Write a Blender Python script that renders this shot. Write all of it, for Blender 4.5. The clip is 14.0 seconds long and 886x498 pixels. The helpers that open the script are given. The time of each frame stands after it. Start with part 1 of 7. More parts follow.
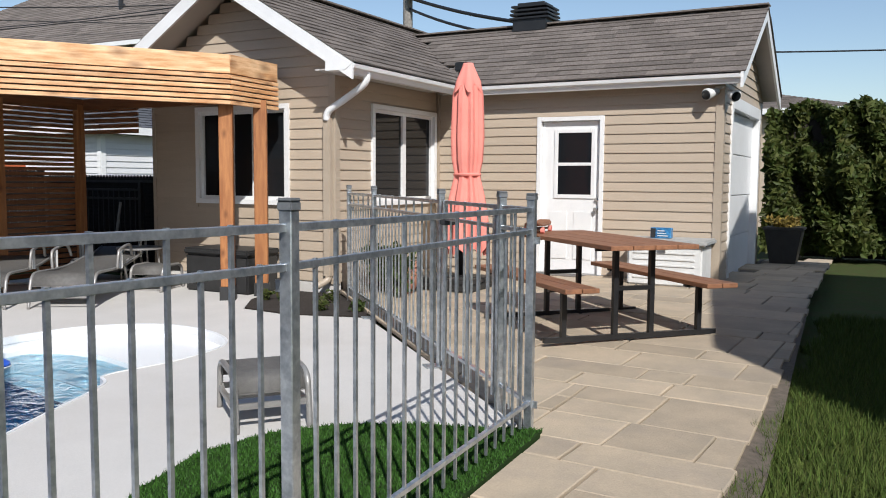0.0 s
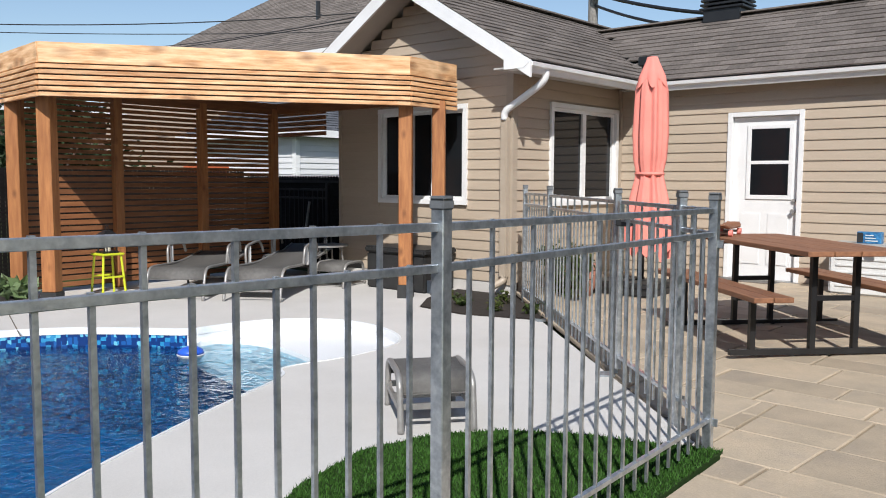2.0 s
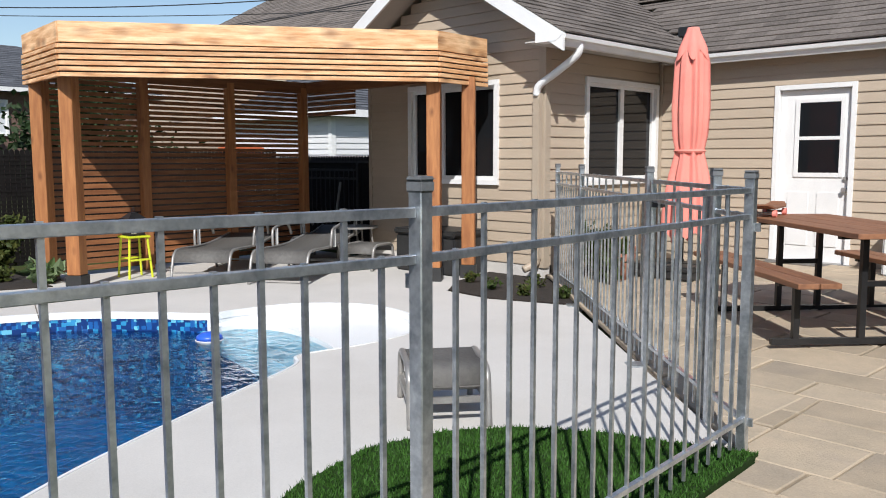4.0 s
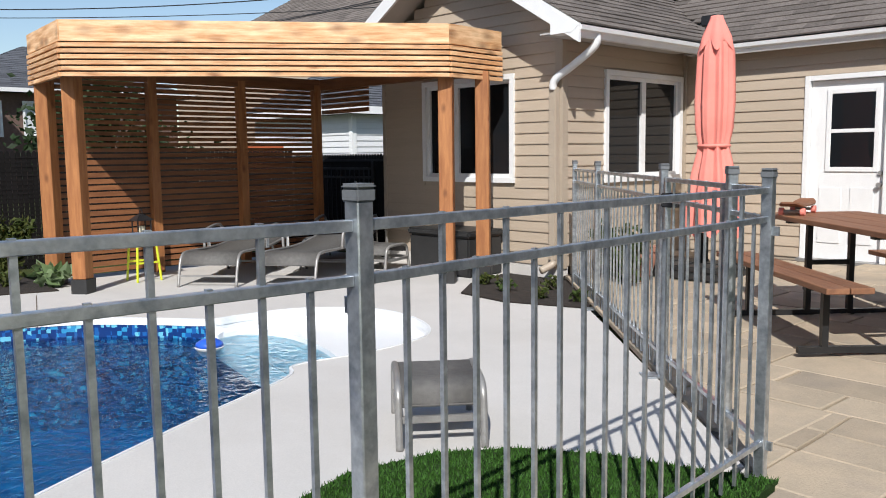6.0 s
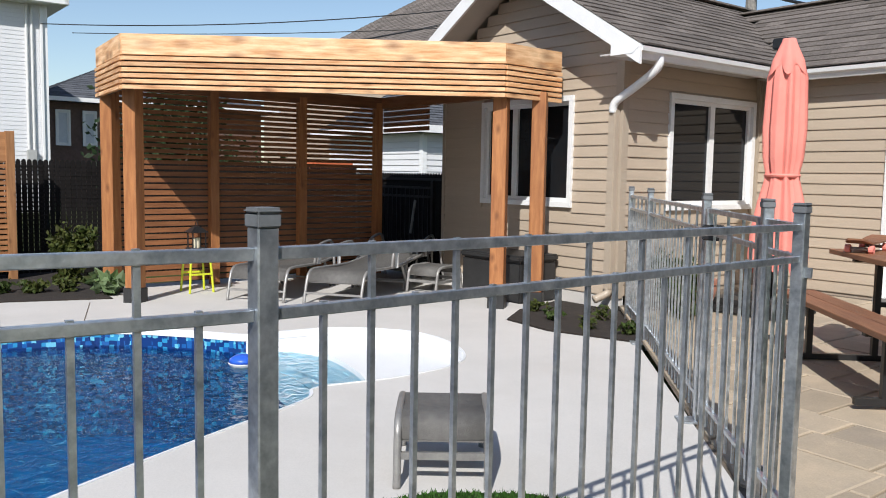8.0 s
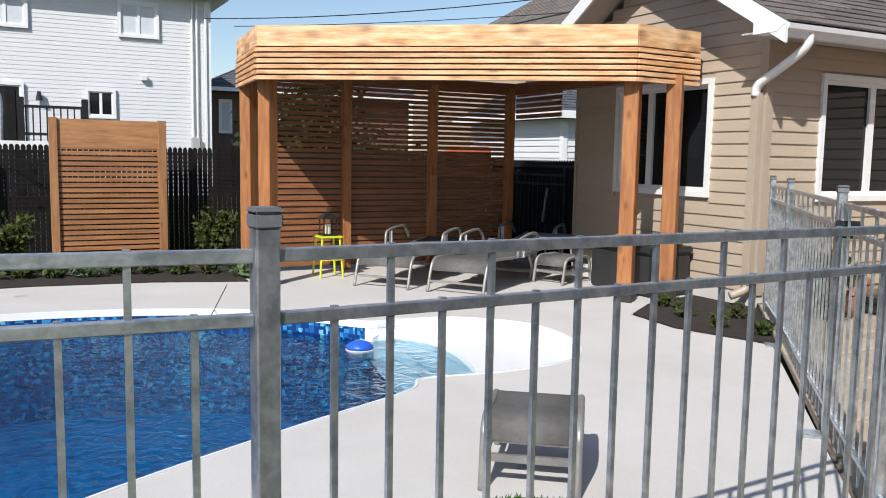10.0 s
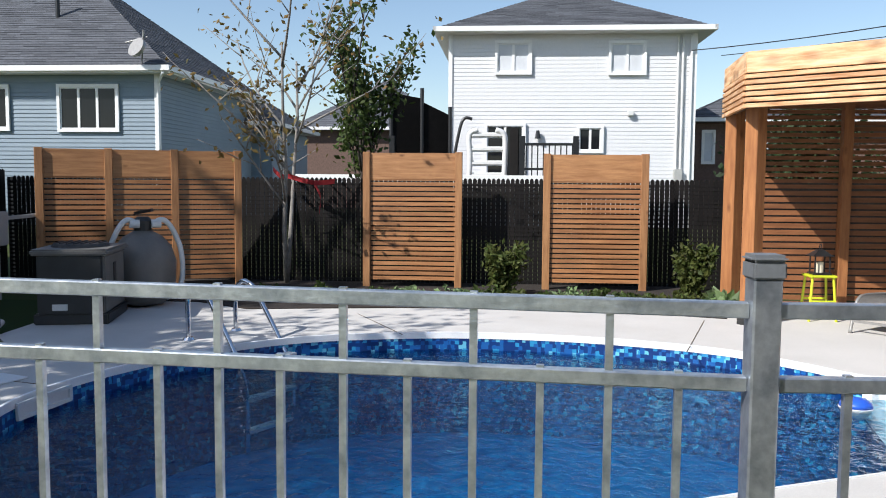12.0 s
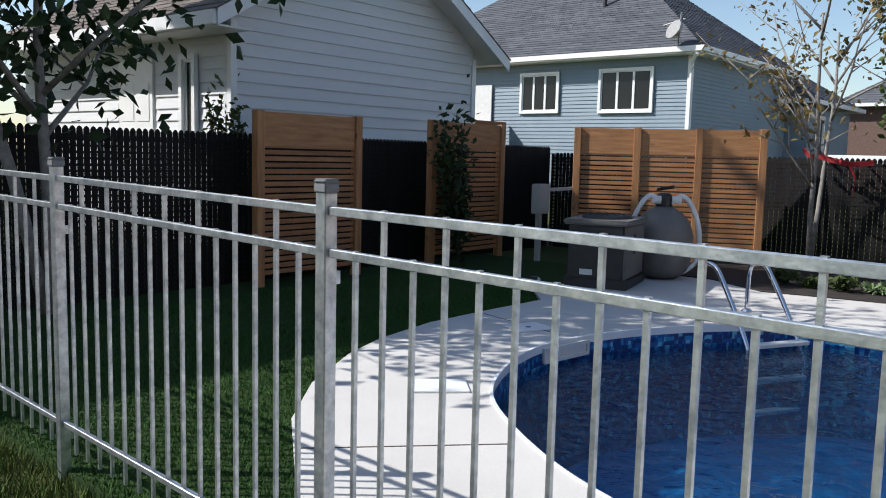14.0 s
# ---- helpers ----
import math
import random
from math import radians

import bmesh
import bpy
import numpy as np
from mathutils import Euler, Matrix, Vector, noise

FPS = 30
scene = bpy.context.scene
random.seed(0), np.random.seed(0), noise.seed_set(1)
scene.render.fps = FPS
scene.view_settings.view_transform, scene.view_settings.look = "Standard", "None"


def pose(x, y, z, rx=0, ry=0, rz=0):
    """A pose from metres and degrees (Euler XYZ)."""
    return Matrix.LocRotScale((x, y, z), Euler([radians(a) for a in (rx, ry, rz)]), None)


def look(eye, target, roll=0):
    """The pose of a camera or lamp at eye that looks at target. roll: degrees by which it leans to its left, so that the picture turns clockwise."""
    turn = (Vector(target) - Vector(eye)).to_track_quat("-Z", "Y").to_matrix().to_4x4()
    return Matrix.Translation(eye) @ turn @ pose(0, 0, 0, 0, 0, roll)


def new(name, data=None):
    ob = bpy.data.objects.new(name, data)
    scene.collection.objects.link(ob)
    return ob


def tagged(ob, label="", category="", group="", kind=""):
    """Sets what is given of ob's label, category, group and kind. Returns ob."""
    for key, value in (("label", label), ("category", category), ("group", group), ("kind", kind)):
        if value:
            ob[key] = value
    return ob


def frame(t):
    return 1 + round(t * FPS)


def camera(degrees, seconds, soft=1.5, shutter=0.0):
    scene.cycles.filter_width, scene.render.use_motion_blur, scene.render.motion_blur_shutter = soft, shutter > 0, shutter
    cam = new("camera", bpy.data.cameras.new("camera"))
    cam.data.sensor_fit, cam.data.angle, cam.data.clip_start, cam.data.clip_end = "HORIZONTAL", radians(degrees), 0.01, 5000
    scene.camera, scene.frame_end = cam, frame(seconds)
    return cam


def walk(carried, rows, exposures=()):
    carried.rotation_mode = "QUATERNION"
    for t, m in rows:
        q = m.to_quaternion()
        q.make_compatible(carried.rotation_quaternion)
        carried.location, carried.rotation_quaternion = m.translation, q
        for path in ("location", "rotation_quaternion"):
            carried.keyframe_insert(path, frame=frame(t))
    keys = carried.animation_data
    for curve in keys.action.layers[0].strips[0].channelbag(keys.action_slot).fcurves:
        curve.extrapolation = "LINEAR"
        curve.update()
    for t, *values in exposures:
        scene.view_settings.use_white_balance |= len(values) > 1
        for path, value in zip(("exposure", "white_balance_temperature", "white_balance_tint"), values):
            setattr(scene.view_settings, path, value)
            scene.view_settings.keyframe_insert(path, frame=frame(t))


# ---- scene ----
cam = camera(56.3, 14.0, soft=1.0)
PATH = [
    (0, (5.192, 0.083, 1.278), (4.239, 1.834, 1.112), 0.4),
    (0.5, (5.222, 0.131, 1.262), (4.106, 1.784, 1.115), 1.0),
    (1, (5.251, 0.125, 1.262), (4.039, 1.709, 1.114), 1.4),
    (1.5, (5.229, 0.17, 1.27), (3.95, 1.698, 1.093), 0.8),
    (2, (5.17, 0.244, 1.269), (3.858, 1.743, 1.102), 0.3),
    (2.5, (5.106, 0.286, 1.266), (3.762, 1.757, 1.09), -0.1),
    (3, (5.095, 0.333, 1.28), (3.728, 1.782, 1.106), -0.8),
    (3.2, (5.098, 0.38, 1.265), (3.735, 1.831, 1.069), -0.5),
    (5.3, (5.077, 0.787, 1.273), (3.661, 2.184, 1.061), 0.1),
    (5.5, (5.044, 0.818, 1.277), (3.633, 2.222, 1.09), 0.5),
    (6, (5.017, 0.893, 1.278), (3.576, 2.263, 1.054), -0.7),
    (6.5, (5.035, 0.987, 1.289), (3.597, 2.362, 1.081), -0.7),
    (7, (5.082, 1.092, 1.287), (3.605, 2.423, 1.079), -0.0),
    (7.2, (5.102, 1.134, 1.274), (3.609, 2.451, 1.083), 0.4),
    (9.3, (5.001, 1.439, 1.316), (3.341, 2.533, 1.096), 1.2),
    (9.5, (5.026, 1.481, 1.316), (3.367, 2.572, 1.083), 1.5),
    (10, (5.089, 1.525, 1.312), (3.328, 2.448, 1.095), 1.0),
    (10.5, (5.091, 1.537, 1.309), (3.219, 2.204, 1.081), 0.4),
    (11, (5.038, 1.534, 1.314), (3.097, 1.951, 1.074), 1.0),
    (11.5, (4.981, 1.519, 1.32), (2.993, 1.626, 1.136), 1.0),
    (12, (4.951, 1.534, 1.325), (2.964, 1.373, 1.168), 0.4),
    (12.5, (4.931, 1.604, 1.321), (2.993, 1.149, 1.13), 1.0),
    (13, (4.955, 1.653, 1.312), (3.125, 0.873, 1.109), 1.7),
    (13.5, (5.009, 1.67, 1.301), (3.342, 0.591, 1.066), 1.4),
    (14, (5.087, 1.647, 1.308), (3.559, 0.377, 1.084), 1.4),
]
walk(cam, [(t, look(eye, target, roll)) for t, eye, target, roll in PATH], exposures=((0.0, 0.04, 6300), (3.0, 0.07, 6300), (9.5, 0.12, 6300), (11.0, 0.25, 6350), (12.5, 0.4, 6300), (14.0, 0.37, 6300)))

# ---------- light ----------
world = bpy.data.worlds.new("world")
scene.world = world
world.use_nodes = True
_wn = world.node_tree
_sky = _wn.nodes.new("ShaderNodeTexSky")
_sky.sky_type, _sky.sun_disc = "NISHITA", False
_sky.dust_density = 0.6
_sky.sun_elevation, _sky.sun_rotation = radians(40.3), radians(139.8)
_wn.links.new(_sky.outputs["Color"], _wn.nodes["Background"].inputs["Color"])
_wn.nodes["Background"].inputs["Strength"].default_value = 0.115
sun = new("sun", bpy.data.lights.new("sun", "SUN"))
sun.data.energy, sun.data.angle, sun.data.color = 5.0, radians(0.55), (1.0, 0.962, 0.91)
sun.matrix_basis = look((7.6, -9.0, 10), (0, 0, 0))

# ---------- materials ----------
MATS = {}


def node(nt, kind, **values):
    n = nt.nodes.new(kind)
    for key, value in values.items():
        n.inputs[key.replace("_", " ")].default_value = value
    return n


def material(name, a, b=None, scale=8.0, rough=0.7, metal=0.0, bump=0.15, fine=120.0, stretch=(1, 1, 1), per_piece=0.0,
             dirt=None, dirt_scale=1.2, dirt_amount=0.5, coords="Object", spec=0.5, island=False):
    """A surface of two mixed tones at one scale, fine grain at another, and stains with a shape of their own."""
    m = bpy.data.materials.new(name)
    m.use_nodes = True
    nt = m.node_tree
    bsdf = nt.nodes["Principled BSDF"]
    b = b or tuple(c * 0.8 for c in a)
    tc = nt.nodes.new("ShaderNodeTexCoord")
    info = nt.nodes.new("ShaderNodeObjectInfo")
    geo = nt.nodes.new("ShaderNodeNewGeometry")
    rnd = geo.outputs["Random Per Island"] if island else info.outputs["Random"]
    mp = nt.nodes.new("ShaderNodeMapping")
    mp.inputs["Scale"].default_value = stretch
    shift = nt.nodes.new("ShaderNodeVectorMath")
    shift.operation = "MULTIPLY_ADD"
    comb = nt.nodes.new("ShaderNodeCombineXYZ")
    for i in range(3):
        nt.links.new(rnd, comb.inputs[i])
    nt.links.new(comb.outputs[0], shift.inputs[0])
    shift.inputs[1].default_value = (17.0, 31.0, 11.0)
    nt.links.new(tc.outputs[coords], shift.inputs[2])
    nt.links.new(shift.outputs[0], mp.inputs["Vector"])
    n1 = node(nt, "ShaderNodeTexNoise", Scale=scale, Detail=5.0, Roughness=0.6)
    n2 = node(nt, "ShaderNodeTexNoise", Scale=fine, Detail=3.0)
    n3 = node(nt, "ShaderNodeTexNoise", Scale=dirt_scale, Detail=6.0, Roughness=0.65)
    for n in (n1, n2, n3):
        nt.links.new(mp.outputs[0], n.inputs["Vector"])
    ramp = nt.nodes.new("ShaderNodeValToRGB")
    ramp.color_ramp.elements[0].position, ramp.color_ramp.elements[1].position = 0.32, 0.68
    ramp.color_ramp.elements[0].color, ramp.color_ramp.elements[1].color = (*b, 1), (*a, 1)
    nt.links.new(n1.outputs["Fac"], ramp.inputs["Fac"])
    out = ramp.outputs["Color"]
    if dirt:
        r3 = nt.nodes.new("ShaderNodeValToRGB")
        r3.color_ramp.elements[0].position, r3.color_ramp.elements[1].position = 0.5, 0.72
        r3.color_ramp.elements[1].color = (dirt_amount,) * 3 + (1,)
        nt.links.new(n3.outputs["Fac"], r3.inputs["Fac"])
        mx = nt.nodes.new("ShaderNodeMixRGB")
        mx.inputs["Color2"].default_value = (*dirt, 1)
        nt.links.new(r3.outputs["Color"], mx.inputs["Fac"])
        nt.links.new(out, mx.inputs["Color1"])
        out = mx.outputs["Color"]
    hsv = nt.nodes.new("ShaderNodeHueSaturation")
    ma = nt.nodes.new("ShaderNodeMath")
    ma.operation = "MULTIPLY_ADD"
    ma.inputs[1].default_value, ma.inputs[2].default_value = 2 * per_piece, 1 - per_piece
    nt.links.new(rnd, ma.inputs[0])
    gr = nt.nodes.new("ShaderNodeMath")
    gr.operation = "MULTIPLY_ADD"
    gr.inputs[1].default_value, gr.inputs[2].default_value = 0.3, 0.85
    nt.links.new(n2.outputs["Fac"], gr.inputs[0])
    mm = nt.nodes.new("ShaderNodeMath")
    mm.operation = "MULTIPLY"
    nt.links.new(ma.outputs[0], mm.inputs[0])
    nt.links.new(gr.outputs[0], mm.inputs[1])
    nt.links.new(mm.outputs[0], hsv.inputs["Value"])
    nt.links.new(out, hsv.inputs["Color"])
    nt.links.new(hsv.outputs["Color"], bsdf.inputs["Base Color"])
    bsdf.inputs["Roughness"].default_value = rough
    bsdf.inputs["Metallic"].default_value = metal
    bsdf.inputs["Specular IOR Level"].default_value = spec
    if bump:
        add = nt.nodes.new("ShaderNodeMath")
        add.operation = "ADD"
        nt.links.new(n1.outputs["Fac"], add.inputs[0])
        nt.links.new(n2.outputs["Fac"], add.inputs[1])
        bp = node(nt, "ShaderNodeBump", Strength=bump, Distance=0.01)
        nt.links.new(add.outputs[0], bp.inputs["Height"])
        nt.links.new(bp.outputs["Normal"], bsdf.inputs["Normal"])
    MATS[name] = m
    return m


def wood(name, light, dark, rough=0.6, knots=True, knot_edge=0.16):
    """Sawn softwood: grain along the piece's own x, darker rings and knots."""
    m = material(name, light, dark, scale=3.0, rough=rough, bump=0.25, fine=60.0, stretch=(1.0, 9.0, 9.0), per_piece=0.16)
    nt = m.node_tree
    if knots:
        tc = [n for n in nt.nodes if n.type == "VECT_MATH"][0]
        mp = nt.nodes.new("ShaderNodeMapping")
        mp.inputs["Scale"].default_value = (2.6, 5.0, 5.0)
        nt.links.new(tc.outputs[0], mp.inputs["Vector"])
        v = node(nt, "ShaderNodeTexVoronoi", Scale=1.3)
        nt.links.new(mp.outputs[0], v.inputs["Vector"])
        r = nt.nodes.new("ShaderNodeValToRGB")
        r.color_ramp.elements[0].position, r.color_ramp.elements[1].position = 0.04, knot_edge
        r.color_ramp.elements[0].color, r.color_ramp.elements[1].color = (0.35, 0.28, 0.25, 1), (1, 1, 1, 1)
        nt.links.new(v.outputs["Distance"], r.inputs["Fac"])
        mx = nt.nodes.new("ShaderNodeMixRGB")
        mx.blend_type, mx.inputs["Fac"].default_value = "MULTIPLY", 0.8
        bsdf = nt.nodes["Principled BSDF"]
        old = bsdf.inputs["Base Color"].links[0].from_socket
        nt.links.new(old, mx.inputs["Color1"])
        nt.links.new(r.outputs["Color"], mx.inputs["Color2"])
        nt.links.new(mx.outputs["Color"], bsdf.inputs["Base Color"])
    return m


material("siding_tan", (0.46, 0.375, 0.285), (0.43, 0.35, 0.265), scale=2.0, rough=0.5, bump=0.06, stretch=(1, 8, 8), per_piece=0.035, fine=40)
material("siding_white", (0.68, 0.68, 0.685), (0.64, 0.643, 0.65), scale=2.0, rough=0.5, bump=0.05, stretch=(1, 8, 8), per_piece=0.02, fine=40)
material("siding_blue", (0.205, 0.265, 0.315), (0.18, 0.238, 0.288), scale=1.5, rough=0.55, bump=0.05, per_piece=0.03, fine=40)
material("white_vinyl", (0.80, 0.80, 0.79), (0.74, 0.74, 0.73), scale=3, rough=0.35, bump=0.02, dirt=(0.5, 0.48, 0.44), dirt_amount=0.15)
material("tan_metal", (0.42, 0.35, 0.27), (0.39, 0.32, 0.245), scale=4, rough=0.45, bump=0.03)
material("cream_metal", (0.66, 0.63, 0.56), (0.6, 0.57, 0.5), scale=4, rough=0.4, bump=0.03)
# soffits greyer than the white trim: the eaves' shade is in the colour
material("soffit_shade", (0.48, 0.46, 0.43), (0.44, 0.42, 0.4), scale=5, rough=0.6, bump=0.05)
material("shingle_brown", (0.20, 0.173, 0.153), (0.128, 0.11, 0.098), scale=30, rough=0.95, bump=0.6, fine=260, per_piece=0.22, spec=0.2, island=True)
material("shingle_grey", (0.12, 0.125, 0.14), (0.075, 0.08, 0.09), scale=18, rough=0.95, bump=0.6, fine=260, per_piece=0.2, spec=0.2, island=True)
wood("cedar", (0.40, 0.17, 0.058), (0.25, 0.092, 0.03), knot_edge=0.22)
wood("cedar_screen", (0.46, 0.23, 0.095), (0.29, 0.13, 0.05))
wood("cedar_lath", (0.42, 0.195, 0.076), (0.26, 0.108, 0.04), knots=False)
wood("cedar_face", (0.86, 0.56, 0.31), (0.50, 0.22, 0.08), knot_edge=0.3)
wood("cedar_board", (0.90, 0.62, 0.36), (0.58, 0.28, 0.11), knot_edge=0.42)
# darker than the post cedar: the pergola's inner shade is put into the colour
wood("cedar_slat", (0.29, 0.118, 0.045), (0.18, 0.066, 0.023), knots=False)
wood("table_wood", (0.30, 0.14, 0.07), (0.19, 0.085, 0.045), rough=0.55, knots=False)
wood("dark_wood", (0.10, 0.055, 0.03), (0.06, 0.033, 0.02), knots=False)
material("concrete", (0.585, 0.562, 0.53), (0.535, 0.515, 0.485), scale=1.6, rough=0.8, bump=0.12, fine=180, dirt=(0.48, 0.45, 0.41), dirt_scale=0.7, dirt_amount=0.45)
material("paver", (0.45, 0.36, 0.257), (0.355, 0.293, 0.214), scale=3.5, rough=0.85, bump=0.3, fine=90, per_piece=0.14, dirt=(0.28, 0.24, 0.2), dirt_scale=2.2, dirt_amount=0.45)
material("joint_sand", (0.16, 0.13, 0.10), (0.10, 0.08, 0.06), scale=20, rough=0.95, bump=0.4)
material("soil_and_hedge_shade", (0.035, 0.026, 0.02), (0.018, 0.014, 0.011), scale=14, rough=0.95, bump=0.9, fine=60)
material("lawn", (0.045, 0.075, 0.017), (0.062, 0.06, 0.022), scale=5, rough=0.95, bump=0.7, fine=140, spec=0.2)
material("lawn_blade", (0.055, 0.105, 0.017), (0.085, 0.095, 0.024), scale=2.5, rough=0.8, bump=0, fine=30, per_piece=0.4, island=True, spec=0.2)
material("turf", (0.0224, 0.048, 0.0096), (0.016, 0.036, 0.008), scale=9, rough=0.9, bump=0.6, fine=140, spec=0.2)
material("turf_blade", (0.0375, 0.105, 0.0135), (0.02625, 0.075, 0.0105), scale=4, rough=0.7, bump=0, per_piece=0.4, island=True, spec=0.25)
material("galvanized", (0.66, 0.70, 0.73), (0.33, 0.365, 0.41), scale=22, rough=0.32, metal=0.85, bump=0.08, fine=90, dirt=(0.70, 0.73, 0.76), dirt_scale=9, dirt_amount=0.6)
material("cap_grey", (0.20, 0.21, 0.22), (0.16, 0.17, 0.18), scale=12, rough=0.5, metal=0.3, bump=0.05)
material("black_steel", (0.018, 0.018, 0.019), (0.012, 0.012, 0.013), scale=12, rough=0.4, bump=0.05)
material("black_slat", (0.013, 0.011, 0.0105), (0.008, 0.007, 0.0065), scale=6, rough=0.65, bump=0.1, per_piece=0.3, spec=0.18)
material("black_plastic", (0.03, 0.03, 0.03), (0.02, 0.02, 0.02), scale=10, rough=0.5, bump=0.05)
material("glass_dark", (0.012, 0.014, 0.016), (0.010, 0.011, 0.013), scale=0.8, rough=0.04, bump=0.0, spec=0.3)
material("umbrella_cloth", (0.83, 0.29, 0.235), (0.76, 0.245, 0.20), scale=3, rough=0.9, bump=0.15, fine=200, spec=0.2)
material("sling", (0.13, 0.125, 0.115), (0.095, 0.09, 0.085), scale=30, rough=0.65, bump=0.4, fine=220)
material("frame_grey", (0.36, 0.35, 0.33), (0.27, 0.26, 0.25), scale=12, rough=0.4, metal=0.4, bump=0.04)
material("yellow_paint", (0.62, 0.66, 0.03), (0.55, 0.6, 0.03), scale=8, rough=0.4, bump=0.04)
material("pool_shell", (0.82, 0.83, 0.83), (0.78, 0.79, 0.8), scale=3, rough=0.3, bump=0.02)
material("grey_plastic", (0.42, 0.42, 0.40), (0.36, 0.36, 0.345), scale=6, rough=0.5, bump=0.05, dirt=(0.25, 0.24, 0.22), dirt_amount=0.3)
material("unit_grey", (0.17, 0.16, 0.145), (0.13, 0.122, 0.11), scale=6, rough=0.5, bump=0.05)
material("terracotta", (0.42, 0.2, 0.13), (0.33, 0.15, 0.1), scale=6, rough=0.8, bump=0.1)
material("pvc_white", (0.72, 0.72, 0.70), (0.62, 0.62, 0.6), scale=8, rough=0.4, bump=0.03)
material("chrome", (0.75, 0.76, 0.77), (0.7, 0.71, 0.72), scale=8, rough=0.12, metal=1.0, bump=0.0)
material("bark_grey", (0.30, 0.28, 0.25), (0.17, 0.155, 0.14), scale=14, rough=0.9, bump=0.6)
material("bark_dark", (0.07, 0.055, 0.045), (0.045, 0.035, 0.03), scale=14, rough=0.9, bump=0.6)
material("red_cloth", (0.55, 0.05, 0.05), (0.42, 0.03, 0.04), scale=10, rough=0.8, bump=0.1)
material("blue_plastic", (0.03, 0.12, 0.62), (0.02, 0.09, 0.5), scale=10, rough=0.35, bump=0.02)
material("candle", (0.75, 0.68, 0.5), rough=0.5, bump=0.02)
material("orange_cloth", (0.6, 0.14, 0.05), rough=0.8, bump=0.1)
material("blind", (0.62, 0.64, 0.66), (0.55, 0.57, 0.6), scale=3, rough=0.7, bump=0.03)
material("blue_print", (0.06, 0.28, 0.55), (0.02, 0.08, 0.2), scale=30, rough=0.4, bump=0.0)


def leafy(name, a, b):
    m = material(name, a, b, scale=1.2, rough=0.6, bump=0.0, per_piece=0.4, island=True, spec=0.3)
    nt = m.node_tree
    bsdf = nt.nodes["Principled BSDF"]
    tr = nt.nodes.new("ShaderNodeBsdfTranslucent")
    nt.links.new(bsdf.inputs["Base Color"].links[0].from_socket, tr.inputs["Color"])
    mx = nt.nodes.new("ShaderNodeMixShader")
    mx.inputs[0].default_value = 0.3
    nt.links.new(bsdf.outputs[0], mx.inputs[1])
    nt.links.new(tr.outputs[0], mx.inputs[2])
    nt.links.new(mx.outputs[0], nt.nodes["Material Output"].inputs["Surface"])
    return m


leafy("leaf_green", (0.045, 0.08, 0.02), (0.075, 0.1, 0.024))
leafy("leaf_dark", (0.022, 0.045, 0.016), (0.035, 0.055, 0.02))
leafy("leaf_autumn", (0.14, 0.13, 0.04), (0.20, 0.11, 0.035))
leafy("leaf_cedar", (0.05, 0.085, 0.018), (0.088, 0.09, 0.022))
leafy("leaf_gold", (0.30, 0.20, 0.04), (0.22, 0.18, 0.05))
leafy("leaf_pale", (0.22, 0.28, 0.16), (0.12, 0.2, 0.06))


def mosaic_liner(name, size=30.0):
    """Vinyl liner printed with small blue tesserae of uneven tone."""
    m = material(name, (0.012, 0.11, 0.33), (0.006, 0.05, 0.19), scale=3, rough=0.35, bump=0.0)
    nt = m.node_tree
    tc = nt.nodes.new("ShaderNodeTexCoord")
    v = node(nt, "ShaderNodeTexVoronoi", Scale=size)
    v.distance = "CHEBYCHEV"
    nt.links.new(tc.outputs["Object"], v.inputs["Vector"])
    sep = nt.nodes.new("ShaderNodeSeparateColor")
    nt.links.new(v.outputs["Color"], sep.inputs[0])
    r = nt.nodes.new("ShaderNodeValToRGB")
    r.color_ramp.interpolation = "CONSTANT"
    els = r.color_ramp.elements
    els[0].position, els[0].color = 0.0, (0.002, 0.03, 0.09, 1)
    els[1].position, els[1].color = 0.45, (0.003, 0.075, 0.19, 1)
    for p, c in ((0.78, (0.006, 0.16, 0.31, 1)), (0.94, (0.03, 0.30, 0.42, 1))):
        e = els.new(p)
        e.color = c
    nt.links.new(sep.outputs[0], r.inputs["Fac"])
    nt.links.new(r.outputs["Color"], nt.nodes["Principled BSDF"].inputs["Base Color"])
    return m


mosaic_liner("liner")
# sunlit floor: brightness and cyan ripple flecks are put into the colour
material("liner_floor", (0.004, 0.23, 0.48), (0.003, 0.13, 0.32), scale=12, rough=0.4, bump=0.0, fine=40, dirt=(0.02, 0.36, 0.56), dirt_scale=16, dirt_amount=0.6)


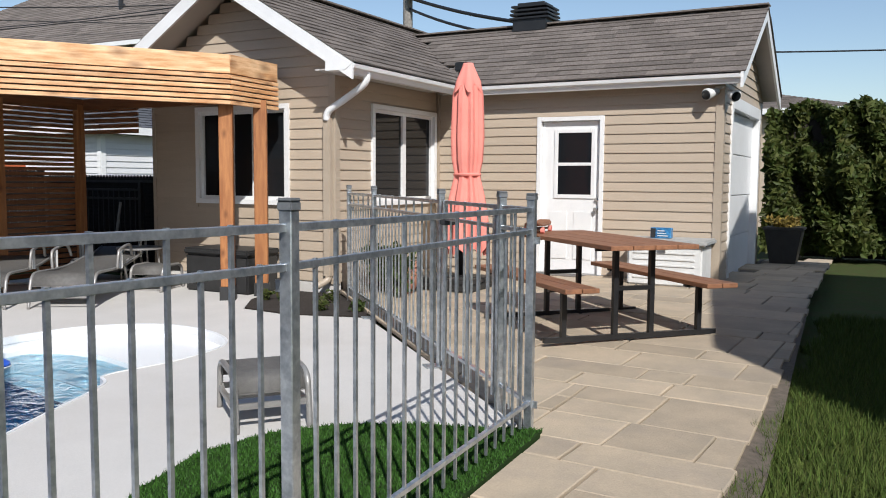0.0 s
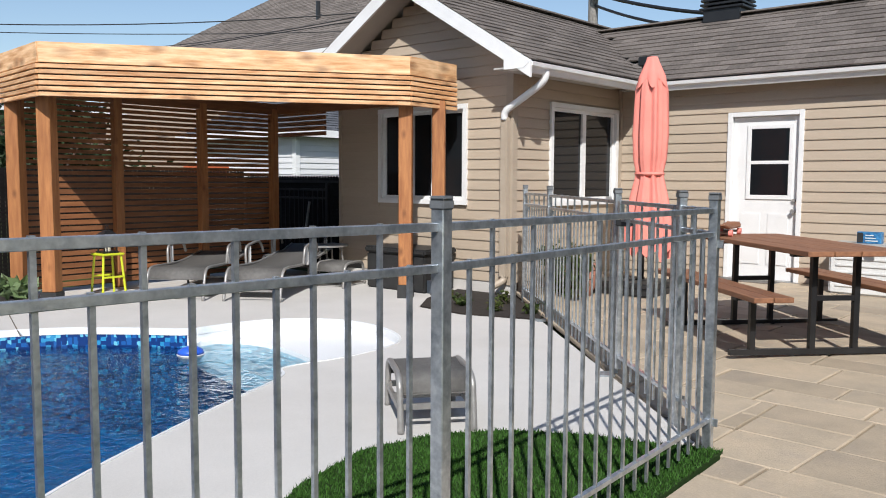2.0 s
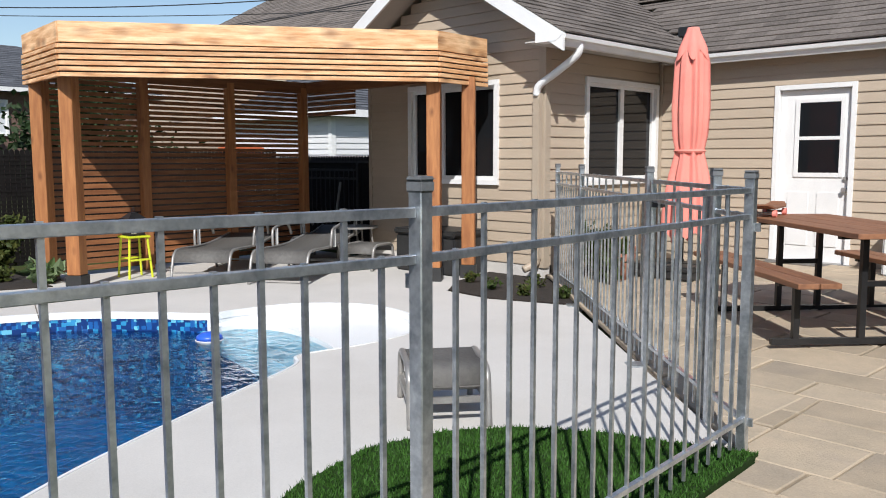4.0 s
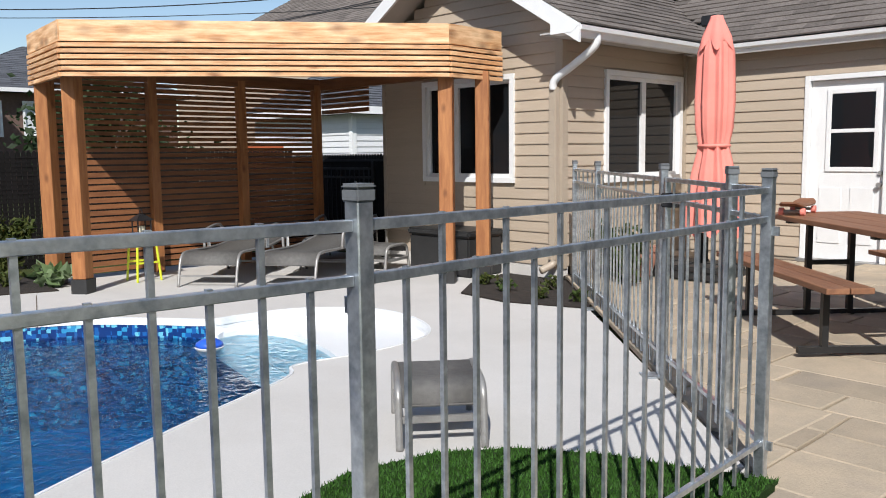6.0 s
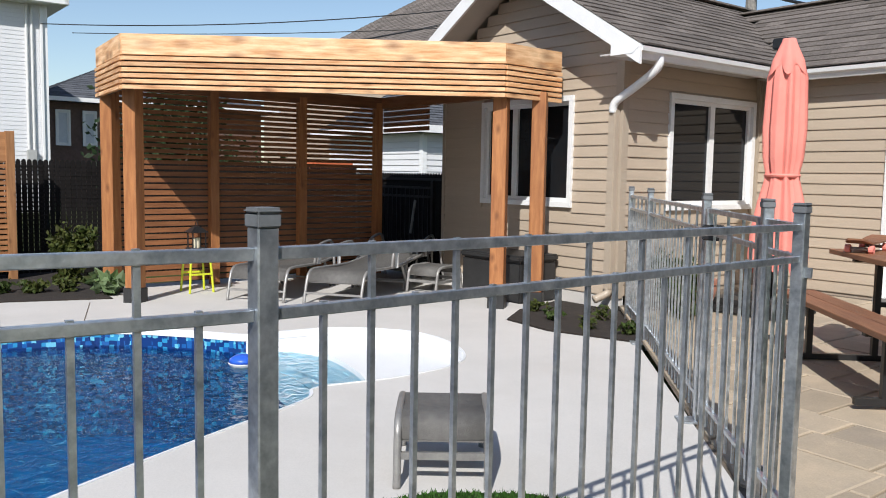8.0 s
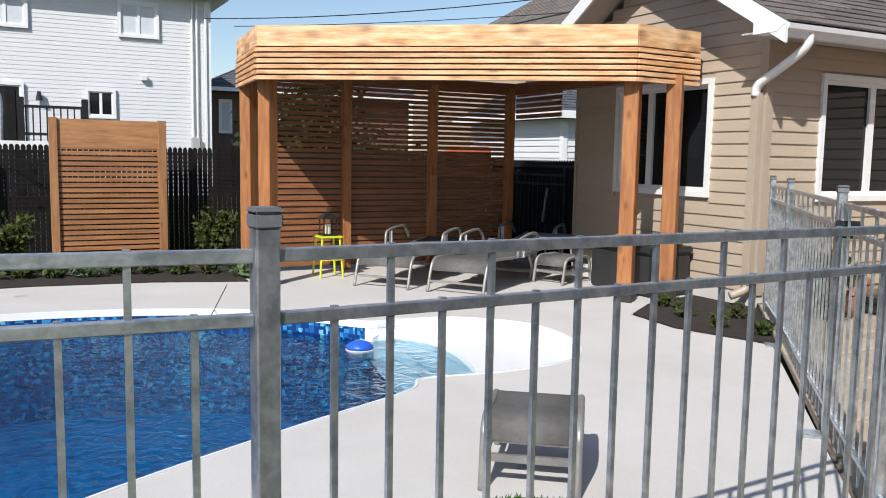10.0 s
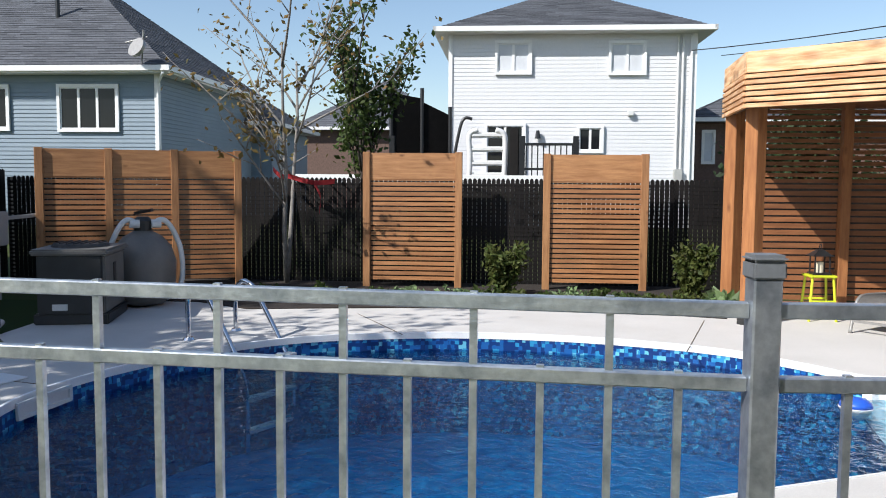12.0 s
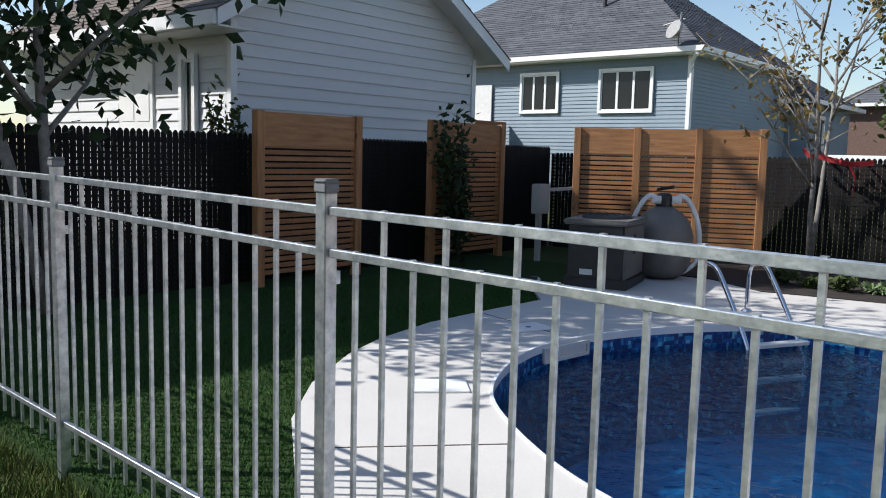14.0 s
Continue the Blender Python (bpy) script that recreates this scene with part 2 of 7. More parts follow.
def water_surface(name):
    """Clear pool water: lets light through with a blue tint, and mirrors the sky by Fresnel, with small ripples."""
    m = bpy.data.materials.new(name)
    m.use_nodes = True
    nt = m.node_tree
    nt.nodes.remove(nt.nodes["Principled BSDF"])
    tc = nt.nodes.new("ShaderNodeTexCoord")
    n1 = node(nt, "ShaderNodeTexNoise", Scale=11.0, Detail=3.0, Distortion=0.6)
    n2 = node(nt, "ShaderNodeTexNoise", Scale=1.6, Detail=2.0)
    add = nt.nodes.new("ShaderNodeMath")
    nt.links.new(tc.outputs["Object"], n1.inputs["Vector"])
    nt.links.new(tc.outputs["Object"], n2.inputs["Vector"])
    nt.links.new(n1.outputs["Fac"], add.inputs[0])
    nt.links.new(n2.outputs["Fac"], add.inputs[1])
    bp = node(nt, "ShaderNodeBump", Strength=0.75, Distance=0.05)
    nt.links.new(add.outputs[0], bp.inputs["Height"])
    refr = node(nt, "ShaderNodeBsdfRefraction", Roughness=0.0, IOR=1.12, Color=(0.62, 0.88, 0.98, 1))
    tran = node(nt, "ShaderNodeBsdfTransparent", Color=(0.58, 0.86, 0.98, 1))
    half = nt.nodes.new("ShaderNodeMixShader")
    half.inputs[0].default_value = 0.78
    gl = node(nt, "ShaderNodeBsdfGlossy", Roughness=0.03)
    fr = node(nt, "ShaderNodeFresnel", IOR=1.28)
    for n in (gl, fr, refr):
        nt.links.new(bp.outputs["Normal"], n.inputs["Normal"])
    mx = nt.nodes.new("ShaderNodeMixShader")
    nt.links.new(refr.outputs[0], half.inputs[1])
    nt.links.new(tran.outputs[0], half.inputs[2])
    nt.links.new(fr.outputs[0], mx.inputs[0])
    nt.links.new(half.outputs[0], mx.inputs[1])
    nt.links.new(gl.outputs[0], mx.inputs[2])
    nt.links.new(mx.outputs[0], nt.nodes["Material Output"].inputs["Surface"])
    MATS[name] = m


water_surface("water")


def tile_band_material():
    """Printed tile border: small square tiles in blues and aqua with light joints."""
    m = material("tile_band", (0.02, 0.14, 0.42), (0.01, 0.07, 0.25), scale=3, rough=0.3, bump=0.0)
    nt = m.node_tree
    tc = nt.nodes.new("ShaderNodeTexCoord")
    v = node(nt, "ShaderNodeTexVoronoi", Scale=30.0, Randomness=0.35)
    v.distance = "CHEBYCHEV"
    nt.links.new(tc.outputs["Object"], v.inputs["Vector"])
    sep = nt.nodes.new("ShaderNodeSeparateColor")
    nt.links.new(v.outputs["Color"], sep.inputs[0])
    r = nt.nodes.new("ShaderNodeValToRGB")
    r.color_ramp.interpolation = "CONSTANT"
    els = r.color_ramp.elements
    els[0].position, els[0].color = 0.0, (0.006, 0.035, 0.16, 1)
    els[1].position, els[1].color = 0.5, (0.012, 0.10, 0.33, 1)
    for p, c in ((0.75, (0.03, 0.25, 0.48, 1)), (0.9, (0.14, 0.46, 0.62, 1))):
        els.new(p).color = c
    nt.links.new(sep.outputs[0], r.inputs["Fac"])
    nt.links.new(r.outputs["Color"], nt.nodes["Principled BSDF"].inputs["Base Color"])


tile_band_material()
material("dark_brick", (0.16, 0.10, 0.08), (0.11, 0.07, 0.055), scale=12, rough=0.9, bump=0.3)


# ---------- building helpers ----------
def world_of(ob):
    return world_of(ob.parent) @ ob.matrix_parent_inverse @ ob.matrix_basis if ob.parent else ob.matrix_basis.copy()


def attach(ob, parent):
    if parent:
        ob.parent = parent
        ob.matrix_parent_inverse = world_of(parent).inverted()
    return ob


def thing(name, base, label, category, group="", kind="", turn=0.0):
    ob = new(name)
    ob.empty_display_size = 0.1
    ob.matrix_basis = pose(*base, 0, 0, turn)
    return tagged(ob, label, category, group, kind)


def to_mesh(name, bm, mat, smooth=False):
    me = bpy.data.meshes.new(name)
    bm.to_mesh(me)
    bm.free()
    me.materials.append(MATS[mat])
    if smooth:
        for p in me.polygons:
            p.use_smooth = True
    return me


def part(name, bm, mat, parent, label="", smooth=False, kind=""):
    """Links a bmesh as one mesh object under a thing or a part."""
    ob = attach(new(name, to_mesh(name, bm, mat, smooth)), parent)
    return tagged(ob, label, kind=kind)


def solo(name, bm, mat, label, category="", group="", kind="", smooth=False):
    return tagged(new(name, to_mesh(name, bm, mat, smooth)), label, category, group, kind)


def raw(name, verts, faces, mat, parent=None, smooth=False):
    me = bpy.data.meshes.new(name)
    me.from_pydata([tuple(v) for v in verts], [], [tuple(f) for f in faces])
    me.materials.append(MATS[mat])
    if smooth:
        for p in me.polygons:
            p.use_smooth = True
    return attach(new(name, me), parent)


BOXES = {}


def box_mesh(l, w, h, mat, bevel=0.0):
    key = (round(l, 3), round(w, 4), round(h, 4), mat, bevel)
    if key not in BOXES:
        bm = bmesh.new()
        bmesh.ops.create_cube(bm, size=1)
        bmesh.ops.scale(bm, vec=(l, w, h), verts=bm.verts)
        if bevel:
            bmesh.ops.bevel(bm, geom=bm.edges[:], offset=bevel, segments=1, affect="EDGES")
        BOXES[key] = to_mesh("plank", bm, mat)
    return BOXES[key]


def along(p, q, up=(0, 0, 1)):
    """A frame whose x runs from p to q, at their middle."""
    p, q = Vector(p), Vector(q)
    x = (q - p).normalized()
    up = Vector(up)
    if abs(x.dot(up)) > 0.99:
        up = Vector((0, 1, 0))
    y = up.cross(x).normalized()
    z = x.cross(y)
    m = Matrix((x, y, z)).transposed().to_4x4()
    m.translation = (p + q) / 2
    return m


def plank(name, p, q, w, h, mat, parent, label="", bevel=0.0, up=(0, 0, 1)):
    """A straight piece from p to q, w wide and h high, with its own axes."""
    l = (Vector(q) - Vector(p)).length
    ob = new(name, box_mesh(l, w, h, mat, bevel))
    ob.matrix_basis = along(p, q, up)
    attach(ob, parent)
    return tagged(ob, label)


def block(bm, x0, y0, z0, x1, y1, z1, bevel=0.0, m=None):
    geo = bmesh.ops.create_cube(bm, size=1)["verts"]
    bmesh.ops.scale(bm, vec=(x1 - x0, y1 - y0, z1 - z0), verts=geo)
    bmesh.ops.translate(bm, vec=((x0 + x1) / 2, (y0 + y1) / 2, (z0 + z1) / 2), verts=geo)
    if bevel:
        edges = list({e for v in geo for e in v.link_edges})
        got = bmesh.ops.bevel(bm, geom=edges, offset=bevel, segments=2, affect="EDGES")
        geo = list({v for v in got["verts"]} | {v for v in geo if v.is_valid})
    if m:
        bmesh.ops.transform(bm, matrix=m, verts=[v for v in geo if v.is_valid])
    return bm


def boxed(x0, y0, z0, x1, y1, z1, bevel=0.0):
    return block(bmesh.new(), x0, y0, z0, x1, y1, z1, bevel)


def prism(bm, poly, z0, z1):
    """An upright prism over an outline."""
    low = [bm.verts.new((x, y, z0)) for x, y in poly]
    top = [bm.verts.new((x, y, z1)) for x, y in poly]
    n = len(poly)
    for i in range(n):
        bm.faces.new((low[i], low[(i + 1) % n], top[(i + 1) % n], top[i]))
    bm.faces.new(top)
    bm.faces.new(low[::-1])
    bmesh.ops.recalc_face_normals(bm, faces=bm.faces[:])
    return bm


def tube(bm, pts, radius, seg=8, closed=False):
    """A round bar along points; radius may be a number or one for each point."""
    pts = [Vector(p) for p in pts]
    rs = radius if hasattr(radius, "__len__") else [radius] * len(pts)
    rings, ref = [], None
    for i, p in enumerate(pts):
        d = (pts[min(i + 1, len(pts) - 1)] - pts[max(i - 1, 0)]).normalized()
        if ref is None:
            ref = Vector((0, 0, 1)) if abs(d.z) < 0.9 else Vector((1, 0, 0))
        u = d.cross(ref).normalized()
        v = u.cross(d).normalized()
        ref = v
        rings.append([bm.verts.new(p + (u * math.cos(a) + v * math.sin(a)) * rs[i]) for a in (2 * math.pi * k / seg for k in range(seg))])
    for a, b in zip(rings, rings[1:]):
        for k in range(seg):
            bm.faces.new((a[k], a[(k + 1) % seg], b[(k + 1) % seg], b[k]))
    bm.faces.new(rings[0][::-1])
    bm.faces.new(rings[-1])
    return bm


def bent(pts, steps=6):
    """A smooth curve through points."""
    pts = [Vector(p) for p in pts]
    out = []
    for i in range(len(pts) - 1):
        p0, p1, p2, p3 = pts[max(i - 1, 0)], pts[i], pts[i + 1], pts[min(i + 2, len(pts) - 1)]
        for s in range(steps):
            t = s / steps
            out.append(0.5 * ((2 * p1) + (p2 - p0) * t + (2 * p0 - 5 * p1 + 4 * p2 - p3) * t * t + (3 * p1 - p0 - 3 * p2 + p3) * t ** 3))
    return out + [pts[-1]]


def ring(pts, steps=8):
    """A smooth closed outline through control points."""
    n, out = len(pts), []
    for i in range(n):
        p0, p1, p2, p3 = (Vector(pts[(i + k) % n]) for k in (-1, 0, 1, 2))
        for s in range(steps):
            t = s / steps
            v = 0.5 * ((2 * p1) + (p2 - p0) * t + (2 * p0 - 5 * p1 + 4 * p2 - p3) * t * t + (3 * p1 - p0 - 3 * p2 + p3) * t ** 3)
            out.append((v.x, v.y))
    return out


def grown(poly, d):
    """The outline set off outward by d (counter-clockwise outlines)."""
    n, out = len(poly), []
    for i in range(n):
        a, b = Vector(poly[i - 1]), Vector(poly[(i + 1) % n])
        t = (b - a).normalized()
        out.append((poly[i][0] + t.y * d, poly[i][1] - t.x * d))
    return out


def inside(x, y, poly):
    hit, n = False, len(poly)
    for i in range(n):
        (x0, y0), (x1, y1) = poly[i], poly[i - 1]
        if (y0 > y) != (y1 > y) and x < (x1 - x0) * (y - y0) / (y1 - y0) + x0:
            hit = not hit
    return hit


def sheet(bm, outer, holes=(), z=0.0):
    """A flat face with holes."""
    edges = []
    for loop in (outer, *holes):
        vs = [bm.verts.new((x, y, z)) for x, y in loop]
        edges += [bm.edges.new((vs[i], vs[(i + 1) % len(vs)])) for i in range(len(vs))]
    bmesh.ops.triangle_fill(bm, use_beauty=True, use_dissolve=False, edges=edges)
    for f in bm.faces:
        if f.normal.z < 0:
            f.normal_flip()
    return bm


def thick_sheet(outer, holes, z, depth):
    bm = sheet(bmesh.new(), outer, holes, z)
    got = bmesh.ops.extrude_face_region(bm, geom=bm.faces[:])
    bmesh.ops.translate(bm, vec=(0, 0, -depth), verts=[v for v in got["geom"] if isinstance(v, bmesh.types.BMVert)])
    bmesh.ops.recalc_face_normals(bm, faces=bm.faces[:])
    return bm


def siding(parent, p, q, out, z0, courses, pitch, mat, gaps=(), limit=None, joined=False, thick=0.016):
    """Lapped boards on the wall line p-q, facing out. gaps: (s0, s1, z0, z1) openings along the line. limit(z): the run (s0, s1) at a height."""
    p, q, o = Vector((*p, 0)), Vector((*q, 0)), Vector((*out, 0))
    length = (q - p).length
    d = (q - p) / length
    verts, faces = [], []
    for c in range(courses):
        za, zb = z0 + c * pitch, z0 + (c + 1) * pitch
        runs = [limit((za + zb) / 2) if limit else (0.0, length)]
        for g0, g1, h0, h1 in gaps:
            if zb > h0 + 0.02 and za < h1 - 0.02:
                runs = [r for a, b in runs for r in ((a, min(b, g0)), (max(a, g1), b)) if r[1] - r[0] > 0.01]
        for a, b in runs:
            if b - a < 0.02:
                continue
            l = b - a
            prof = ((0.0, 0.0), (thick, 0.0), (thick, 0.012), (0.003, pitch - 0.001), (0.0, pitch - 0.001))
            if joined:
                k = len(verts)
                for s in (a, b):
                    verts += [p + d * s + o * u + Vector((0, 0, za + w)) for u, w in prof]
                faces += [[k + i, k + (i + 1) % 5, k + 5 + (i + 1) % 5, k + 5 + i] for i in range(4)] + [[k + 4, k + 3, k + 2, k + 1, k], [k + 5, k + 6, k + 7, k + 8, k + 9]]
                continue
            key = ("board", round(l, 3), pitch, mat, thick)
            if key not in BOXES:
                bm = bmesh.new()
                ends = [[bm.verts.new((s, -u, w)) for u, w in prof] for s in (-l / 2, l / 2)]
                for i in range(5):
                    bm.faces.new((ends[0][i], ends[0][(i + 1) % 5], ends[1][(i + 1) % 5], ends[1][i]))
                bm.faces.new(ends[0][::-1])
                bm.faces.new(ends[1])
                bmesh.ops.recalc_face_normals(bm, faces=bm.faces[:])
                BOXES[key] = to_mesh("siding_board", bm, mat)
            x = d if d.cross(-o).z > 0 else -d
            m = Matrix((x, -o, Vector((0, 0, 1)))).transposed().to_4x4()
            m.translation = p + d * (a + b) / 2 + Vector((0, 0, za))
            ob = new("siding_board", BOXES[key])
            ob.matrix_basis = m
            attach(ob, parent)
    if joined:
        ob = raw("siding", verts, faces, mat, parent)
        ob["kind"] = "stuff"


def wall_slab(name, p, q, out, z0, z1, thick, mat, gaps=(), label="", top=None, parent=None):
    """A wall behind the line p-q with openings through it; top: heights along the line instead of z1 for a gable."""
    p, q, o = Vector((*p, 0)), Vector((*q, 0)), Vector((*out, 0))
    length = (q - p).length
    d = (q - p) / length
    bm = bmesh.new()
    cuts = sorted({0.0, length, *(g[0] for g in gaps), *(g[1] for g in gaps), *((s for s, _ in top) if top else ())})

    def height(s):
        if not top:
            return z1
        for (s0, h0), (s1, h1) in zip(top, top[1:]):
            if s0 <= s <= s1:
                return h0 + (h1 - h0) * (s - s0) / (s1 - s0)
        return z1

    for a, b in zip(cuts, cuts[1:]):
        if b - a < 1e-4:
            continue
        spans, low = [], z0
        for g0, g1, h0, h1 in sorted(gaps, key=lambda g: g[2]):
            if g0 <= a + 1e-4 and g1 >= b - 1e-4:
                spans.append((low, h0, low, h0))
                low = h1
        spans.append((low, height(a), low, height(b)))
        for la, ha, lb, hb in spans:
            if ha - la < 1e-3 and hb - lb < 1e-3:
                continue
            vs = [bm.verts.new(p + d * s - o * t + Vector((0, 0, z))) for t in (0, thick) for s, z in ((a, la), (b, lb), (b, hb), (a, ha))]
            for f in ((0, 1, 2, 3), (7, 6, 5, 4), (0, 4, 5, 1), (1, 5, 6, 2), (2, 6, 7, 3), (3, 7, 4, 0)):
                bm.faces.new([vs[i] for i in f])
    bmesh.ops.recalc_face_normals(bm, faces=bm.faces[:])
    ob = solo(name, bm, mat, label, kind="structure") if not parent else part(name, bm, mat, parent, label)
    return ob


def roof_plane(parent, a, b, c, d, mat, row=0.14, tab=0.32, thick=0.012, seed=1, joined=True, clip=None):
    """Rows of shingles over the sheet a-b (eave) to d-c (ridge). clip(point): whether a shingle there is kept."""
    rng = random.Random(seed)
    a, b, c, d = (Vector(v) for v in (a, b, c, d))
    n = (b - a).cross(d - a).normalized()
    if n.z < 0:
        n = -n
    rows = int((d - a).length / row) + 1
    verts, faces = [], []
    for r in range(rows):
        t0, t1 = r / rows, min(1.0, (r + 1.25) / rows)
        l0, r0, l1, r1 = a.lerp(d, t0), b.lerp(c, t0), a.lerp(d, t1), b.lerp(c, t1)
        width = (r0 - l0).length
        s = -rng.random() * tab
        while s < width:
            e = s + tab * rng.uniform(0.7, 1.3)
            u0, u1 = max(0, s) / width, min(width, e) / width
            s = e
            if u1 - u0 < 0.004:
                continue
            q = [l0.lerp(r0, u0), l0.lerp(r0, u1), l1.lerp(r1, u1), l1.lerp(r1, u0)]
            if clip and not clip((q[0] + q[2]) / 2):
                continue
            h = thick * rng.uniform(0.8, 1.4)
            k = len(verts)
            verts += [q[0] + n * 0.002, q[1] + n * 0.002, q[0] + n * (h + 0.004), q[1] + n * (h + 0.004), q[2] + n * 0.004, q[3] + n * 0.004]
            faces += [(k, k + 1, k + 3, k + 2), (k + 2, k + 3, k + 4, k + 5), (k, k + 2, k + 5), (k + 1, k + 4, k + 3)]
    ob = raw("shingles", verts, faces, mat, parent)
    ob["kind"] = "stuff"
    return ob


def slab4(bm, a, b, c, d, t):
    """A sheet of four corners with thickness t downward."""
    vs = [bm.verts.new(Vector(v)) for v in (a, b, c, d)] + [bm.verts.new(Vector(v) - Vector((0, 0, t))) for v in (a, b, c, d)]
    for f in ((0, 1, 2, 3), (7, 6, 5, 4), (0, 4, 5, 1), (1, 5, 6, 2), (2, 6, 7, 3), (3, 7, 4, 0)):
        bm.faces.new([vs[i] for i in f])
    bmesh.ops.recalc_face_normals(bm, faces=bm.faces[:])
    return bm


def blades(name, spots, height, mat, label, category, seed=3):
    rng = np.random.default_rng(seed)
    n = len(spots)
    xy = np.array(spots)
    a = rng.uniform(0, 2 * np.pi, n)
    h = height * rng.uniform(0.5, 1.2, n)
    w = 0.0035 * rng.uniform(0.7, 1.4, n)
    lean = rng.normal(0, 0.35, (n, 2)) * h[:, None]
    v = np.zeros((n, 3, 3))
    v[:, 0, :2] = xy[:, :2] - np.c_[np.cos(a), np.sin(a)] * w[:, None]
    v[:, 1, :2] = xy[:, :2] + np.c_[np.cos(a), np.sin(a)] * w[:, None]
    v[:, 2, :2] = xy[:, :2] + lean
    v[:, :, 2] = xy[:, 2:3]
    v[:, 2, 2] += h
    ob = raw(name, v.reshape(-1, 3).tolist(), np.arange(3 * n).reshape(-1, 3).tolist(), mat)
    return tagged(ob, label, category, kind="stuff")

# ---------- ground, pool, paving ----------
BASIN = ring([(2.33, 0.5), (2.17, 1.1), (1.72, 1.85), (1.29, 2.72), (0.95, 3.48), (0.74, 3.69), (0.8, 4.25), (0.68, 4.85), (0.2, 5.17), (-0.4, 5.2), (-0.86, 4.8),
              (-0.97, 4.3), (-1.0, 4.02), (-1.38, 3.72), (-1.86, 3.25), (-2.2, 2.45), (-2.35, 1.6), (-2.31, 0.75), (-2.0, -0.2), (-1.4, -0.85), (-0.62, -1.28), (0.15, -1.45), (0.8, -1.33),
              (1.42, -1.02), (1.85, -0.56), (2.2, 0.0)], 6)
DECK = [(3.5, 0.2), (3.38, -0.25), (2.98, -0.85), (2.5, -1.45), (2.0, -1.87), (1.36, -2.23), (0.9, -2.4), (0.2, -2.53), (-0.6, -2.53), (-1.35, -2.5), (-1.75, -2.85), (-3.9, -3.0), (-3.9, -1.9), (-3.45, -1.2),
        (-3.6, -0.45), (-3.74, 0.4), (-3.82, 1.7), (-3.7, 2.8), (-3.42, 3.7), (-4.4, 3.75), (-4.4, 7.56), (-0.95, 7.56), (-0.72, 6.7), (-0.4, 6.25), (0.2, 6.18), (0.95, 6.42),
        (3.5, 4.02), (3.3, 3.81), (3.06, 3.74), (2.72, 3.53), (2.5, 3.24), (2.41, 2.83), (2.54, 2.36), (2.66, 2.15), (3.1, 1.5), (3.45, 0.75)]
TURF_ISLAND = [(3.67, 3.95), (3.5, 3.9), (3.3, 3.81), (3.06, 3.74), (2.72, 3.53), (2.5, 3.24), (2.41, 2.83), (2.54, 2.36), (2.66, 2.15), (3.1, 1.5), (3.45, 0.75), (3.58, 0.2), (3.72, 0.2), (3.78, 1.9), (3.72, 3.0), (3.7, 3.4)]


def patio_z(x, y):
    return 0.12 * min(1.0, max(0.0, (y - 4.6) / 5.0)) if x > -0.2 else 0.0


solo("ground", sheet(bmesh.new(), [(-400, -400), (400, -400), (400, 400), (-400, 400)], [grown(BASIN, 0.3)], -0.06), "lawn",
     "flat short green lawn round the yard", "ground", kind="structure")
solo("deck", thick_sheet(DECK, [grown(BASIN, 0.008)], 0.0, 0.1), "concrete", "pale grey broom-finished concrete pool deck", "deck", kind="structure")

# control joints cut into the deck
for p, q in (((-3.3, 0.0), (-2.2, 0.6)), ((-3.3, 3.45), (-1.7, 2.95)), ((2.75, -1.1), (2.05, -0.45)), ((-0.4, -2.45), (-0.15, -1.55))):
    plank("deck_joint", (*p, 0.001), (*q, 0.001), 0.008, 0.004, "joint_sand", None, "dark saw-cut joint in the concrete deck")["kind"] = "structure"

pool = thing("swimming_pool", (0.3, 1.4, 0), "kidney-shaped in-ground pool with blue mosaic liner", "swimming pool")


def ring_band(a, b, z0, z1, bm=None):
    """A band between two closed outlines of as many points."""
    bm = bm or bmesh.new()
    n = len(a)
    va = [bm.verts.new((x, y, z0)) for x, y in a]
    vb = [bm.verts.new((x, y, z1)) for x, y in b]
    for i in range(n):
        bm.faces.new((va[i], va[(i + 1) % n], vb[(i + 1) % n], vb[i]))
    return bm


inner, outer = grown(BASIN, -0.006), grown(BASIN, 0.013)
bm = ring_band(outer, inner, 0.006, 0.004)
ring_band(inner, inner, 0.004, -0.052, bm)
ring_band(outer, outer, -0.06, 0.006, bm)
bmesh.ops.remove_doubles(bm, verts=bm.verts[:], dist=0.0005)
bmesh.ops.recalc_face_normals(bm, faces=bm.faces[:])
part("coping", bm, "pool_shell", pool, "white moulded coping")


CHORD = ((0.745, 3.69), (-1.0, 4.04))
CHORD_MID = ((CHORD[0][0] + CHORD[1][0]) / 2, (CHORD[0][1] + CHORD[1][1]) / 2)
CHORD_LENGTH = math.dist(*CHORD)
CHORD_ALONG = ((CHORD[1][0] - CHORD[0][0]) / CHORD_LENGTH, (CHORD[1][1] - CHORD[0][1]) / CHORD_LENGTH)
CHORD_ACROSS = (CHORD_ALONG[1], -CHORD_ALONG[0])


def keep_faces(bm, steps_side):
    """Drops the band's faces that belong to the other part of the basin."""
    bmesh.ops.delete(bm, geom=[f for f in bm.faces if (past_chord(*f.calc_center_median().xy) > 0.0) != steps_side], context="FACES")
    return bm


def past_chord(x, y):
    """How far a place lies beyond the open side of the steps."""
    return (x - CHORD[0][0]) * CHORD_ACROSS[0] + (y - CHORD[0][1]) * CHORD_ACROSS[1]


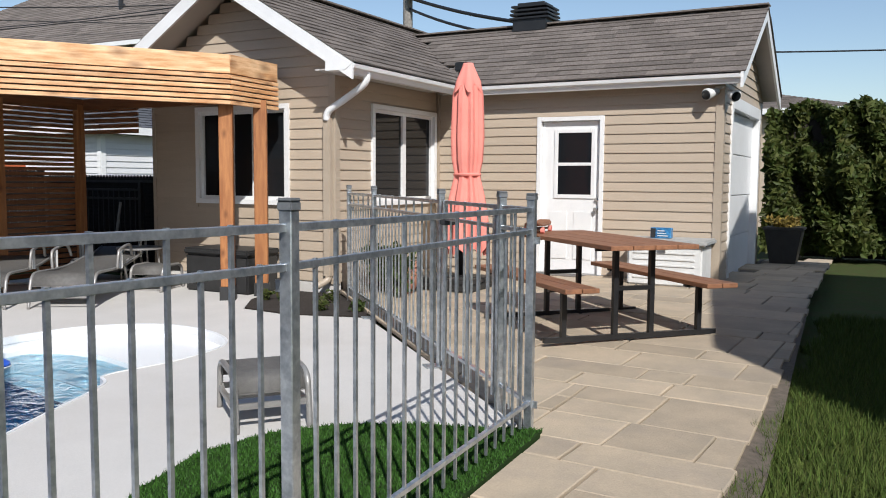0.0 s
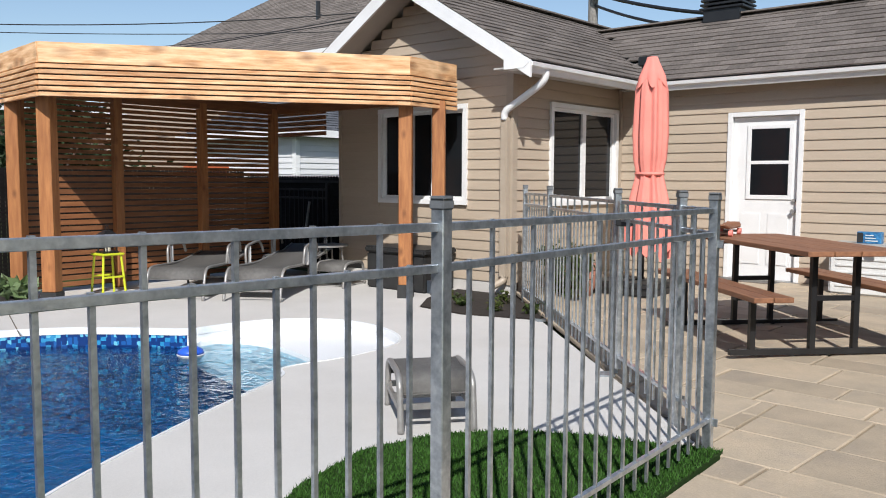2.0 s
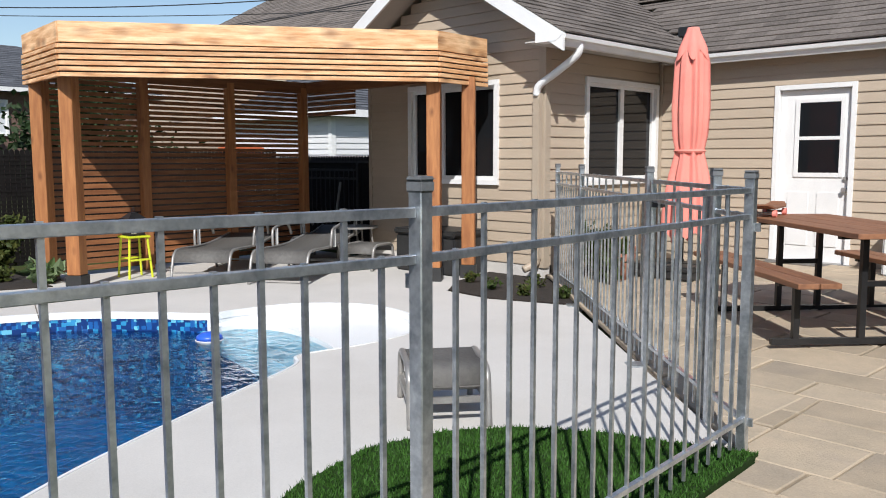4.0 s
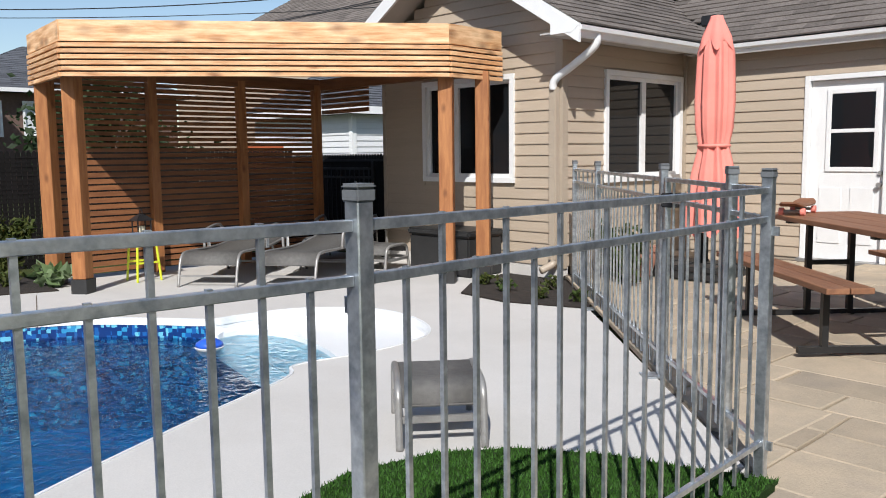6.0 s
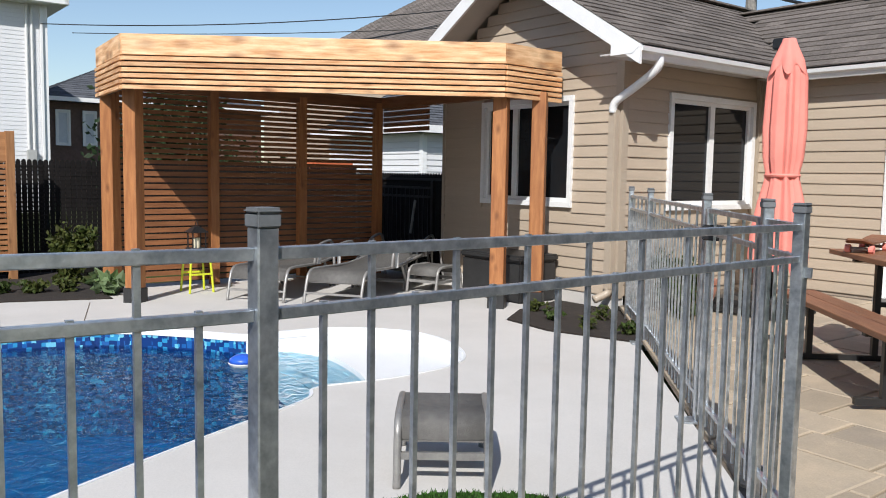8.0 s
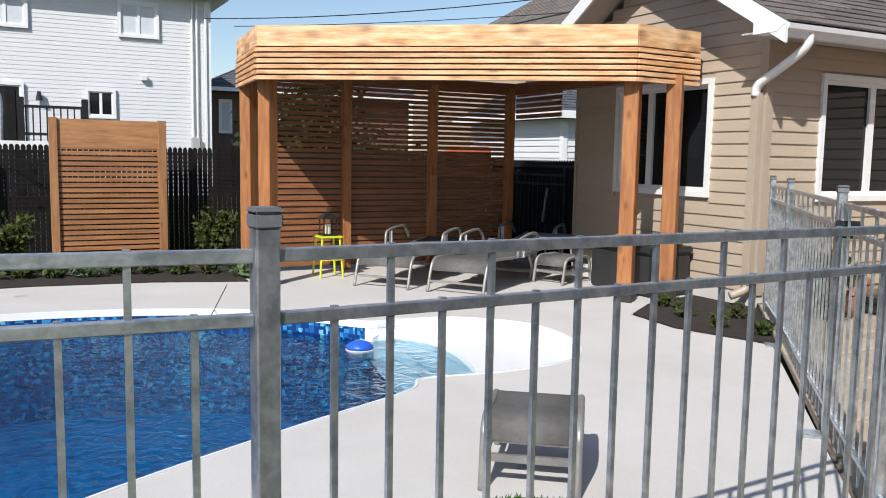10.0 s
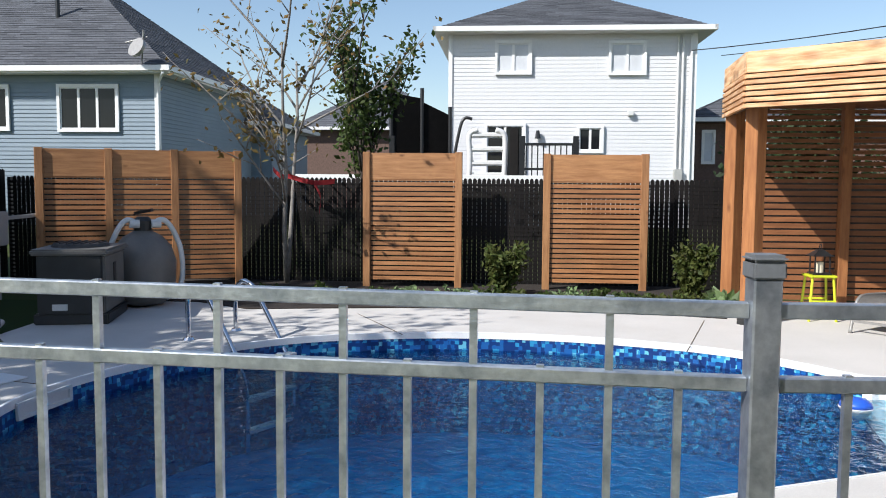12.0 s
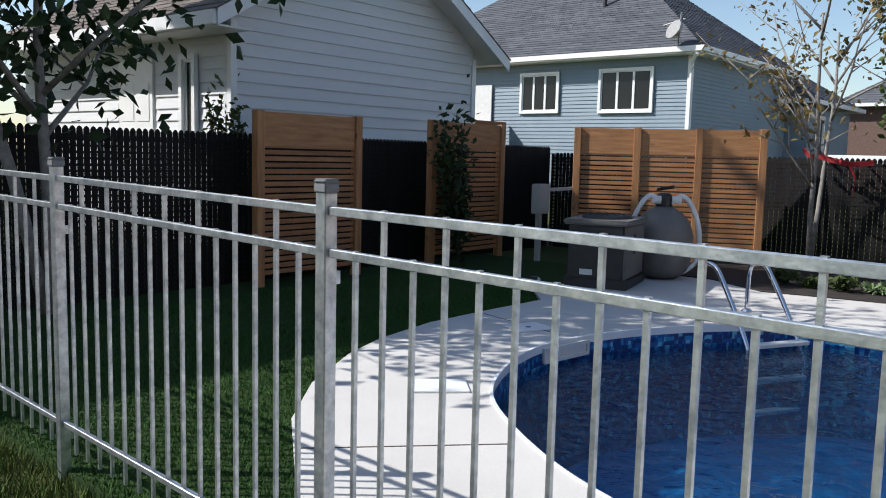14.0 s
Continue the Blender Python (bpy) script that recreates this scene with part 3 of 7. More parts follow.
part("tile_band", keep_faces(ring_band(BASIN, BASIN, 0.0, -0.22), False), "tile_band", pool, "printed blue and aqua tile border")
part("liner_wall", keep_faces(ring_band(BASIN, grown(BASIN, -0.22), -0.22, -0.85), False), "liner", pool)
part("shell_wall", keep_faces(ring_band(BASIN, grown(BASIN, -0.02), 0.0, -1.15), True), "pool_shell", pool, "white moulded wall round the steps")
bm = sheet(bmesh.new(), grown(BASIN, -0.2), (), -0.845)
part("liner_floor", bm, "liner_floor", pool)
bm = sheet(bmesh.new(), grown(BASIN, 0.003), (), -0.155)
part("water", bm, "water", pool, "clear rippled blue water")

steps = thing("pool_steps", (-0.1, 4.4, -1.1), "white moulded fibreglass corner steps in the pool", "pool steps")
EDGE = [CHORD[0]] + [p for p in BASIN if past_chord(*p) > 0.02] + [CHORD[1]]


def step_loop(kx, ky):
    """The steps' rim drawn in towards the middle of their open side."""
    loop = []
    for x, y in EDGE:
        dx, dy = x - CHORD_MID[0], y - CHORD_MID[1]
        u, v = (dx * CHORD_ALONG[0] + dy * CHORD_ALONG[1]) * kx, (dx * CHORD_ACROSS[0] + dy * CHORD_ACROSS[1]) * ky
        loop.append((CHORD_MID[0] + CHORD_ALONG[0] * u + CHORD_ACROSS[0] * v, CHORD_MID[1] + CHORD_ALONG[1] * u + CHORD_ACROSS[1] * v))
    return loop


LEVELS = (((1.0, 1.0), -0.085, (0.94, 0.4), -0.118), ((0.94, 0.4), -0.2, (0.9, 0.2), -0.205), ((0.9, 0.2), -0.29, (0.02, 0.0), -0.3))
for ko, zo, ki, zi in LEVELS:
    bm = bmesh.new()
    lo, li = step_loop(*ko), step_loop(*ki)
    vo = [bm.verts.new((x, y, zo)) for x, y in lo]
    vi = [bm.verts.new((x, y, zi)) for x, y in li]
    vl = [bm.verts.new((x, y, zi - 0.08)) for x, y in li]
    for j in range(len(lo) - 1):
        bm.faces.new((vo[j], vo[j + 1], vi[j + 1], vi[j]))
        if ki[0] > 0.1:
            bm.faces.new((vi[j], vi[j + 1], vl[j + 1], vl[j]))
    for e in (0, -1):
        ends = [bm.verts.new((q[0], q[1], zz)) for q, zz in ((lo[e], zo), (li[e], zi), (li[e], -0.3), (lo[e], -0.3))]
        bm.faces.new(ends)
    bmesh.ops.recalc_face_normals(bm, faces=bm.faces[:])
    part("tread", bm, "pool_shell", steps)
bm = bmesh.new()
bm.faces.new([bm.verts.new((x, y, zz)) for (x, y), zz in ((CHORD[0], -0.3), (CHORD[1], -0.3), (CHORD[1], -0.9), (CHORD[0], -0.9))])
part("step_riser", bm, "liner", steps, "blue mosaic liner below the lowest step")

solo("turf_island", thick_sheet(TURF_ISLAND, (), 0.012, 0.05), "turf", "bed of bright green artificial turf by the fence", "turf", kind="structure")
rng = random.Random(5)
spots = []
while len(spots) < 42000:
    x, y = rng.uniform(2.3, 3.8), rng.uniform(1.2, 3.97)
    if inside(x, y, TURF_ISLAND):
        spots.append((x, y, 0.01))
blades("turf_blades", spots, 0.022, "turf_blade", "dense bright green artificial grass blades", "grass")
TURF_SIDE = [(3.6, 0.2), (3.5, 0.2), (3.38, -0.25), (2.98, -0.85), (2.5, -1.45), (2.0, -1.87), (1.36, -2.23), (0.9, -2.4), (0.2, -2.53), (-0.6, -2.53), (-1.35, -2.52), (-1.75, -2.87), (-3.9, -3.02), (-3.9, -5.2), (3.45, -5.2)]
solo("turf_lawn", thick_sheet(TURF_SIDE, (), -0.012, 0.05), "turf", "strip of green artificial turf beside the deck", "turf", kind="structure")
spots = []
while len(spots) < 60000:
    x, y = rng.uniform(-1.8, 3.6), rng.uniform(-4.6, 0.2)
    if inside(x, y, TURF_SIDE) and (y > -3.2 or rng.random() < 0.4):
        spots.append((x, y, -0.014))
blades("turf_blades", spots, 0.022, "turf_blade", "green artificial grass blades beside the deck", "grass")
bed = [(-0.95, 7.5), (-0.72, 6.72), (-0.4, 6.27), (0.2, 6.2), (0.95, 6.44), (0.0, 7.5)]
solo("soil_bed", thick_sheet(bed, (), 0.012, 0.06), "soil_and_hedge_shade", "dark mulched planting bed against the house", "garden bed", kind="structure")
FAR_BED = [(-3.9, -1.9), (-3.45, -1.2), (-3.6, -0.45), (-3.74, 0.4), (-3.82, 1.7), (-3.7, 2.8), (-3.42, 3.7), (-4.4, 3.75), (-6.1, 3.75), (-6.1, -3.0), (-3.9, -3.0)]
solo("soil_bed", thick_sheet(FAR_BED, (), 0.012, 0.06), "soil_and_hedge_shade", "dark planting bed along the black fence", "garden bed", kind="structure")

lawn_spots = []
while len(lawn_spots) < 70000:
    x, y = rng.uniform(4.4, 7.0), rng.uniform(2.6, 9.0)
    if x > 4.66 + 0.05 * math.sin(5 * y) + 0.03 * math.sin(13 * y):
        lawn_spots.append((x, y, -0.06))
while len(lawn_spots) < 110000:
    lawn_spots.append((rng.uniform(3.55, 5.6), rng.uniform(-4.5, 0.5), -0.06))
blades("lawn_blades", lawn_spots, 0.085, "lawn_blade", "short dry-tipped green lawn grass", "grass")

# ---------- tan house ----------
SL = 0.595
house = thing("tan_outbuilding", (1.5, 9.9, 0), "L-shaped outbuilding with tan vinyl siding and brown shingle roof", "house", kind="structure")
GW, DW, WX, EX = 7.574, 9.9, -0.25, 3.44
PITCH = 0.1143
Z0 = 0.13


def pane_window(parent, p, q, out, z0, z1, divisions, trim=0.055, depth=0.07, frame_mat="white_vinyl", name="window", glass="glass_dark", blinds=0.0):
    """A white vinyl window set in the wall line: outer trim, sash frames and dark panes."""
    p, q, o = Vector((*p, 0)), Vector((*q, 0)), Vector((*out, 0))
    d = (q - p).normalized()
    up = Vector((0, 0, 1))
    w = (q - p).length
    win = attach(new(name), parent)
    win.empty_display_size = 0.1

    def bar(label, a, b, za, zb, width, deep, off):
        plank(label, p + d * a + o * off + up * za, p + d * b + o * off + up * zb, deep, width, frame_mat, win, up=o.cross(d) if abs(za - zb) < 1e-6 else d)

    for za, zb in ((z0 + trim / 2, z0 + trim / 2), (z1 - trim / 2, z1 - trim / 2)):
        pp, qq = p + o * 0.005 + up * za, q + o * 0.005 + up * za
        plank("frame", pp, qq, 0.07, trim, frame_mat, win)
    for a in (trim / 2, w - trim / 2):
        pp = p + d * a + o * 0.004
        plank("frame", pp + up * (z0 + trim), pp + up * (z1 - trim), 0.07 if abs(d.y) > 0.5 else trim, trim if abs(d.y) > 0.5 else 0.07, frame_mat, win, up=(0, 1, 0))
    edges = [trim] + [trim + (w - 2 * trim) * f for f in divisions] + [w - trim]
    for a, b in zip(edges, edges[1:]):
        sash = 0.04
        for za in (z0 + trim + sash / 2, z1 - trim - sash / 2):
            plank("sash", p + d * a - o * 0.02 + up * za, p + d * b - o * 0.02 + up * za, 0.04, sash, frame_mat, win)
        for s in (a + sash / 2, b - sash / 2):
            pp = p + d * s - o * 0.021
            along_y = abs(d.y) > 0.5
            plank("sash", pp + up * (z0 + trim + sash), pp + up * (z1 - trim - sash), 0.04 if along_y else sash, sash if along_y else 0.04, frame_mat, win, up=(0, 1, 0))
        m = p + d * ((a + b) / 2) - o * 0.03 + up * ((z0 + z1) / 2)
        hw, hh = (b - a) / 2 - sash + 0.004, (z1 - z0) / 2 - trim - sash + 0.004
        c = [m - d * hw - up * hh, m + d * hw - up * hh, m + d * hw + up * hh, m - d * hw + up * hh]
        raw("pane", [*c, *[v - o * 0.01 for v in c]], [(0, 1, 2, 3), (7, 6, 5, 4), (0, 4, 5, 1), (1, 5, 6, 2), (2, 6, 7, 3), (3, 7, 4, 0)], glass, win)
        if blinds:
            zb = z1 - trim - sash - (z1 - z0) * blinds
            c2 = [m - d * hw * 0.94 - o * 0.06, m + d * hw * 0.94 - o * 0.06]
            raw("blind", [Vector((v.x, v.y, zz)) - o * t for t in (0, 0.01) for v, zz in ((c2[0], zb), (c2[1], zb), (c2[1], z1 - 0.08), (c2[0], z1 - 0.08))],
                [(0, 1, 2, 3), (7, 6, 5, 4)], "blind", win)
    return win


def corner_post(parent, x, y, z0, z1, sx, sy, mat):
    part("corner_trim", boxed(min(x, x + sx), min(y, y + sy), z0, max(x, x + sx), max(y, y + sy), z1), mat, parent)


# walls with their openings
w1 = (0.73, 2.16, 0.98, 2.13)   # along the gable wall from x = -3.03
gable_run = 2.78
gtop = [(0, 2.45), (gable_run / 2, 3.36), (gable_run, 2.45)]
wall_g = wall_slab("wall_gable", (-3.03, GW), (WX, GW), (0, -1), 0.0, 2.5, 0.14, "tan_metal", [w1], "tan vinyl-sided gable wall", top=gtop)
wall_w = wall_slab("wall_wing", (WX, GW + 0.002), (WX, DW), (1, 0), 0.0, 2.5, 0.14, "tan_metal", [(0.71, 2.25, 0.97, 2.165)], "tan vinyl-sided side wall")
wall_d = wall_slab("wall_door", (WX + 0.002, DW), (EX, DW), (0, -1), 0.0, 2.5, 0.14, "tan_metal", [(1.45, 2.32, 0.1, 2.07)], "tan vinyl-sided wall with white door")
etop = [(0, 2.5), (1.45, 3.32), (2.9, 2.5)]
wall_e = wall_slab("wall_end", (EX, DW + 0.142), (EX, DW + 3.0), (1, 0), 0.0, 2.5, 0.14, "tan_metal", [(0.35, 2.6, 0.05, 2.2)], "tan vinyl-sided end wall with white overhead door",
                   top=[(0, 2.55), (1.33, 3.3), (2.858, 2.5)])
wall_slab("wall_back", (-3.03, 13.0), (EX, 13.0), (0, 1), 0.0, 2.5, 0.14, "tan_metal", (), "plain tan rear wall")
wall_slab("wall_west", (-3.03, GW + 0.15), (-3.03, 12.99), (-1, 0), 0.0, 2.5, 0.14, "tan_metal", (), "plain tan side wall")


def gable_limit(z):
    inset = max(0.0, (z + 0.06 - 2.62) / 0.63)
    return (inset, gable_run - inset)


part("foundation", boxed(-3.03, GW - 0.004, -0.05, WX + 0.004, GW + 0.1, Z0 - 0.005), "concrete", house, "grey concrete footing")
siding(wall_g, (-3.03, GW), (WX - 0.07, GW), (0, -1), Z0, 29, PITCH, "siding_tan", [(w1[0], w1[1], w1[2], w1[3])],
       lambda z: (gable_limit(z)[0] + 0.0, min(gable_limit(z)[1], gable_run - 0.07)))
siding(wall_w, (WX, GW + 0.07), (WX, DW - 0.05), (1, 0), Z0, 20, PITCH, "siding_tan", [(0.63, 2.17, 0.97, 2.165)])
siding(wall_d, (WX + 0.05, DW), (EX - 0.07, DW), (0, -1), Z0, 20, PITCH, "siding_tan", [(1.4, 2.27, 0.1, 2.07)])
siding(wall_e, (EX, DW + 0.07), (EX, DW + 3.0), (1, 0), Z0, 28, PITCH, "siding_tan", [(0.42, 2.67, 0.0, 2.2)],
       lambda z: (max(0.0, (z + 0.06 - 2.62) / 0.58), 2.93 - max(0.0, (z + 0.06 - 2.55) / 0.58)))
corner_post(house, WX - 0.07, GW - 0.022, Z0 - 0.02, 2.45, 0.092, 0.092, "tan_metal")
corner_post(house, EX - 0.07, DW - 0.022, Z0 - 0.02, 2.45, 0.092, 0.092, "tan_metal")
corner_post(house, WX + 0.001, DW - 0.05, Z0 - 0.02, 2.45, 0.05, 0.049, "tan_metal")
corner_post(house, -3.05, GW - 0.022, Z0 - 0.02, 2.45, 0.05, 0.05, "tan_metal")

pane_window(house, (-2.3, GW), (-0.87, GW), (0, -1), 0.98, 2.13, (0.36, 0.64))
pane_window(house, (WX, GW + 0.702), (WX, GW + 2.246), (1, 0), 0.97, 2.165, (0.5,))

# white entry door with a two-light window
door = attach(new("door_1"), house)
tagged(door, "white panelled entry door with a two-pane window")
for x0, x1, z0, z1 in ((1.2, 1.255, 0.1, 2.07), (2.015, 2.07, 0.1, 2.07), (1.256, 2.014, 2.015, 2.069)):
    part("door_frame", boxed(x0, DW - 0.03, z0, x1, DW + 0.07, z1, 0.004), "white_vinyl", door)
bm = boxed(1.256, DW + 0.03, 0.13, 2.014, DW + 0.07, 2.012, 0.003)
leaf = part("leaf", bm, "white_vinyl", door)
for x0, x1, z0, z1 in ((1.42, 1.47, 1.06, 1.92), (1.9, 1.95, 1.06, 1.92), (1.47, 1.9, 1.06, 1.11), (1.47, 1.9, 1.87, 1.92), (1.47, 1.9, 1.465, 1.505)):
    part("glazing_bar", boxed(x0, DW + 0.015, z0, x1, DW + 0.034, z1, 0.004), "white_vinyl", leaf)
for z0, z1 in ((1.11, 1.465), (1.505, 1.87)):
    part("pane", boxed(1.47, DW + 0.022, z0, 1.9, DW + 0.031, z1), "glass_dark", leaf)
for x0 in (1.36, 1.68):
    part("raised_panel", boxed(x0, DW + 0.02, 0.3, x0 + 0.24, DW + 0.034, 0.9, 0.006), "white_vinyl", leaf)
bm = tube(bmesh.new(), [(1.975, DW + 0.03, 0.93), (1.975, DW - 0.03, 0.93)], [0.022, 0.026], 10)
part("door_knob", bm, "frame_grey", door, "brushed metal knob")
bm = tube(bmesh.new(), [(1.975, DW + 0.03, 1.05), (1.975, DW + 0.005, 1.05)], 0.022, 10)
part("lock", bm, "frame_grey", door)
part("sill", boxed(1.18, DW - 0.08, 0.07, 2.09, DW + 0.06, 0.13, 0.004), "frame_grey", door)

# white overhead door in the end wall
odoor = attach(new("overhead_door"), house)
tagged(odoor, "white sectional overhead door in white trim")
y0, y1 = DW + 0.48, DW + 2.75
for a, b, c, d in ((y0, y0 + 0.1, 0.06, 2.3), (y1 - 0.1, y1, 0.06, 2.3)):
    part("door_frame", boxed(EX - 0.1, a, c, EX + 0.03, b, d, 0.004), "white_vinyl", odoor)
part("door_frame", boxed(EX - 0.1, y0 + 0.1, 2.15, EX + 0.03, y1 - 0.1, 2.3, 0.004), "white_vinyl", odoor)
for k in range(4):
    part("door_section", boxed(EX - 0.1, y0 + 0.102, 0.07 + k * 0.52, EX - 0.06, y1 - 0.102, 0.07 + k * 0.52 + 0.512, 0.006), "white_vinyl", odoor)

# roofs: deck, shingles, fascia, gutters
EZ, GX, GY = 2.47, 0.29, 9.62
RX, RY = -1.62, 11.3
rz_w, rz_d = EZ + SL * (GX - RX), EZ + SL * (RY - GY)
roof = attach(new("roof"), house)
tagged(roof, "brown asphalt shingle roof with white fascia")
LX = RX - (GX - RX)
FY = 7.2
bm = bmesh.new()
slab4(bm, (GX - 0.08, FY, EZ), (GX - 0.08, 9.7, EZ), (RX, 11.53, rz_w - 0.05), (RX, FY, rz_w - 0.05), 0.03)
slab4(bm, (LX + 0.08, FY, EZ), (LX + 0.08, 13.0, EZ), (RX, 13.0, rz_w - 0.05), (RX, FY, rz_w - 0.05), 0.03)
slab4(bm, (0.2, GY + 0.08, EZ), (EX + 0.2, GY + 0.08, EZ), (EX + 0.2, RY, rz_d - 0.05), (-1.4, RY, rz_d - 0.05), 0.03)
slab4(bm, (-1.4, 2 * RY - GY, EZ), (EX + 0.2, 2 * RY - GY, EZ), (EX + 0.2, RY, rz_d - 0.05), (-1.4, RY, rz_d - 0.05), 0.03)
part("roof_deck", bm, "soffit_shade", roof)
roof_plane(roof, (GX - 0.03, FY - 0.03, EZ + 0.01), (GX - 0.03, 11.6, EZ + 0.01), (RX, 11.6, rz_w), (RX, FY - 0.03, rz_w), "shingle_brown", seed=2, clip=lambda v: v.y < 9.65 + (GX - v.x))
roof_plane(roof, (LX + 0.03, FY - 0.03, EZ + 0.01), (LX + 0.03, 12.9, EZ + 0.01), (RX, 12.9, rz_w), (RX, FY - 0.03, rz_w), "shingle_brown", seed=3)
roof_plane(roof, (-1.6, GY + 0.03, EZ + 0.01), (EX + 0.27, GY + 0.03, EZ + 0.01), (EX + 0.27, RY, rz_d), (-1.6, RY, rz_d), "shingle_brown", seed=4, clip=lambda v: v.x > GX - (v.y - GY) - 0.03)
roof_plane(roof, (-1.6, 2 * RY - GY - 0.03, EZ + 0.01), (EX + 0.27, 2 * RY - GY - 0.03, EZ + 0.01), (EX + 0.27, RY, rz_d), (-1.6, RY, rz_d), "shingle_brown", seed=5, row=0.28, tab=0.6)
plank("ridge_cap", (-1.5, RY, rz_d + 0.02), (EX + 0.27, RY, rz_d + 0.02), 0.2, 0.02, "shingle_brown", roof)
plank("ridge_cap", (RX, FY - 0.02, rz_w + 0.02), (RX, 12.9, rz_w + 0.02), 0.2, 0.02, "shingle_brown", roof)


def rake(p, q, w, drop):
    """A white rake board from eave p to ridge q."""
    p, q = Vector(p), Vector(q)
    bm = bmesh.new()
    along_x = abs(q.x - p.x) > abs(q.y - p.y)
    t = Vector((0, w, 0)) if along_x else Vector((w, 0, 0))
    vs = [bm.verts.new(v) for v in (p, q, q - Vector((0, 0, drop)), p - Vector((0, 0, drop)), p + t, q + t, q + t - Vector((0, 0, drop)), p + t - Vector((0, 0, drop)))]
    for f in ((0, 1, 2, 3), (7, 6, 5, 4), (0, 4, 5, 1), (1, 5, 6, 2), (2, 6, 7, 3), (3, 7, 4, 0)):
        bm.faces.new([vs[i] for i in f])
    bmesh.ops.recalc_face_normals(bm, faces=bm.faces[:])
    part("rake_board", bm, "white_vinyl", roof)


rake((GX - 0.02, FY - 0.045, EZ + 0.0), (RX, FY - 0.045, rz_w - 0.01), 0.03, 0.17)
rake((LX + 0.02, FY - 0.045, EZ + 0.0), (RX, FY - 0.045, rz_w - 0.01), 0.03, 0.17)
rake((EX + 0.22, GY + 0.02, EZ + 0.0), (EX + 0.22, RY, rz_d - 0.01), 0.03, 0.16)
rake((EX + 0.22, 2 * RY - GY - 0.02, EZ + 0.0), (EX + 0.22, RY, rz_d - 0.01), 0.03, 0.16)
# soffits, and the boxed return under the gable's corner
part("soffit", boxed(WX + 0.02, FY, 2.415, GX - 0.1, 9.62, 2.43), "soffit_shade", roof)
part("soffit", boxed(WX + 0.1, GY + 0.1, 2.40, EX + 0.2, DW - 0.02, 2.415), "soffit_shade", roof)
bm = bmesh.new()
tri = [(-0.06, 2.40), (GX - 0.1, 2.40), (GX - 0.02, 2.455), (-0.06, 2.64)]
va = [bm.verts.new((x, FY - 0.05, z)) for x, z in tri]
vb = [bm.verts.new((x, FY + 0.1, z)) for x, z in tri]
for i in range(4):
    bm.faces.new((va[i], va[(i + 1) % 4], vb[(i + 1) % 4], vb[i]))
bm.faces.new(va[::-1])
bm.faces.new(vb)
bmesh.ops.recalc_face_normals(bm, faces=bm.faces[:])
part("eave_return", bm, "white_vinyl", roof)
bm = bmesh.new()
for za, xa in ((0, 0),):
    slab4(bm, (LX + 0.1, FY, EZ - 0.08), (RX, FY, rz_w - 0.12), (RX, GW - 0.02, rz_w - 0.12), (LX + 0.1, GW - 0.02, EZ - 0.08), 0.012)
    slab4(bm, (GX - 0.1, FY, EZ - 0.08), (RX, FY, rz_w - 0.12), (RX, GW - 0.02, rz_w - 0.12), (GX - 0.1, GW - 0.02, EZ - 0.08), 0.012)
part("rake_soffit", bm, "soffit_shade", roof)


def gutter(p, q, out):
    """A K-style gutter: back, floor, stepped front with a rolled lip."""
    p, q, o = Vector(p), Vector(q), Vector((*out, 0))
    prof = [(0.0, 0.0), (0.0, -0.1), (0.055, -0.1), (0.075, -0.055), (0.105, -0.04), (0.115, 0.0), (0.1, 0.0), (0.098, -0.03), (0.065, -0.05), (0.05, -0.09), (0.008, -0.09), (0.008, 0.0)]
    bm = bmesh.new()
    ends = [[bm.verts.new(v + o * u + Vector((0, 0, w))) for u, w in prof] for v in (p, q)]
    n = len(prof)
    for i in range(n):
        bm.faces.new((ends[0][i], ends[0][(i + 1) % n], ends[1][(i + 1) % n], ends[1][i]))
    bm.faces.new(ends[0])
    bm.faces.new(ends[1][::-1])
    bmesh.ops.recalc_face_normals(bm, faces=bm.faces[:])
    return part("gutter", bm, "white_vinyl", roof)


gutter((GX - 0.115, FY - 0.02, EZ - 0.01), (GX - 0.115, GY + 0.1, EZ - 0.01), (1, 0))
gutter((GX - 0.01, GY + 0.115, EZ - 0.01), (EX + 0.22, GY + 0.115, EZ - 0.01), (0, -1))
# downspout
bm = tube(bmesh.new(), bent([(0.22, 7.5, 2.42), (0.2, 7.5, 2.3), (-0.05, 7.49, 2.14), (-0.26, 7.48, 2.02), (-0.3, 7.49, 1.92)], 4), 0.04, 8)
spout = attach(new("downspout"), house)
part("elbow", bm, "white_vinyl", spout, "white metal elbow", smooth=True)
part("pipe", boxed(-0.345, GW - 0.1, 0.2, -0.255, GW - 0.03, 1.95, 0.008), "tan_metal", spout, "tan metal downspout")
bm = tube(bmesh.new(), bent([(-0.3, GW - 0.065, 0.22), (-0.3, GW - 0.08, 0.16), (-0.36, GW - 0.2, 0.1)], 4), 0.04, 8)
part("outlet", bm, "tan_metal", spout, smooth=True)

vent = thing("roof_vent", (0.5, 11.35, 3.44), "black louvred metal roof vent on the ridge", "roof vent")
part("base", boxed(0.28, 11.15, 3.4, 0.78, 11.6, 3.56), "black_steel", vent)
for k in range(4):
    part("louvre", boxed(0.23 + 0.01 * k, 11.12, 3.56 + 0.055 * k, 0.83 - 0.01 * k, 11.63, 3.59 + 0.055 * k, 0.006), "black_steel", vent)
part("core", boxed(0.33, 11.2, 3.56, 0.73, 11.55, 3.8), "black_steel", vent)

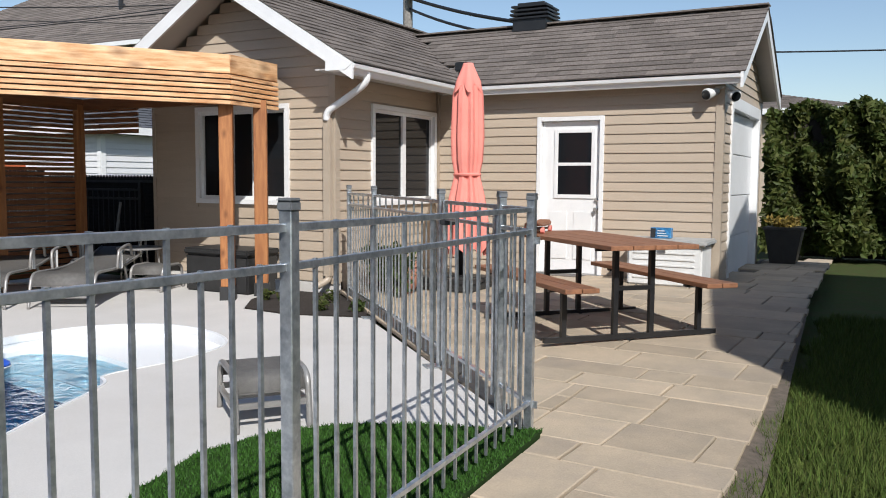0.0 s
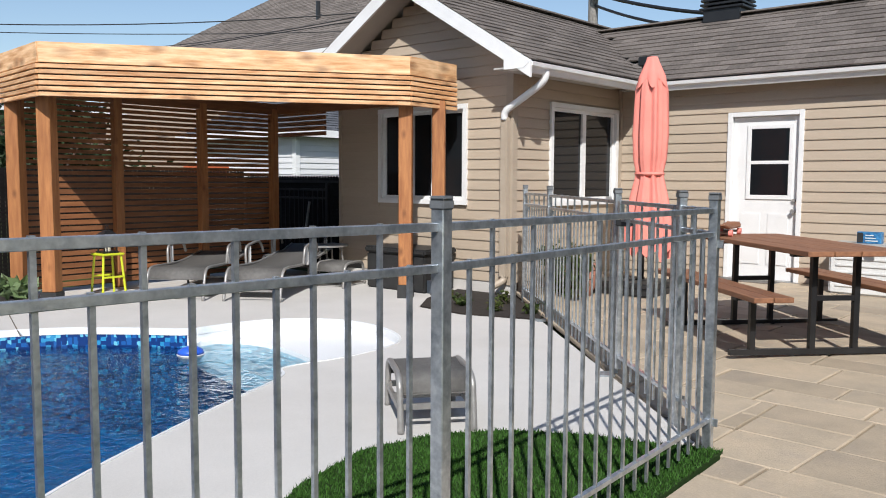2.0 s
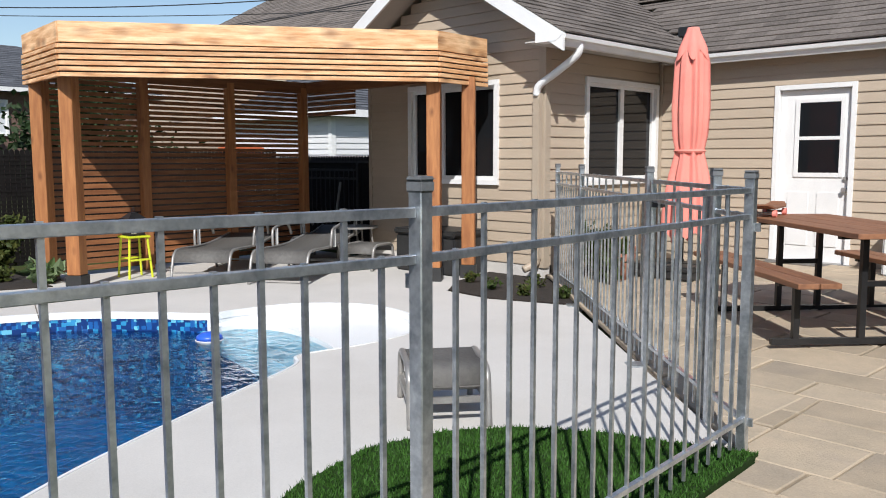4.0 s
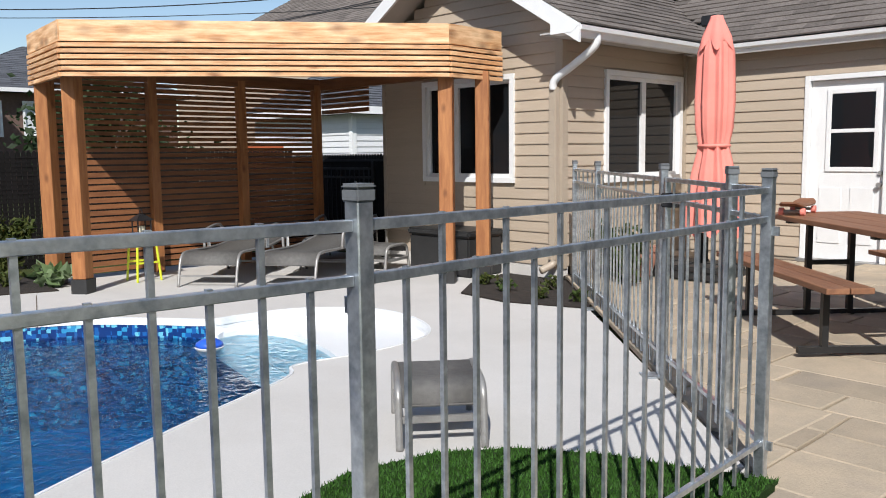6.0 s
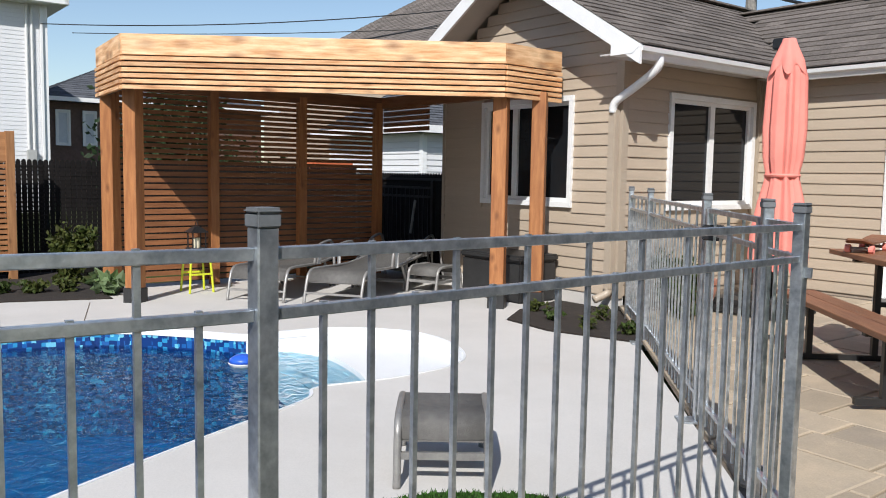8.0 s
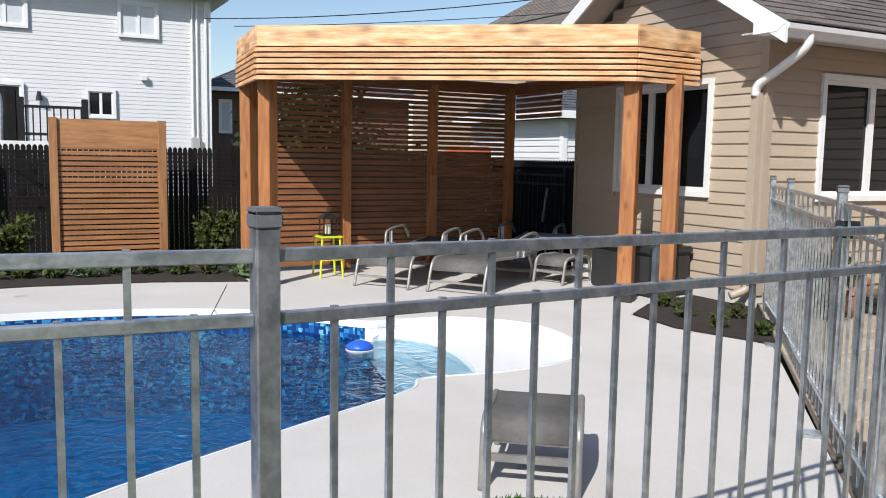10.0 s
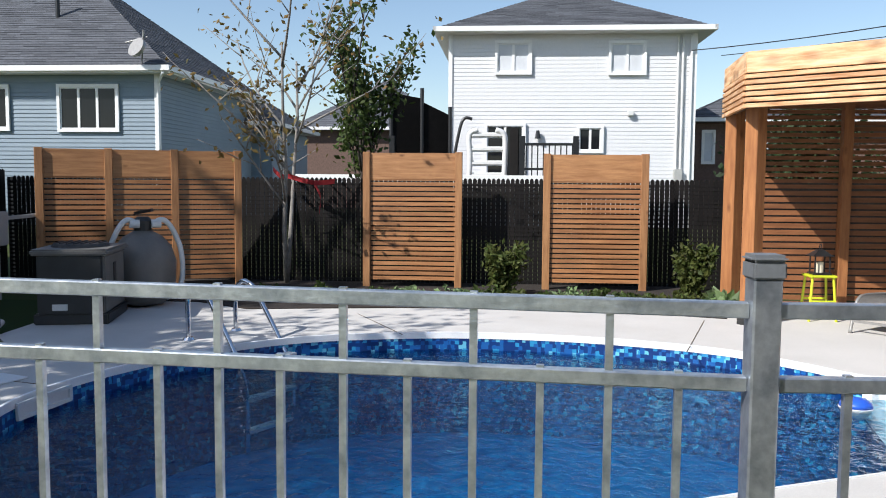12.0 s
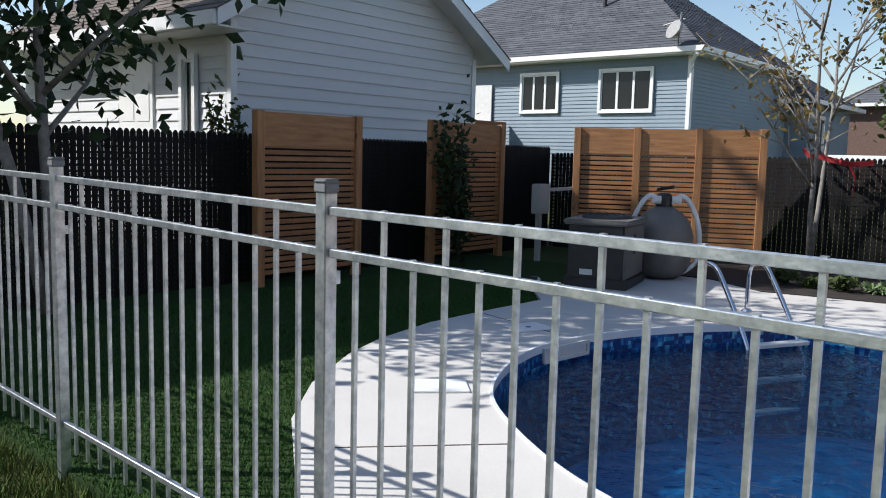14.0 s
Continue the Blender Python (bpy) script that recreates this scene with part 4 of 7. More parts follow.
lamp = thing("security_light", (EX - 0.05, 9.87, 2.28), "white outdoor floodlight on the corner of the house", "outdoor light")
for (x, y, z), (dx, dy) in (((3.32, 9.76, 2.27), (-0.06, -0.1)), ((3.56, 9.84, 2.25), (0.06, -0.06))):
    bm = tube(bmesh.new(), [(x - dx, y - dy, z + 0.03), (x, y, z), (x + dx * 0.5, y + dy * 0.5, z - 0.02)], [0.035, 0.06, 0.068], 14)
    head = part("lamp_head", bm, "pvc_white", lamp, smooth=True)
    bm = tube(bmesh.new(), [(x + dx * 0.45, y + dy * 0.45, z - 0.02), (x + dx * 0.62, y + dy * 0.62, z - 0.026)], 0.055, 14)
    part("lens", bm, "glass_dark", head)
bm = tube(bmesh.new(), [(3.36, 9.86, 2.33), (3.46, 9.9, 2.35), (3.5, 9.9, 2.31)], 0.02, 8)
part("arm", bm, "pvc_white", lamp)

# ---------- galvanized fence ----------
fence = thing("metal_fence", (3.6, 1.9, 0), "galvanized steel picket fence with double top rail and capped posts", "fence")
CAP = {}


def fence_post(parent, x, y, turn, top=1.22):
    ob = plank("post", (x, y, -0.05), (x, y, top - 0.035), 0.042, 0.042, "galvanized", parent, bevel=0.003, up=(-math.sin(turn), math.cos(turn), 0))
    if "cap" not in CAP:
        bm = bmesh.new()
        block(bm, -0.0245, -0.0245, -0.036, 0.0245, 0.0245, -0.01, 0.003)
        block(bm, -0.0265, -0.0265, -0.012, 0.0265, 0.0265, 0.0, 0.005)
        CAP["cap"] = to_mesh("cap", bm, "cap_grey")
    cap = new("cap", CAP["cap"])
    cap.matrix_basis = pose(x, y, top, 0, 0, math.degrees(turn))
    attach(cap, ob)
    # hinge-bolt and bracket on the post's face
    o = Vector((math.cos(turn + math.pi / 2), math.sin(turn + math.pi / 2), 0))
    for z in (1.0, 0.155):
        b = plank("bracket", Vector((x, y, z - 0.04)) - o * 0.03, Vector((x, y, z - 0.005)) - o * 0.03, 0.03, 0.012, "galvanized", ob)
    return ob


def fence_run(parent, a, b, n, top_a=1.215, top_b=1.215):
    """Rails and alternating short and tall pickets between two posts of given heights."""
    a, b = Vector((*a, 0)), Vector((*b, 0))
    d = (b - a).normalized()
    up = Vector((0, 0, 1))
    for za, zb, h in ((top_a - 0.083, top_b - 0.083, 0.0235), (top_a - 0.193, top_b - 0.193, 0.0225), (top_a - 1.075, top_b - 1.075, 0.022)):
        plank("rail", a + d * 0.021 + up * za, b - d * 0.021 + up * zb, 0.021, h, "galvanized", parent, bevel=0.002)
    pitch = ((b - a).length - 0.03) / (n + 1)
    for k in range(1, n + 1):
        p = a + d * (0.015 + pitch * k)
        top = top_a + (top_b - top_a) * k / (n + 1)
        plank("picket", p + up * (top - 1.18), p + up * (top - (0.068 if k % 2 == 0 else 0.178)), 0.0118, 0.0118, "galvanized", parent, up=d)


LINE = [(3.586, 3.969), (3.71, 1.906), (3.618, 0.026), (3.55, -1.62), (3.46, -3.5), (3.38, -5.28)]
TOPS = [1.216, 1.226, 1.241, 1.266, 1.285, 1.29]
for i, p in enumerate(LINE):
    q = LINE[max(i - 1, 0)] if i else LINE[1]
    fence_post(fence, *p, math.atan2(p[1] - q[1], p[0] - q[0]), TOPS[i])
for i, n in enumerate((17, 17, 15, 17, 15)):
    fence_run(fence, LINE[i], LINE[i + 1], n, TOPS[i], TOPS[i + 1])
DIAG = [(3.586, 3.969), (3.295, 4.243), (2.496, 5.006), (1.001, 6.452), (0.2, 7.2)]
dturn = math.atan2(0.71, -0.79)
for p in DIAG[1:]:
    fence_post(fence, *p, dturn)
for i, n in ((0, 2), (2, 17), (3, 9)):
    fence_run(fence, DIAG[i], DIAG[i + 1], n)
for p in ((2.496, 5.006), (1.001, 6.452)):
    o = Vector((-0.66, -0.75, 0)) * 0.06
    part("base_plate", block(bmesh.new(), -0.06, -0.05, 0.0, 0.06, 0.05, 0.012, 0.002, Matrix.Translation(Vector((*p, 0)) + o) @ Matrix.Rotation(dturn, 4, "Z")), "galvanized", fence)

gate = thing("metal_gate", (2.86, 4.62, 0), "closed galvanized steel picket gate in the pool fence", "gate")
fence_run(gate, (3.25, 4.286), (2.541, 4.963), 6)
for p in ((3.235, 4.3), (2.556, 4.949)):
    plank("stile", (*p, 0.06), (*p, 1.14), 0.032, 0.032, "galvanized", gate, up=(0.7, 0.7, 0))
part("latch", boxed(2.53, 4.92, 0.98, 2.63, 4.98, 1.06, 0.006), "black_plastic", gate, "black plastic latch")

# ---------- pergola ----------
perg = thing("pergola", (-2.4, 5.6, 0), "cedar corner pergola with slatted walls and stepped fascia", "pergola")
TL, TR, RR, LL, BB = (-2.875, 3.665), (-0.832, 6.564), (-0.88, 7.35), (-4.05, 3.77), (-4.1, 7.35)
TOP = 2.537


def fascia(a, b):
    a, b = Vector((*a, 0)), Vector((*b, 0))
    up = Vector((0, 0, 1))
    d = (b - a).normalized()
    plank("fascia_board", a + up * (TOP - 0.095), b + up * (TOP - 0.095), 0.036, 0.19, "cedar_board", perg, "knotty pale cedar fascia board", bevel=0.002)
    n = Vector((d.y, -d.x, 0))
    for k in range(6):
        z = TOP - 0.222 - k * 0.0525
        plank("fascia_slat", a + n * 0.014 + up * z, b + n * 0.014 + up * z, 0.034, 0.037, "cedar_face", perg, bevel=0.002)
    # dark strip that stands for the shade in the gaps between slats
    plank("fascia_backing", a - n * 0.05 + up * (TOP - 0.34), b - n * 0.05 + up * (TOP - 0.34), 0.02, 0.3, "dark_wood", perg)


for a, b in ((TL, TR), (TR, RR), (LL, TL)):
    fascia(a, b)
for a, b in ((RR, BB), (BB, LL)):
    plank("rear_fascia", (*a, TOP - 0.1), (*b, TOP - 0.1), 0.036, 0.19, "cedar", perg)
# unseen roof, added in dark wood so the inside stays in shade
part("roof_panel", thick_sheet([(-2.89, 3.72), (-0.88, 6.58), (-0.92, 7.33), (-4.07, 7.33), (-4.07, 3.82)], (), TOP - 0.06, 0.04), "dark_wood", perg, "unseen dark roof added to keep the pergola's inside shaded")
for (x, y) in ((-0.97, 6.65), (-0.88, 7.08), (-3.12, 3.83), (-3.9, 3.84)):
    post = plank("post", (x, y, 0.14), (x, y, 2.12), 0.14, 0.14, "cedar", perg, "stained cedar post", bevel=0.006, up=(0.8, 0.6, 0))
    plank("footing", (x, y, -0.03), (x, y, 0.14), 0.165, 0.165, "black_plastic", perg, "black post footing", bevel=0.004, up=(0.8, 0.6, 0))
for y in (5.0, 6.12, 7.22):
    plank("wall_post", (-4.0, y, 0.0), (-4.0, y, 2.2), 0.1, 0.1, "cedar", perg, bevel=0.004, up=(0, 1, 0))
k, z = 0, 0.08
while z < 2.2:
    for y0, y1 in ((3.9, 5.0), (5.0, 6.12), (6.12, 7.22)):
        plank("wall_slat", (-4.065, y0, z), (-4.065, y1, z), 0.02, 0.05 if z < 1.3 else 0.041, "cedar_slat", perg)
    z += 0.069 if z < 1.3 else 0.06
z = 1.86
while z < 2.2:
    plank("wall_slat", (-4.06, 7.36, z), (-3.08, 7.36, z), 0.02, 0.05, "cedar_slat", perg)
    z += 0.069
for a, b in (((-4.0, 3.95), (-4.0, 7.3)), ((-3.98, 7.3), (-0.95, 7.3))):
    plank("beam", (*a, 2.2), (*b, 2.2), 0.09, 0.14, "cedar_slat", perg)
# rafters carry the same inner shade in their dark colour
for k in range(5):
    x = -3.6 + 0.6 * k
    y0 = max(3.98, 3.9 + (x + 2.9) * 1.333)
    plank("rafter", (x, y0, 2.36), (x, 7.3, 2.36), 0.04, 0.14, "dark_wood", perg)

# ---------- slatted cedar screens ----------


def screen(label, a, b, top=1.67, posts=2, lattice=False, slats=21):
    """A freestanding panel: posts, a solid top board and horizontal slats."""
    a, b = Vector((*a, 0)), Vector((*b, 0))
    d = (b - a).normalized()
    n = Vector((d.y, -d.x, 0))
    up = Vector((0, 0, 1))
    s = thing("privacy_screen", ((a + b) / 2)[:], label, "privacy screen", "cedar privacy screens")
    for k in range(posts):
        p = a.lerp(b, k / (posts - 1))
        plank("post", p + up * -0.05, p + up * (top + 0.012), 0.09, 0.09, "cedar_screen", s, bevel=0.004, up=d)
    plank("top_board", a + d * 0.04 + up * (top - 0.165), b - d * 0.04 + up * (top - 0.165), 0.03, 0.33, "cedar_screen", s)
    pitch = (top - 0.30 - 0.085) / slats
    for k in range(slats):
        z = 0.09 + pitch * (k + 0.5)
        plank("slat", a + d * 0.04 + up * z, b - d * 0.04 + up * z, 0.02, pitch * 0.7, "cedar_lath", s)
    return s


screen("weathered cedar slat screen standing against the black fence", (-5.5, -0.29), (-5.5, 0.88), top=1.71)
screen("warm brown cedar slat screen standing against the black fence", (-5.48, 1.985), (-5.48, 3.185), top=1.695)
screen("long angled cedar slat screen behind the pool filter", (-4.51, -4.06), (-5.49, -1.97), top=1.715, posts=4)
screen("shaded cedar slat screen beside the black fence", (-2.5, -4.87), (-3.93, -4.89), top=1.72)
screen("shaded cedar slat screen beside the side fence", (0.08, -4.85), (-1.23, -4.85), top=1.69)

# ---------- paving slabs ----------
paving = thing("paving", (3.6, 6.0, 0), "large warm beige concrete flagstones with uneven joints", "paving", kind="structure")
PAVED = [(3.6, 3.93), (3.73, 3.4), (3.73, 3.0), (3.79, 1.9), (3.75, 0.4), (4.74, 0.4), (4.76, 3.8), (4.7, 5.0), (4.62, 6.5), (4.55, 8.0), (4.42, 10.0), (4.34, 13.6), (3.42, 13.6), (3.42, 9.86), (-0.22, 9.86), (-0.22, 7.56), (-0.02, 7.4), (1.0, 6.41)]


def clip_poly(poly, a, b):
    """The part of a convex outline to the left of the line a-b."""
    out = []
    n = Vector((-(b[1] - a[1]), b[0] - a[0]))
    side = [(Vector(p) - Vector(a)).dot(n) for p in poly]
    for i, p in enumerate(poly):
        q, s, t = poly[(i + 1) % len(poly)], side[i], side[(i + 1) % len(poly)]
        if s >= 0:
            out.append(p)
        if (s >= 0) != (t >= 0):
            k = s / (s - t)
            out.append((p[0] + (q[0] - p[0]) * k, p[1] + (q[1] - p[1]) * k))
    return out


bm = sheet(bmesh.new(), PAVED, (), -0.012)
bmesh.ops.subdivide_edges(bm, edges=bm.edges[:], cuts=4, use_grid_fill=True)
for v in bm.verts:
    v.co.z = -0.02 + patio_z(v.co.x, v.co.y)
part("bedding", bm, "joint_sand", paving, "dark sand between the slabs")
rng = random.Random(11)


def slab(poly, parent):
    if len(poly) < 3:
        return
    c = sum((Vector(p) for p in poly), Vector((0, 0))) / len(poly)
    if not inside(c.x, c.y, PAVED):
        return
    area = abs(sum(poly[i - 1][0] * poly[i][1] - poly[i][0] * poly[i - 1][1] for i in range(len(poly)))) / 2
    if area < 0.01:
        return
    lift = rng.uniform(-0.003, 0.003)
    small = [Vector(p) + (c - Vector(p)).normalized() * 0.008 for p in poly]
    inner = [Vector(p) + (c - Vector(p)).normalized() * 0.018 for p in poly]
    bm = bmesh.new()
    low = [bm.verts.new((p.x - c.x, p.y - c.y, -0.03 + patio_z(*p) - patio_z(*c))) for p in small]
    mid = [bm.verts.new((p.x - c.x, p.y - c.y, -0.004 + patio_z(*p) - patio_z(*c))) for p in small]
    top = [bm.verts.new((p.x - c.x, p.y - c.y, 0.002 + patio_z(*p) - patio_z(*c))) for p in inner]
    n = len(poly)
    for i in range(n):
        j = (i + 1) % n
        bm.faces.new((low[i], low[j], mid[j], mid[i]))
        bm.faces.new((mid[i], mid[j], top[j], top[i]))
    bm.faces.new(top)
    bmesh.ops.recalc_face_normals(bm, faces=bm.faces[:])
    ob = new("flagstone", to_mesh("flagstone", bm, "paver"))
    ob.matrix_basis = pose(c.x, c.y, lift + patio_z(*c))
    attach(ob, parent)


# rows of mixed lengths, laid square to the long path with a slight skew
y = -0.4
while y < 13.7:
    depth = rng.choice((0.3, 0.45, 0.45, 0.6))
    x = -0.4 - rng.random() * 0.5
    while x < 4.7:
        w = rng.choice((0.3, 0.45, 0.6, 0.6, 0.75, 0.9))
        halves = ((0, depth),) if depth < 0.5 or rng.random() < 0.6 else ((0, 0.3), (0.3, 0.6))
        for h0, h1 in halves:
            sk = 0.05
            poly = [(x + sk * (y + h0 - 6), y + h0 - sk * x), (x + w + sk * (y + h0 - 6), y + h0 - sk * (x + w)),
                    (x + w + sk * (y + h1 - 6), y + h1 - sk * (x + w)), (x + sk * (y + h1 - 6), y + h1 - sk * x)]
            pieces = [poly]
            if y < 4.6 and x < 3.56 < x + w + 0.1:
                pieces = [clip_poly(poly, (3.56, -10), (3.56, 10)), clip_poly(poly, (3.56, 10), (3.56, -10))]
            for poly in pieces:
                if len(poly) > 2 and y < 7.4 and min(p[0] for p in poly) < 3.5:
                    for a, b in (((3.56, 4.0), (1.0, 6.41)), ((1.0, 6.41), (0.0, 7.36))):
                        poly = clip_poly(poly, b, a) if len(poly) > 2 else poly
                if x + w > 4.1 and len(poly) > 2:
                    poly = clip_poly(poly, (4.74 + 0.02 * math.sin(y * 9), -1), (4.4 + 0.02 * math.sin(y * 7), 14))
                if y < 3.95 and len(poly) > 2:
                    poly = clip_poly(poly, (3.64, 5), (3.84, 0.4))
                slab(poly, paving)
        x += w
    y += depth

# ---------- picnic table ----------
U, V = Vector((0.68, 0.733, 0)), Vector((-0.733, 0.68, 0))
E0 = Vector((3.66, 6.195, 0))
UP = Vector((0, 0, 1))
tz = 0.055
table = thing("picnic_table", (E0 + V * 0.9)[:2] + (tz,), "picnic table with brown plank top and black steel frame", "picnic table")
for k in range(4):
    c = E0 + U * (-0.285 + 0.19 * k) + UP * (tz + 0.735)
    plank("top_board", c, c + V * 1.83, 0.184, 0.036, "table_wood", table, "brown stained plank", bevel=0.004)
for side in (-1, 1):
    bench = attach(new("bench"), table)
    for k in range(2):
        c = E0 + U * (side * 0.6 + (k - 0.5) * 0.142) + UP * (tz + 0.43)
        plank("seat_board", c, c + V * 1.83, 0.136, 0.036, "table_wood", bench, bevel=0.004)
for s in (0.3, 1.5):
    c = E0 + V * s
    fr = attach(new("steel_frame"), table)
    plank("foot_bar", c - U * 0.76 + UP * (tz + 0.025), c + U * 0.76 + UP * (tz + 0.025), 0.04, 0.04, "black_steel", fr)
    for o in (-0.16, 0.16):
        plank("leg", c + U * o + UP * (tz + 0.045), c + U * o + UP * (tz + 0.7), 0.04, 0.04, "black_steel", fr, up=U)
    plank("cross_bar", c - U * 0.14 + UP * (tz + 0.4), c + U * 0.14 + UP * (tz + 0.4), 0.035, 0.035, "black_steel", fr)
    plank("top_bar", c - U * 0.33 + UP * (tz + 0.705), c + U * 0.33 + UP * (tz + 0.705), 0.05, 0.025, "black_steel", fr)
    for side in (-1, 1):
        plank("bench_leg", c + U * side * 0.6 + UP * (tz + 0.045), c + U * side * 0.6 + UP * (tz + 0.4), 0.04, 0.04, "black_steel", fr, up=U)
        plank("bench_bar", c + U * (side * 0.6 - 0.13) + UP * (tz + 0.402), c + U * (side * 0.6 + 0.13) + UP * (tz + 0.402), 0.05, 0.02, "black_steel", fr)

bz = tz + 0.754
bc = E0 + V * 1.62 - U * 0.2
bd = (V * 0.75 + U * 0.55).normalized()
board = thing("skateboard", (bc.x, bc.y, bz), "small skateboard with pink wheels lying on the picnic table", "skateboard")
bm = bmesh.new()
rows = []
for i in range(11):
    s = -0.3 + 0.06 * i
    lift = 0.03 * max(0, abs(s) - 0.2) / 0.1
    w = 0.085 * math.sqrt(max(0.05, 1 - (abs(s) / 0.32) ** 6))
    n = Vector((-bd.y, bd.x, 0))
    rows.append([bm.verts.new(bc + bd * s + n * t * w + UP * (bz + 0.075 + lift + dz)) for t, dz in ((-1, 0), (1, 0), (1, -0.012), (-1, -0.012))])
for a, b in zip(rows, rows[1:]):
    for k in range(4):
        bm.faces.new((a[k], a[(k + 1) % 4], b[(k + 1) % 4], b[k]))
bm.faces.new(rows[0])
bm.faces.new(rows[-1][::-1])
bmesh.ops.recalc_face_normals(bm, faces=bm.faces[:])
part("deck", bm, "table_wood", board, "worn wooden deck")
for s in (-0.18, 0.18):
    n = Vector((-bd.y, bd.x, 0))
    part("truck", tube(bmesh.new(), [bc + bd * s - n * 0.07 + UP * (bz + 0.03), bc + bd * s + n * 0.07 + UP * (bz + 0.03)], 0.012, 6), "frame_grey", board)
    for t in (-0.075, 0.075):
        part("wheel", tube(bmesh.new(), [bc + bd * s + n * (t - 0.016) + UP * (bz + 0.028), bc + bd * s + n * (t + 0.016) + UP * (bz + 0.028)], 0.028, 12), "umbrella_cloth", board, "pink wheel")

# ---------- closed cantilever umbrella ----------
ux, uy, uz = 1.07, 8.2, patio_z(1, 8.2)
umb = thing("cantilever_umbrella", (0.88, 8.2, uz), "closed salmon-pink patio umbrella on a black pole", "umbrella")
part("base_plate", boxed(0.55, 7.85, uz + 0.004, 1.3, 8.5, uz + 0.07, 0.01), "black_plastic", umb, "black weighted base")
for dx, dy in ((-0.18, -0.16), (0.2, -0.16), (-0.18, 0.17), (0.2, 0.17)):
    part("base_weight", boxed(0.92 + dx - 0.17, 8.18 + dy - 0.15, uz + 0.07, 0.92 + dx + 0.17, 8.18 + dy + 0.15, uz + 0.13, 0.015), "black_plastic", umb)
part("pole", tube(bmesh.new(), [(0.93, 8.32, uz + 0.07), (0.93, 8.32, 2.53)], 0.038, 12), "black_steel", umb, "black metal pole", smooth=True)
part("pole_cap", boxed(0.87, 8.26, 2.47, 1.02, 8.38, 2.57, 0.01), "black_steel", umb)
part("crank_box", boxed(0.87, 8.22, 0.95, 0.99, 8.32, 1.15, 0.01), "black_steel", umb)
bm = bmesh.new()
prof = [(2.54, 0.055), (2.46, 0.08), (2.34, 0.125), (2.2, 0.15), (2.0, 0.158), (1.75, 0.166), (1.5, 0.155), (1.36, 0.13), (1.3, 0.135), (1.1, 0.18), (0.85, 0.22), (0.62, 0.235), (0.5, 0.23)]
seg, rings = 64, []
rngu = random.Random(4)
ph = [rngu.uniform(0, 6.28) for _ in range(6)]
for z, r in prof:
    fold = min(1.0, (2.55 - z) / 0.35)
    loop = []
    for k in range(seg):
        a = 2 * math.pi * k / seg
        rr = r * (1 + fold * (0.13 * math.sin(8 * a + ph[0] + 0.35 * z) + 0.07 * math.sin(13 * a + ph[1]) + 0.04 * math.sin(21 * a + ph[2])))
        zz = z + (0.05 * math.sin(8 * a + ph[0]) + 0.03 * math.sin(5 * a + ph[3]) if z < 0.55 else 0)
        loop.append(bm.verts.new((ux + rr * math.cos(a), uy + 0.9 * rr * math.sin(a), zz)))
    rings.append(loop)
for a, b in zip(rings, rings[1:]):
    for k in range(seg):
        bm.faces.new((a[k], a[(k + 1) % seg], b[(k + 1) % seg], b[k]))
bm.faces.new(rings[0])
bmesh.ops.recalc_face_normals(bm, faces=bm.faces[:])
canopy = part("canopy", bm, "umbrella_cloth", umb, "folded salmon-pink canopy", smooth=True)
bm = bmesh.new()
va, vb, vc = [], [], []
for k in range(48):
    a = 2 * math.pi * k / 48
    w = 0.5 + 0.5 * math.cos(6 * a)
    va.append(bm.verts.new((ux + 0.055 * math.cos(a), uy + 0.055 * math.sin(a), 2.53)))
    vb.append(bm.verts.new((ux + (0.12 + 0.03 * w) * math.cos(a), uy + (0.115 + 0.03 * w) * math.sin(a), 2.36 - 0.02 * w)))
    vc.append(bm.verts.new((ux + (0.125 + 0.05 * w) * math.cos(a), uy + (0.12 + 0.05 * w) * math.sin(a), 2.31 - 0.10 * w)))
for a, b in ((va, vb), (vb, vc)):
    for k in range(48):
        bm.faces.new((a[k], a[(k + 1) % 48], b[(k + 1) % 48], b[k]))
part("vent_flap", bm, "umbrella_cloth", canopy, smooth=True)
bm = bmesh.new()
tube(bm, [(ux + 0.14 * math.cos(a), uy + 0.13 * math.sin(a), 1.34) for a in (2 * math.pi * k / 32 for k in range(33))], 0.018, 6)
part("tie_strap", bm, "umbrella_cloth", canopy)

# ---------- deck box, blue carton, planter ----------
pz = patio_z(3, 9.4)
dbox = thing("deck_box", (2.97, 9.58, pz), "pale grey resin deck box against the house", "storage box")
part("body", boxed(2.55, 9.32, pz, 3.38, 9.84, pz + 0.46, 0.02), "pvc_white", dbox)
part("lid", boxed(2.5, 9.27, pz + 0.46, 3.43, 9.86, pz + 0.52, 0.015), "grey_plastic", dbox, "grey lid")
for k in range(5):
    part("rib", boxed(2.62, 9.308, pz + 0.08 + 0.07 * k, 3.3, 9.322, pz + 0.1 + 0.07 * k, 0.003), "pvc_white", dbox)
part("latch", boxed(2.93, 9.25, pz + 0.42, 3.02, 9.275, pz + 0.5, 0.006), "grey_plastic", dbox)
carton = thing("carton", (2.88, 9.55, pz + 0.52), "small blue and black printed carton on the deck box", "box")
part("body", boxed(2.76, 9.5, pz + 0.522, 2.99, 9.6, pz + 0.64, 0.003), "blue_print", carton)
part("label", boxed(2.765, 9.494, pz + 0.53, 2.82, 9.5, pz + 0.632), "black_plastic", carton, "black printed end")
for k in range(3):
    part("print_bar", boxed(2.84, 9.495, pz + 0.545 + 0.028 * k, 2.96 - 0.02 * k, 9.499, pz + 0.555 + 0.028 * k), "pvc_white", carton)
qz = patio_z(3.8, 13)
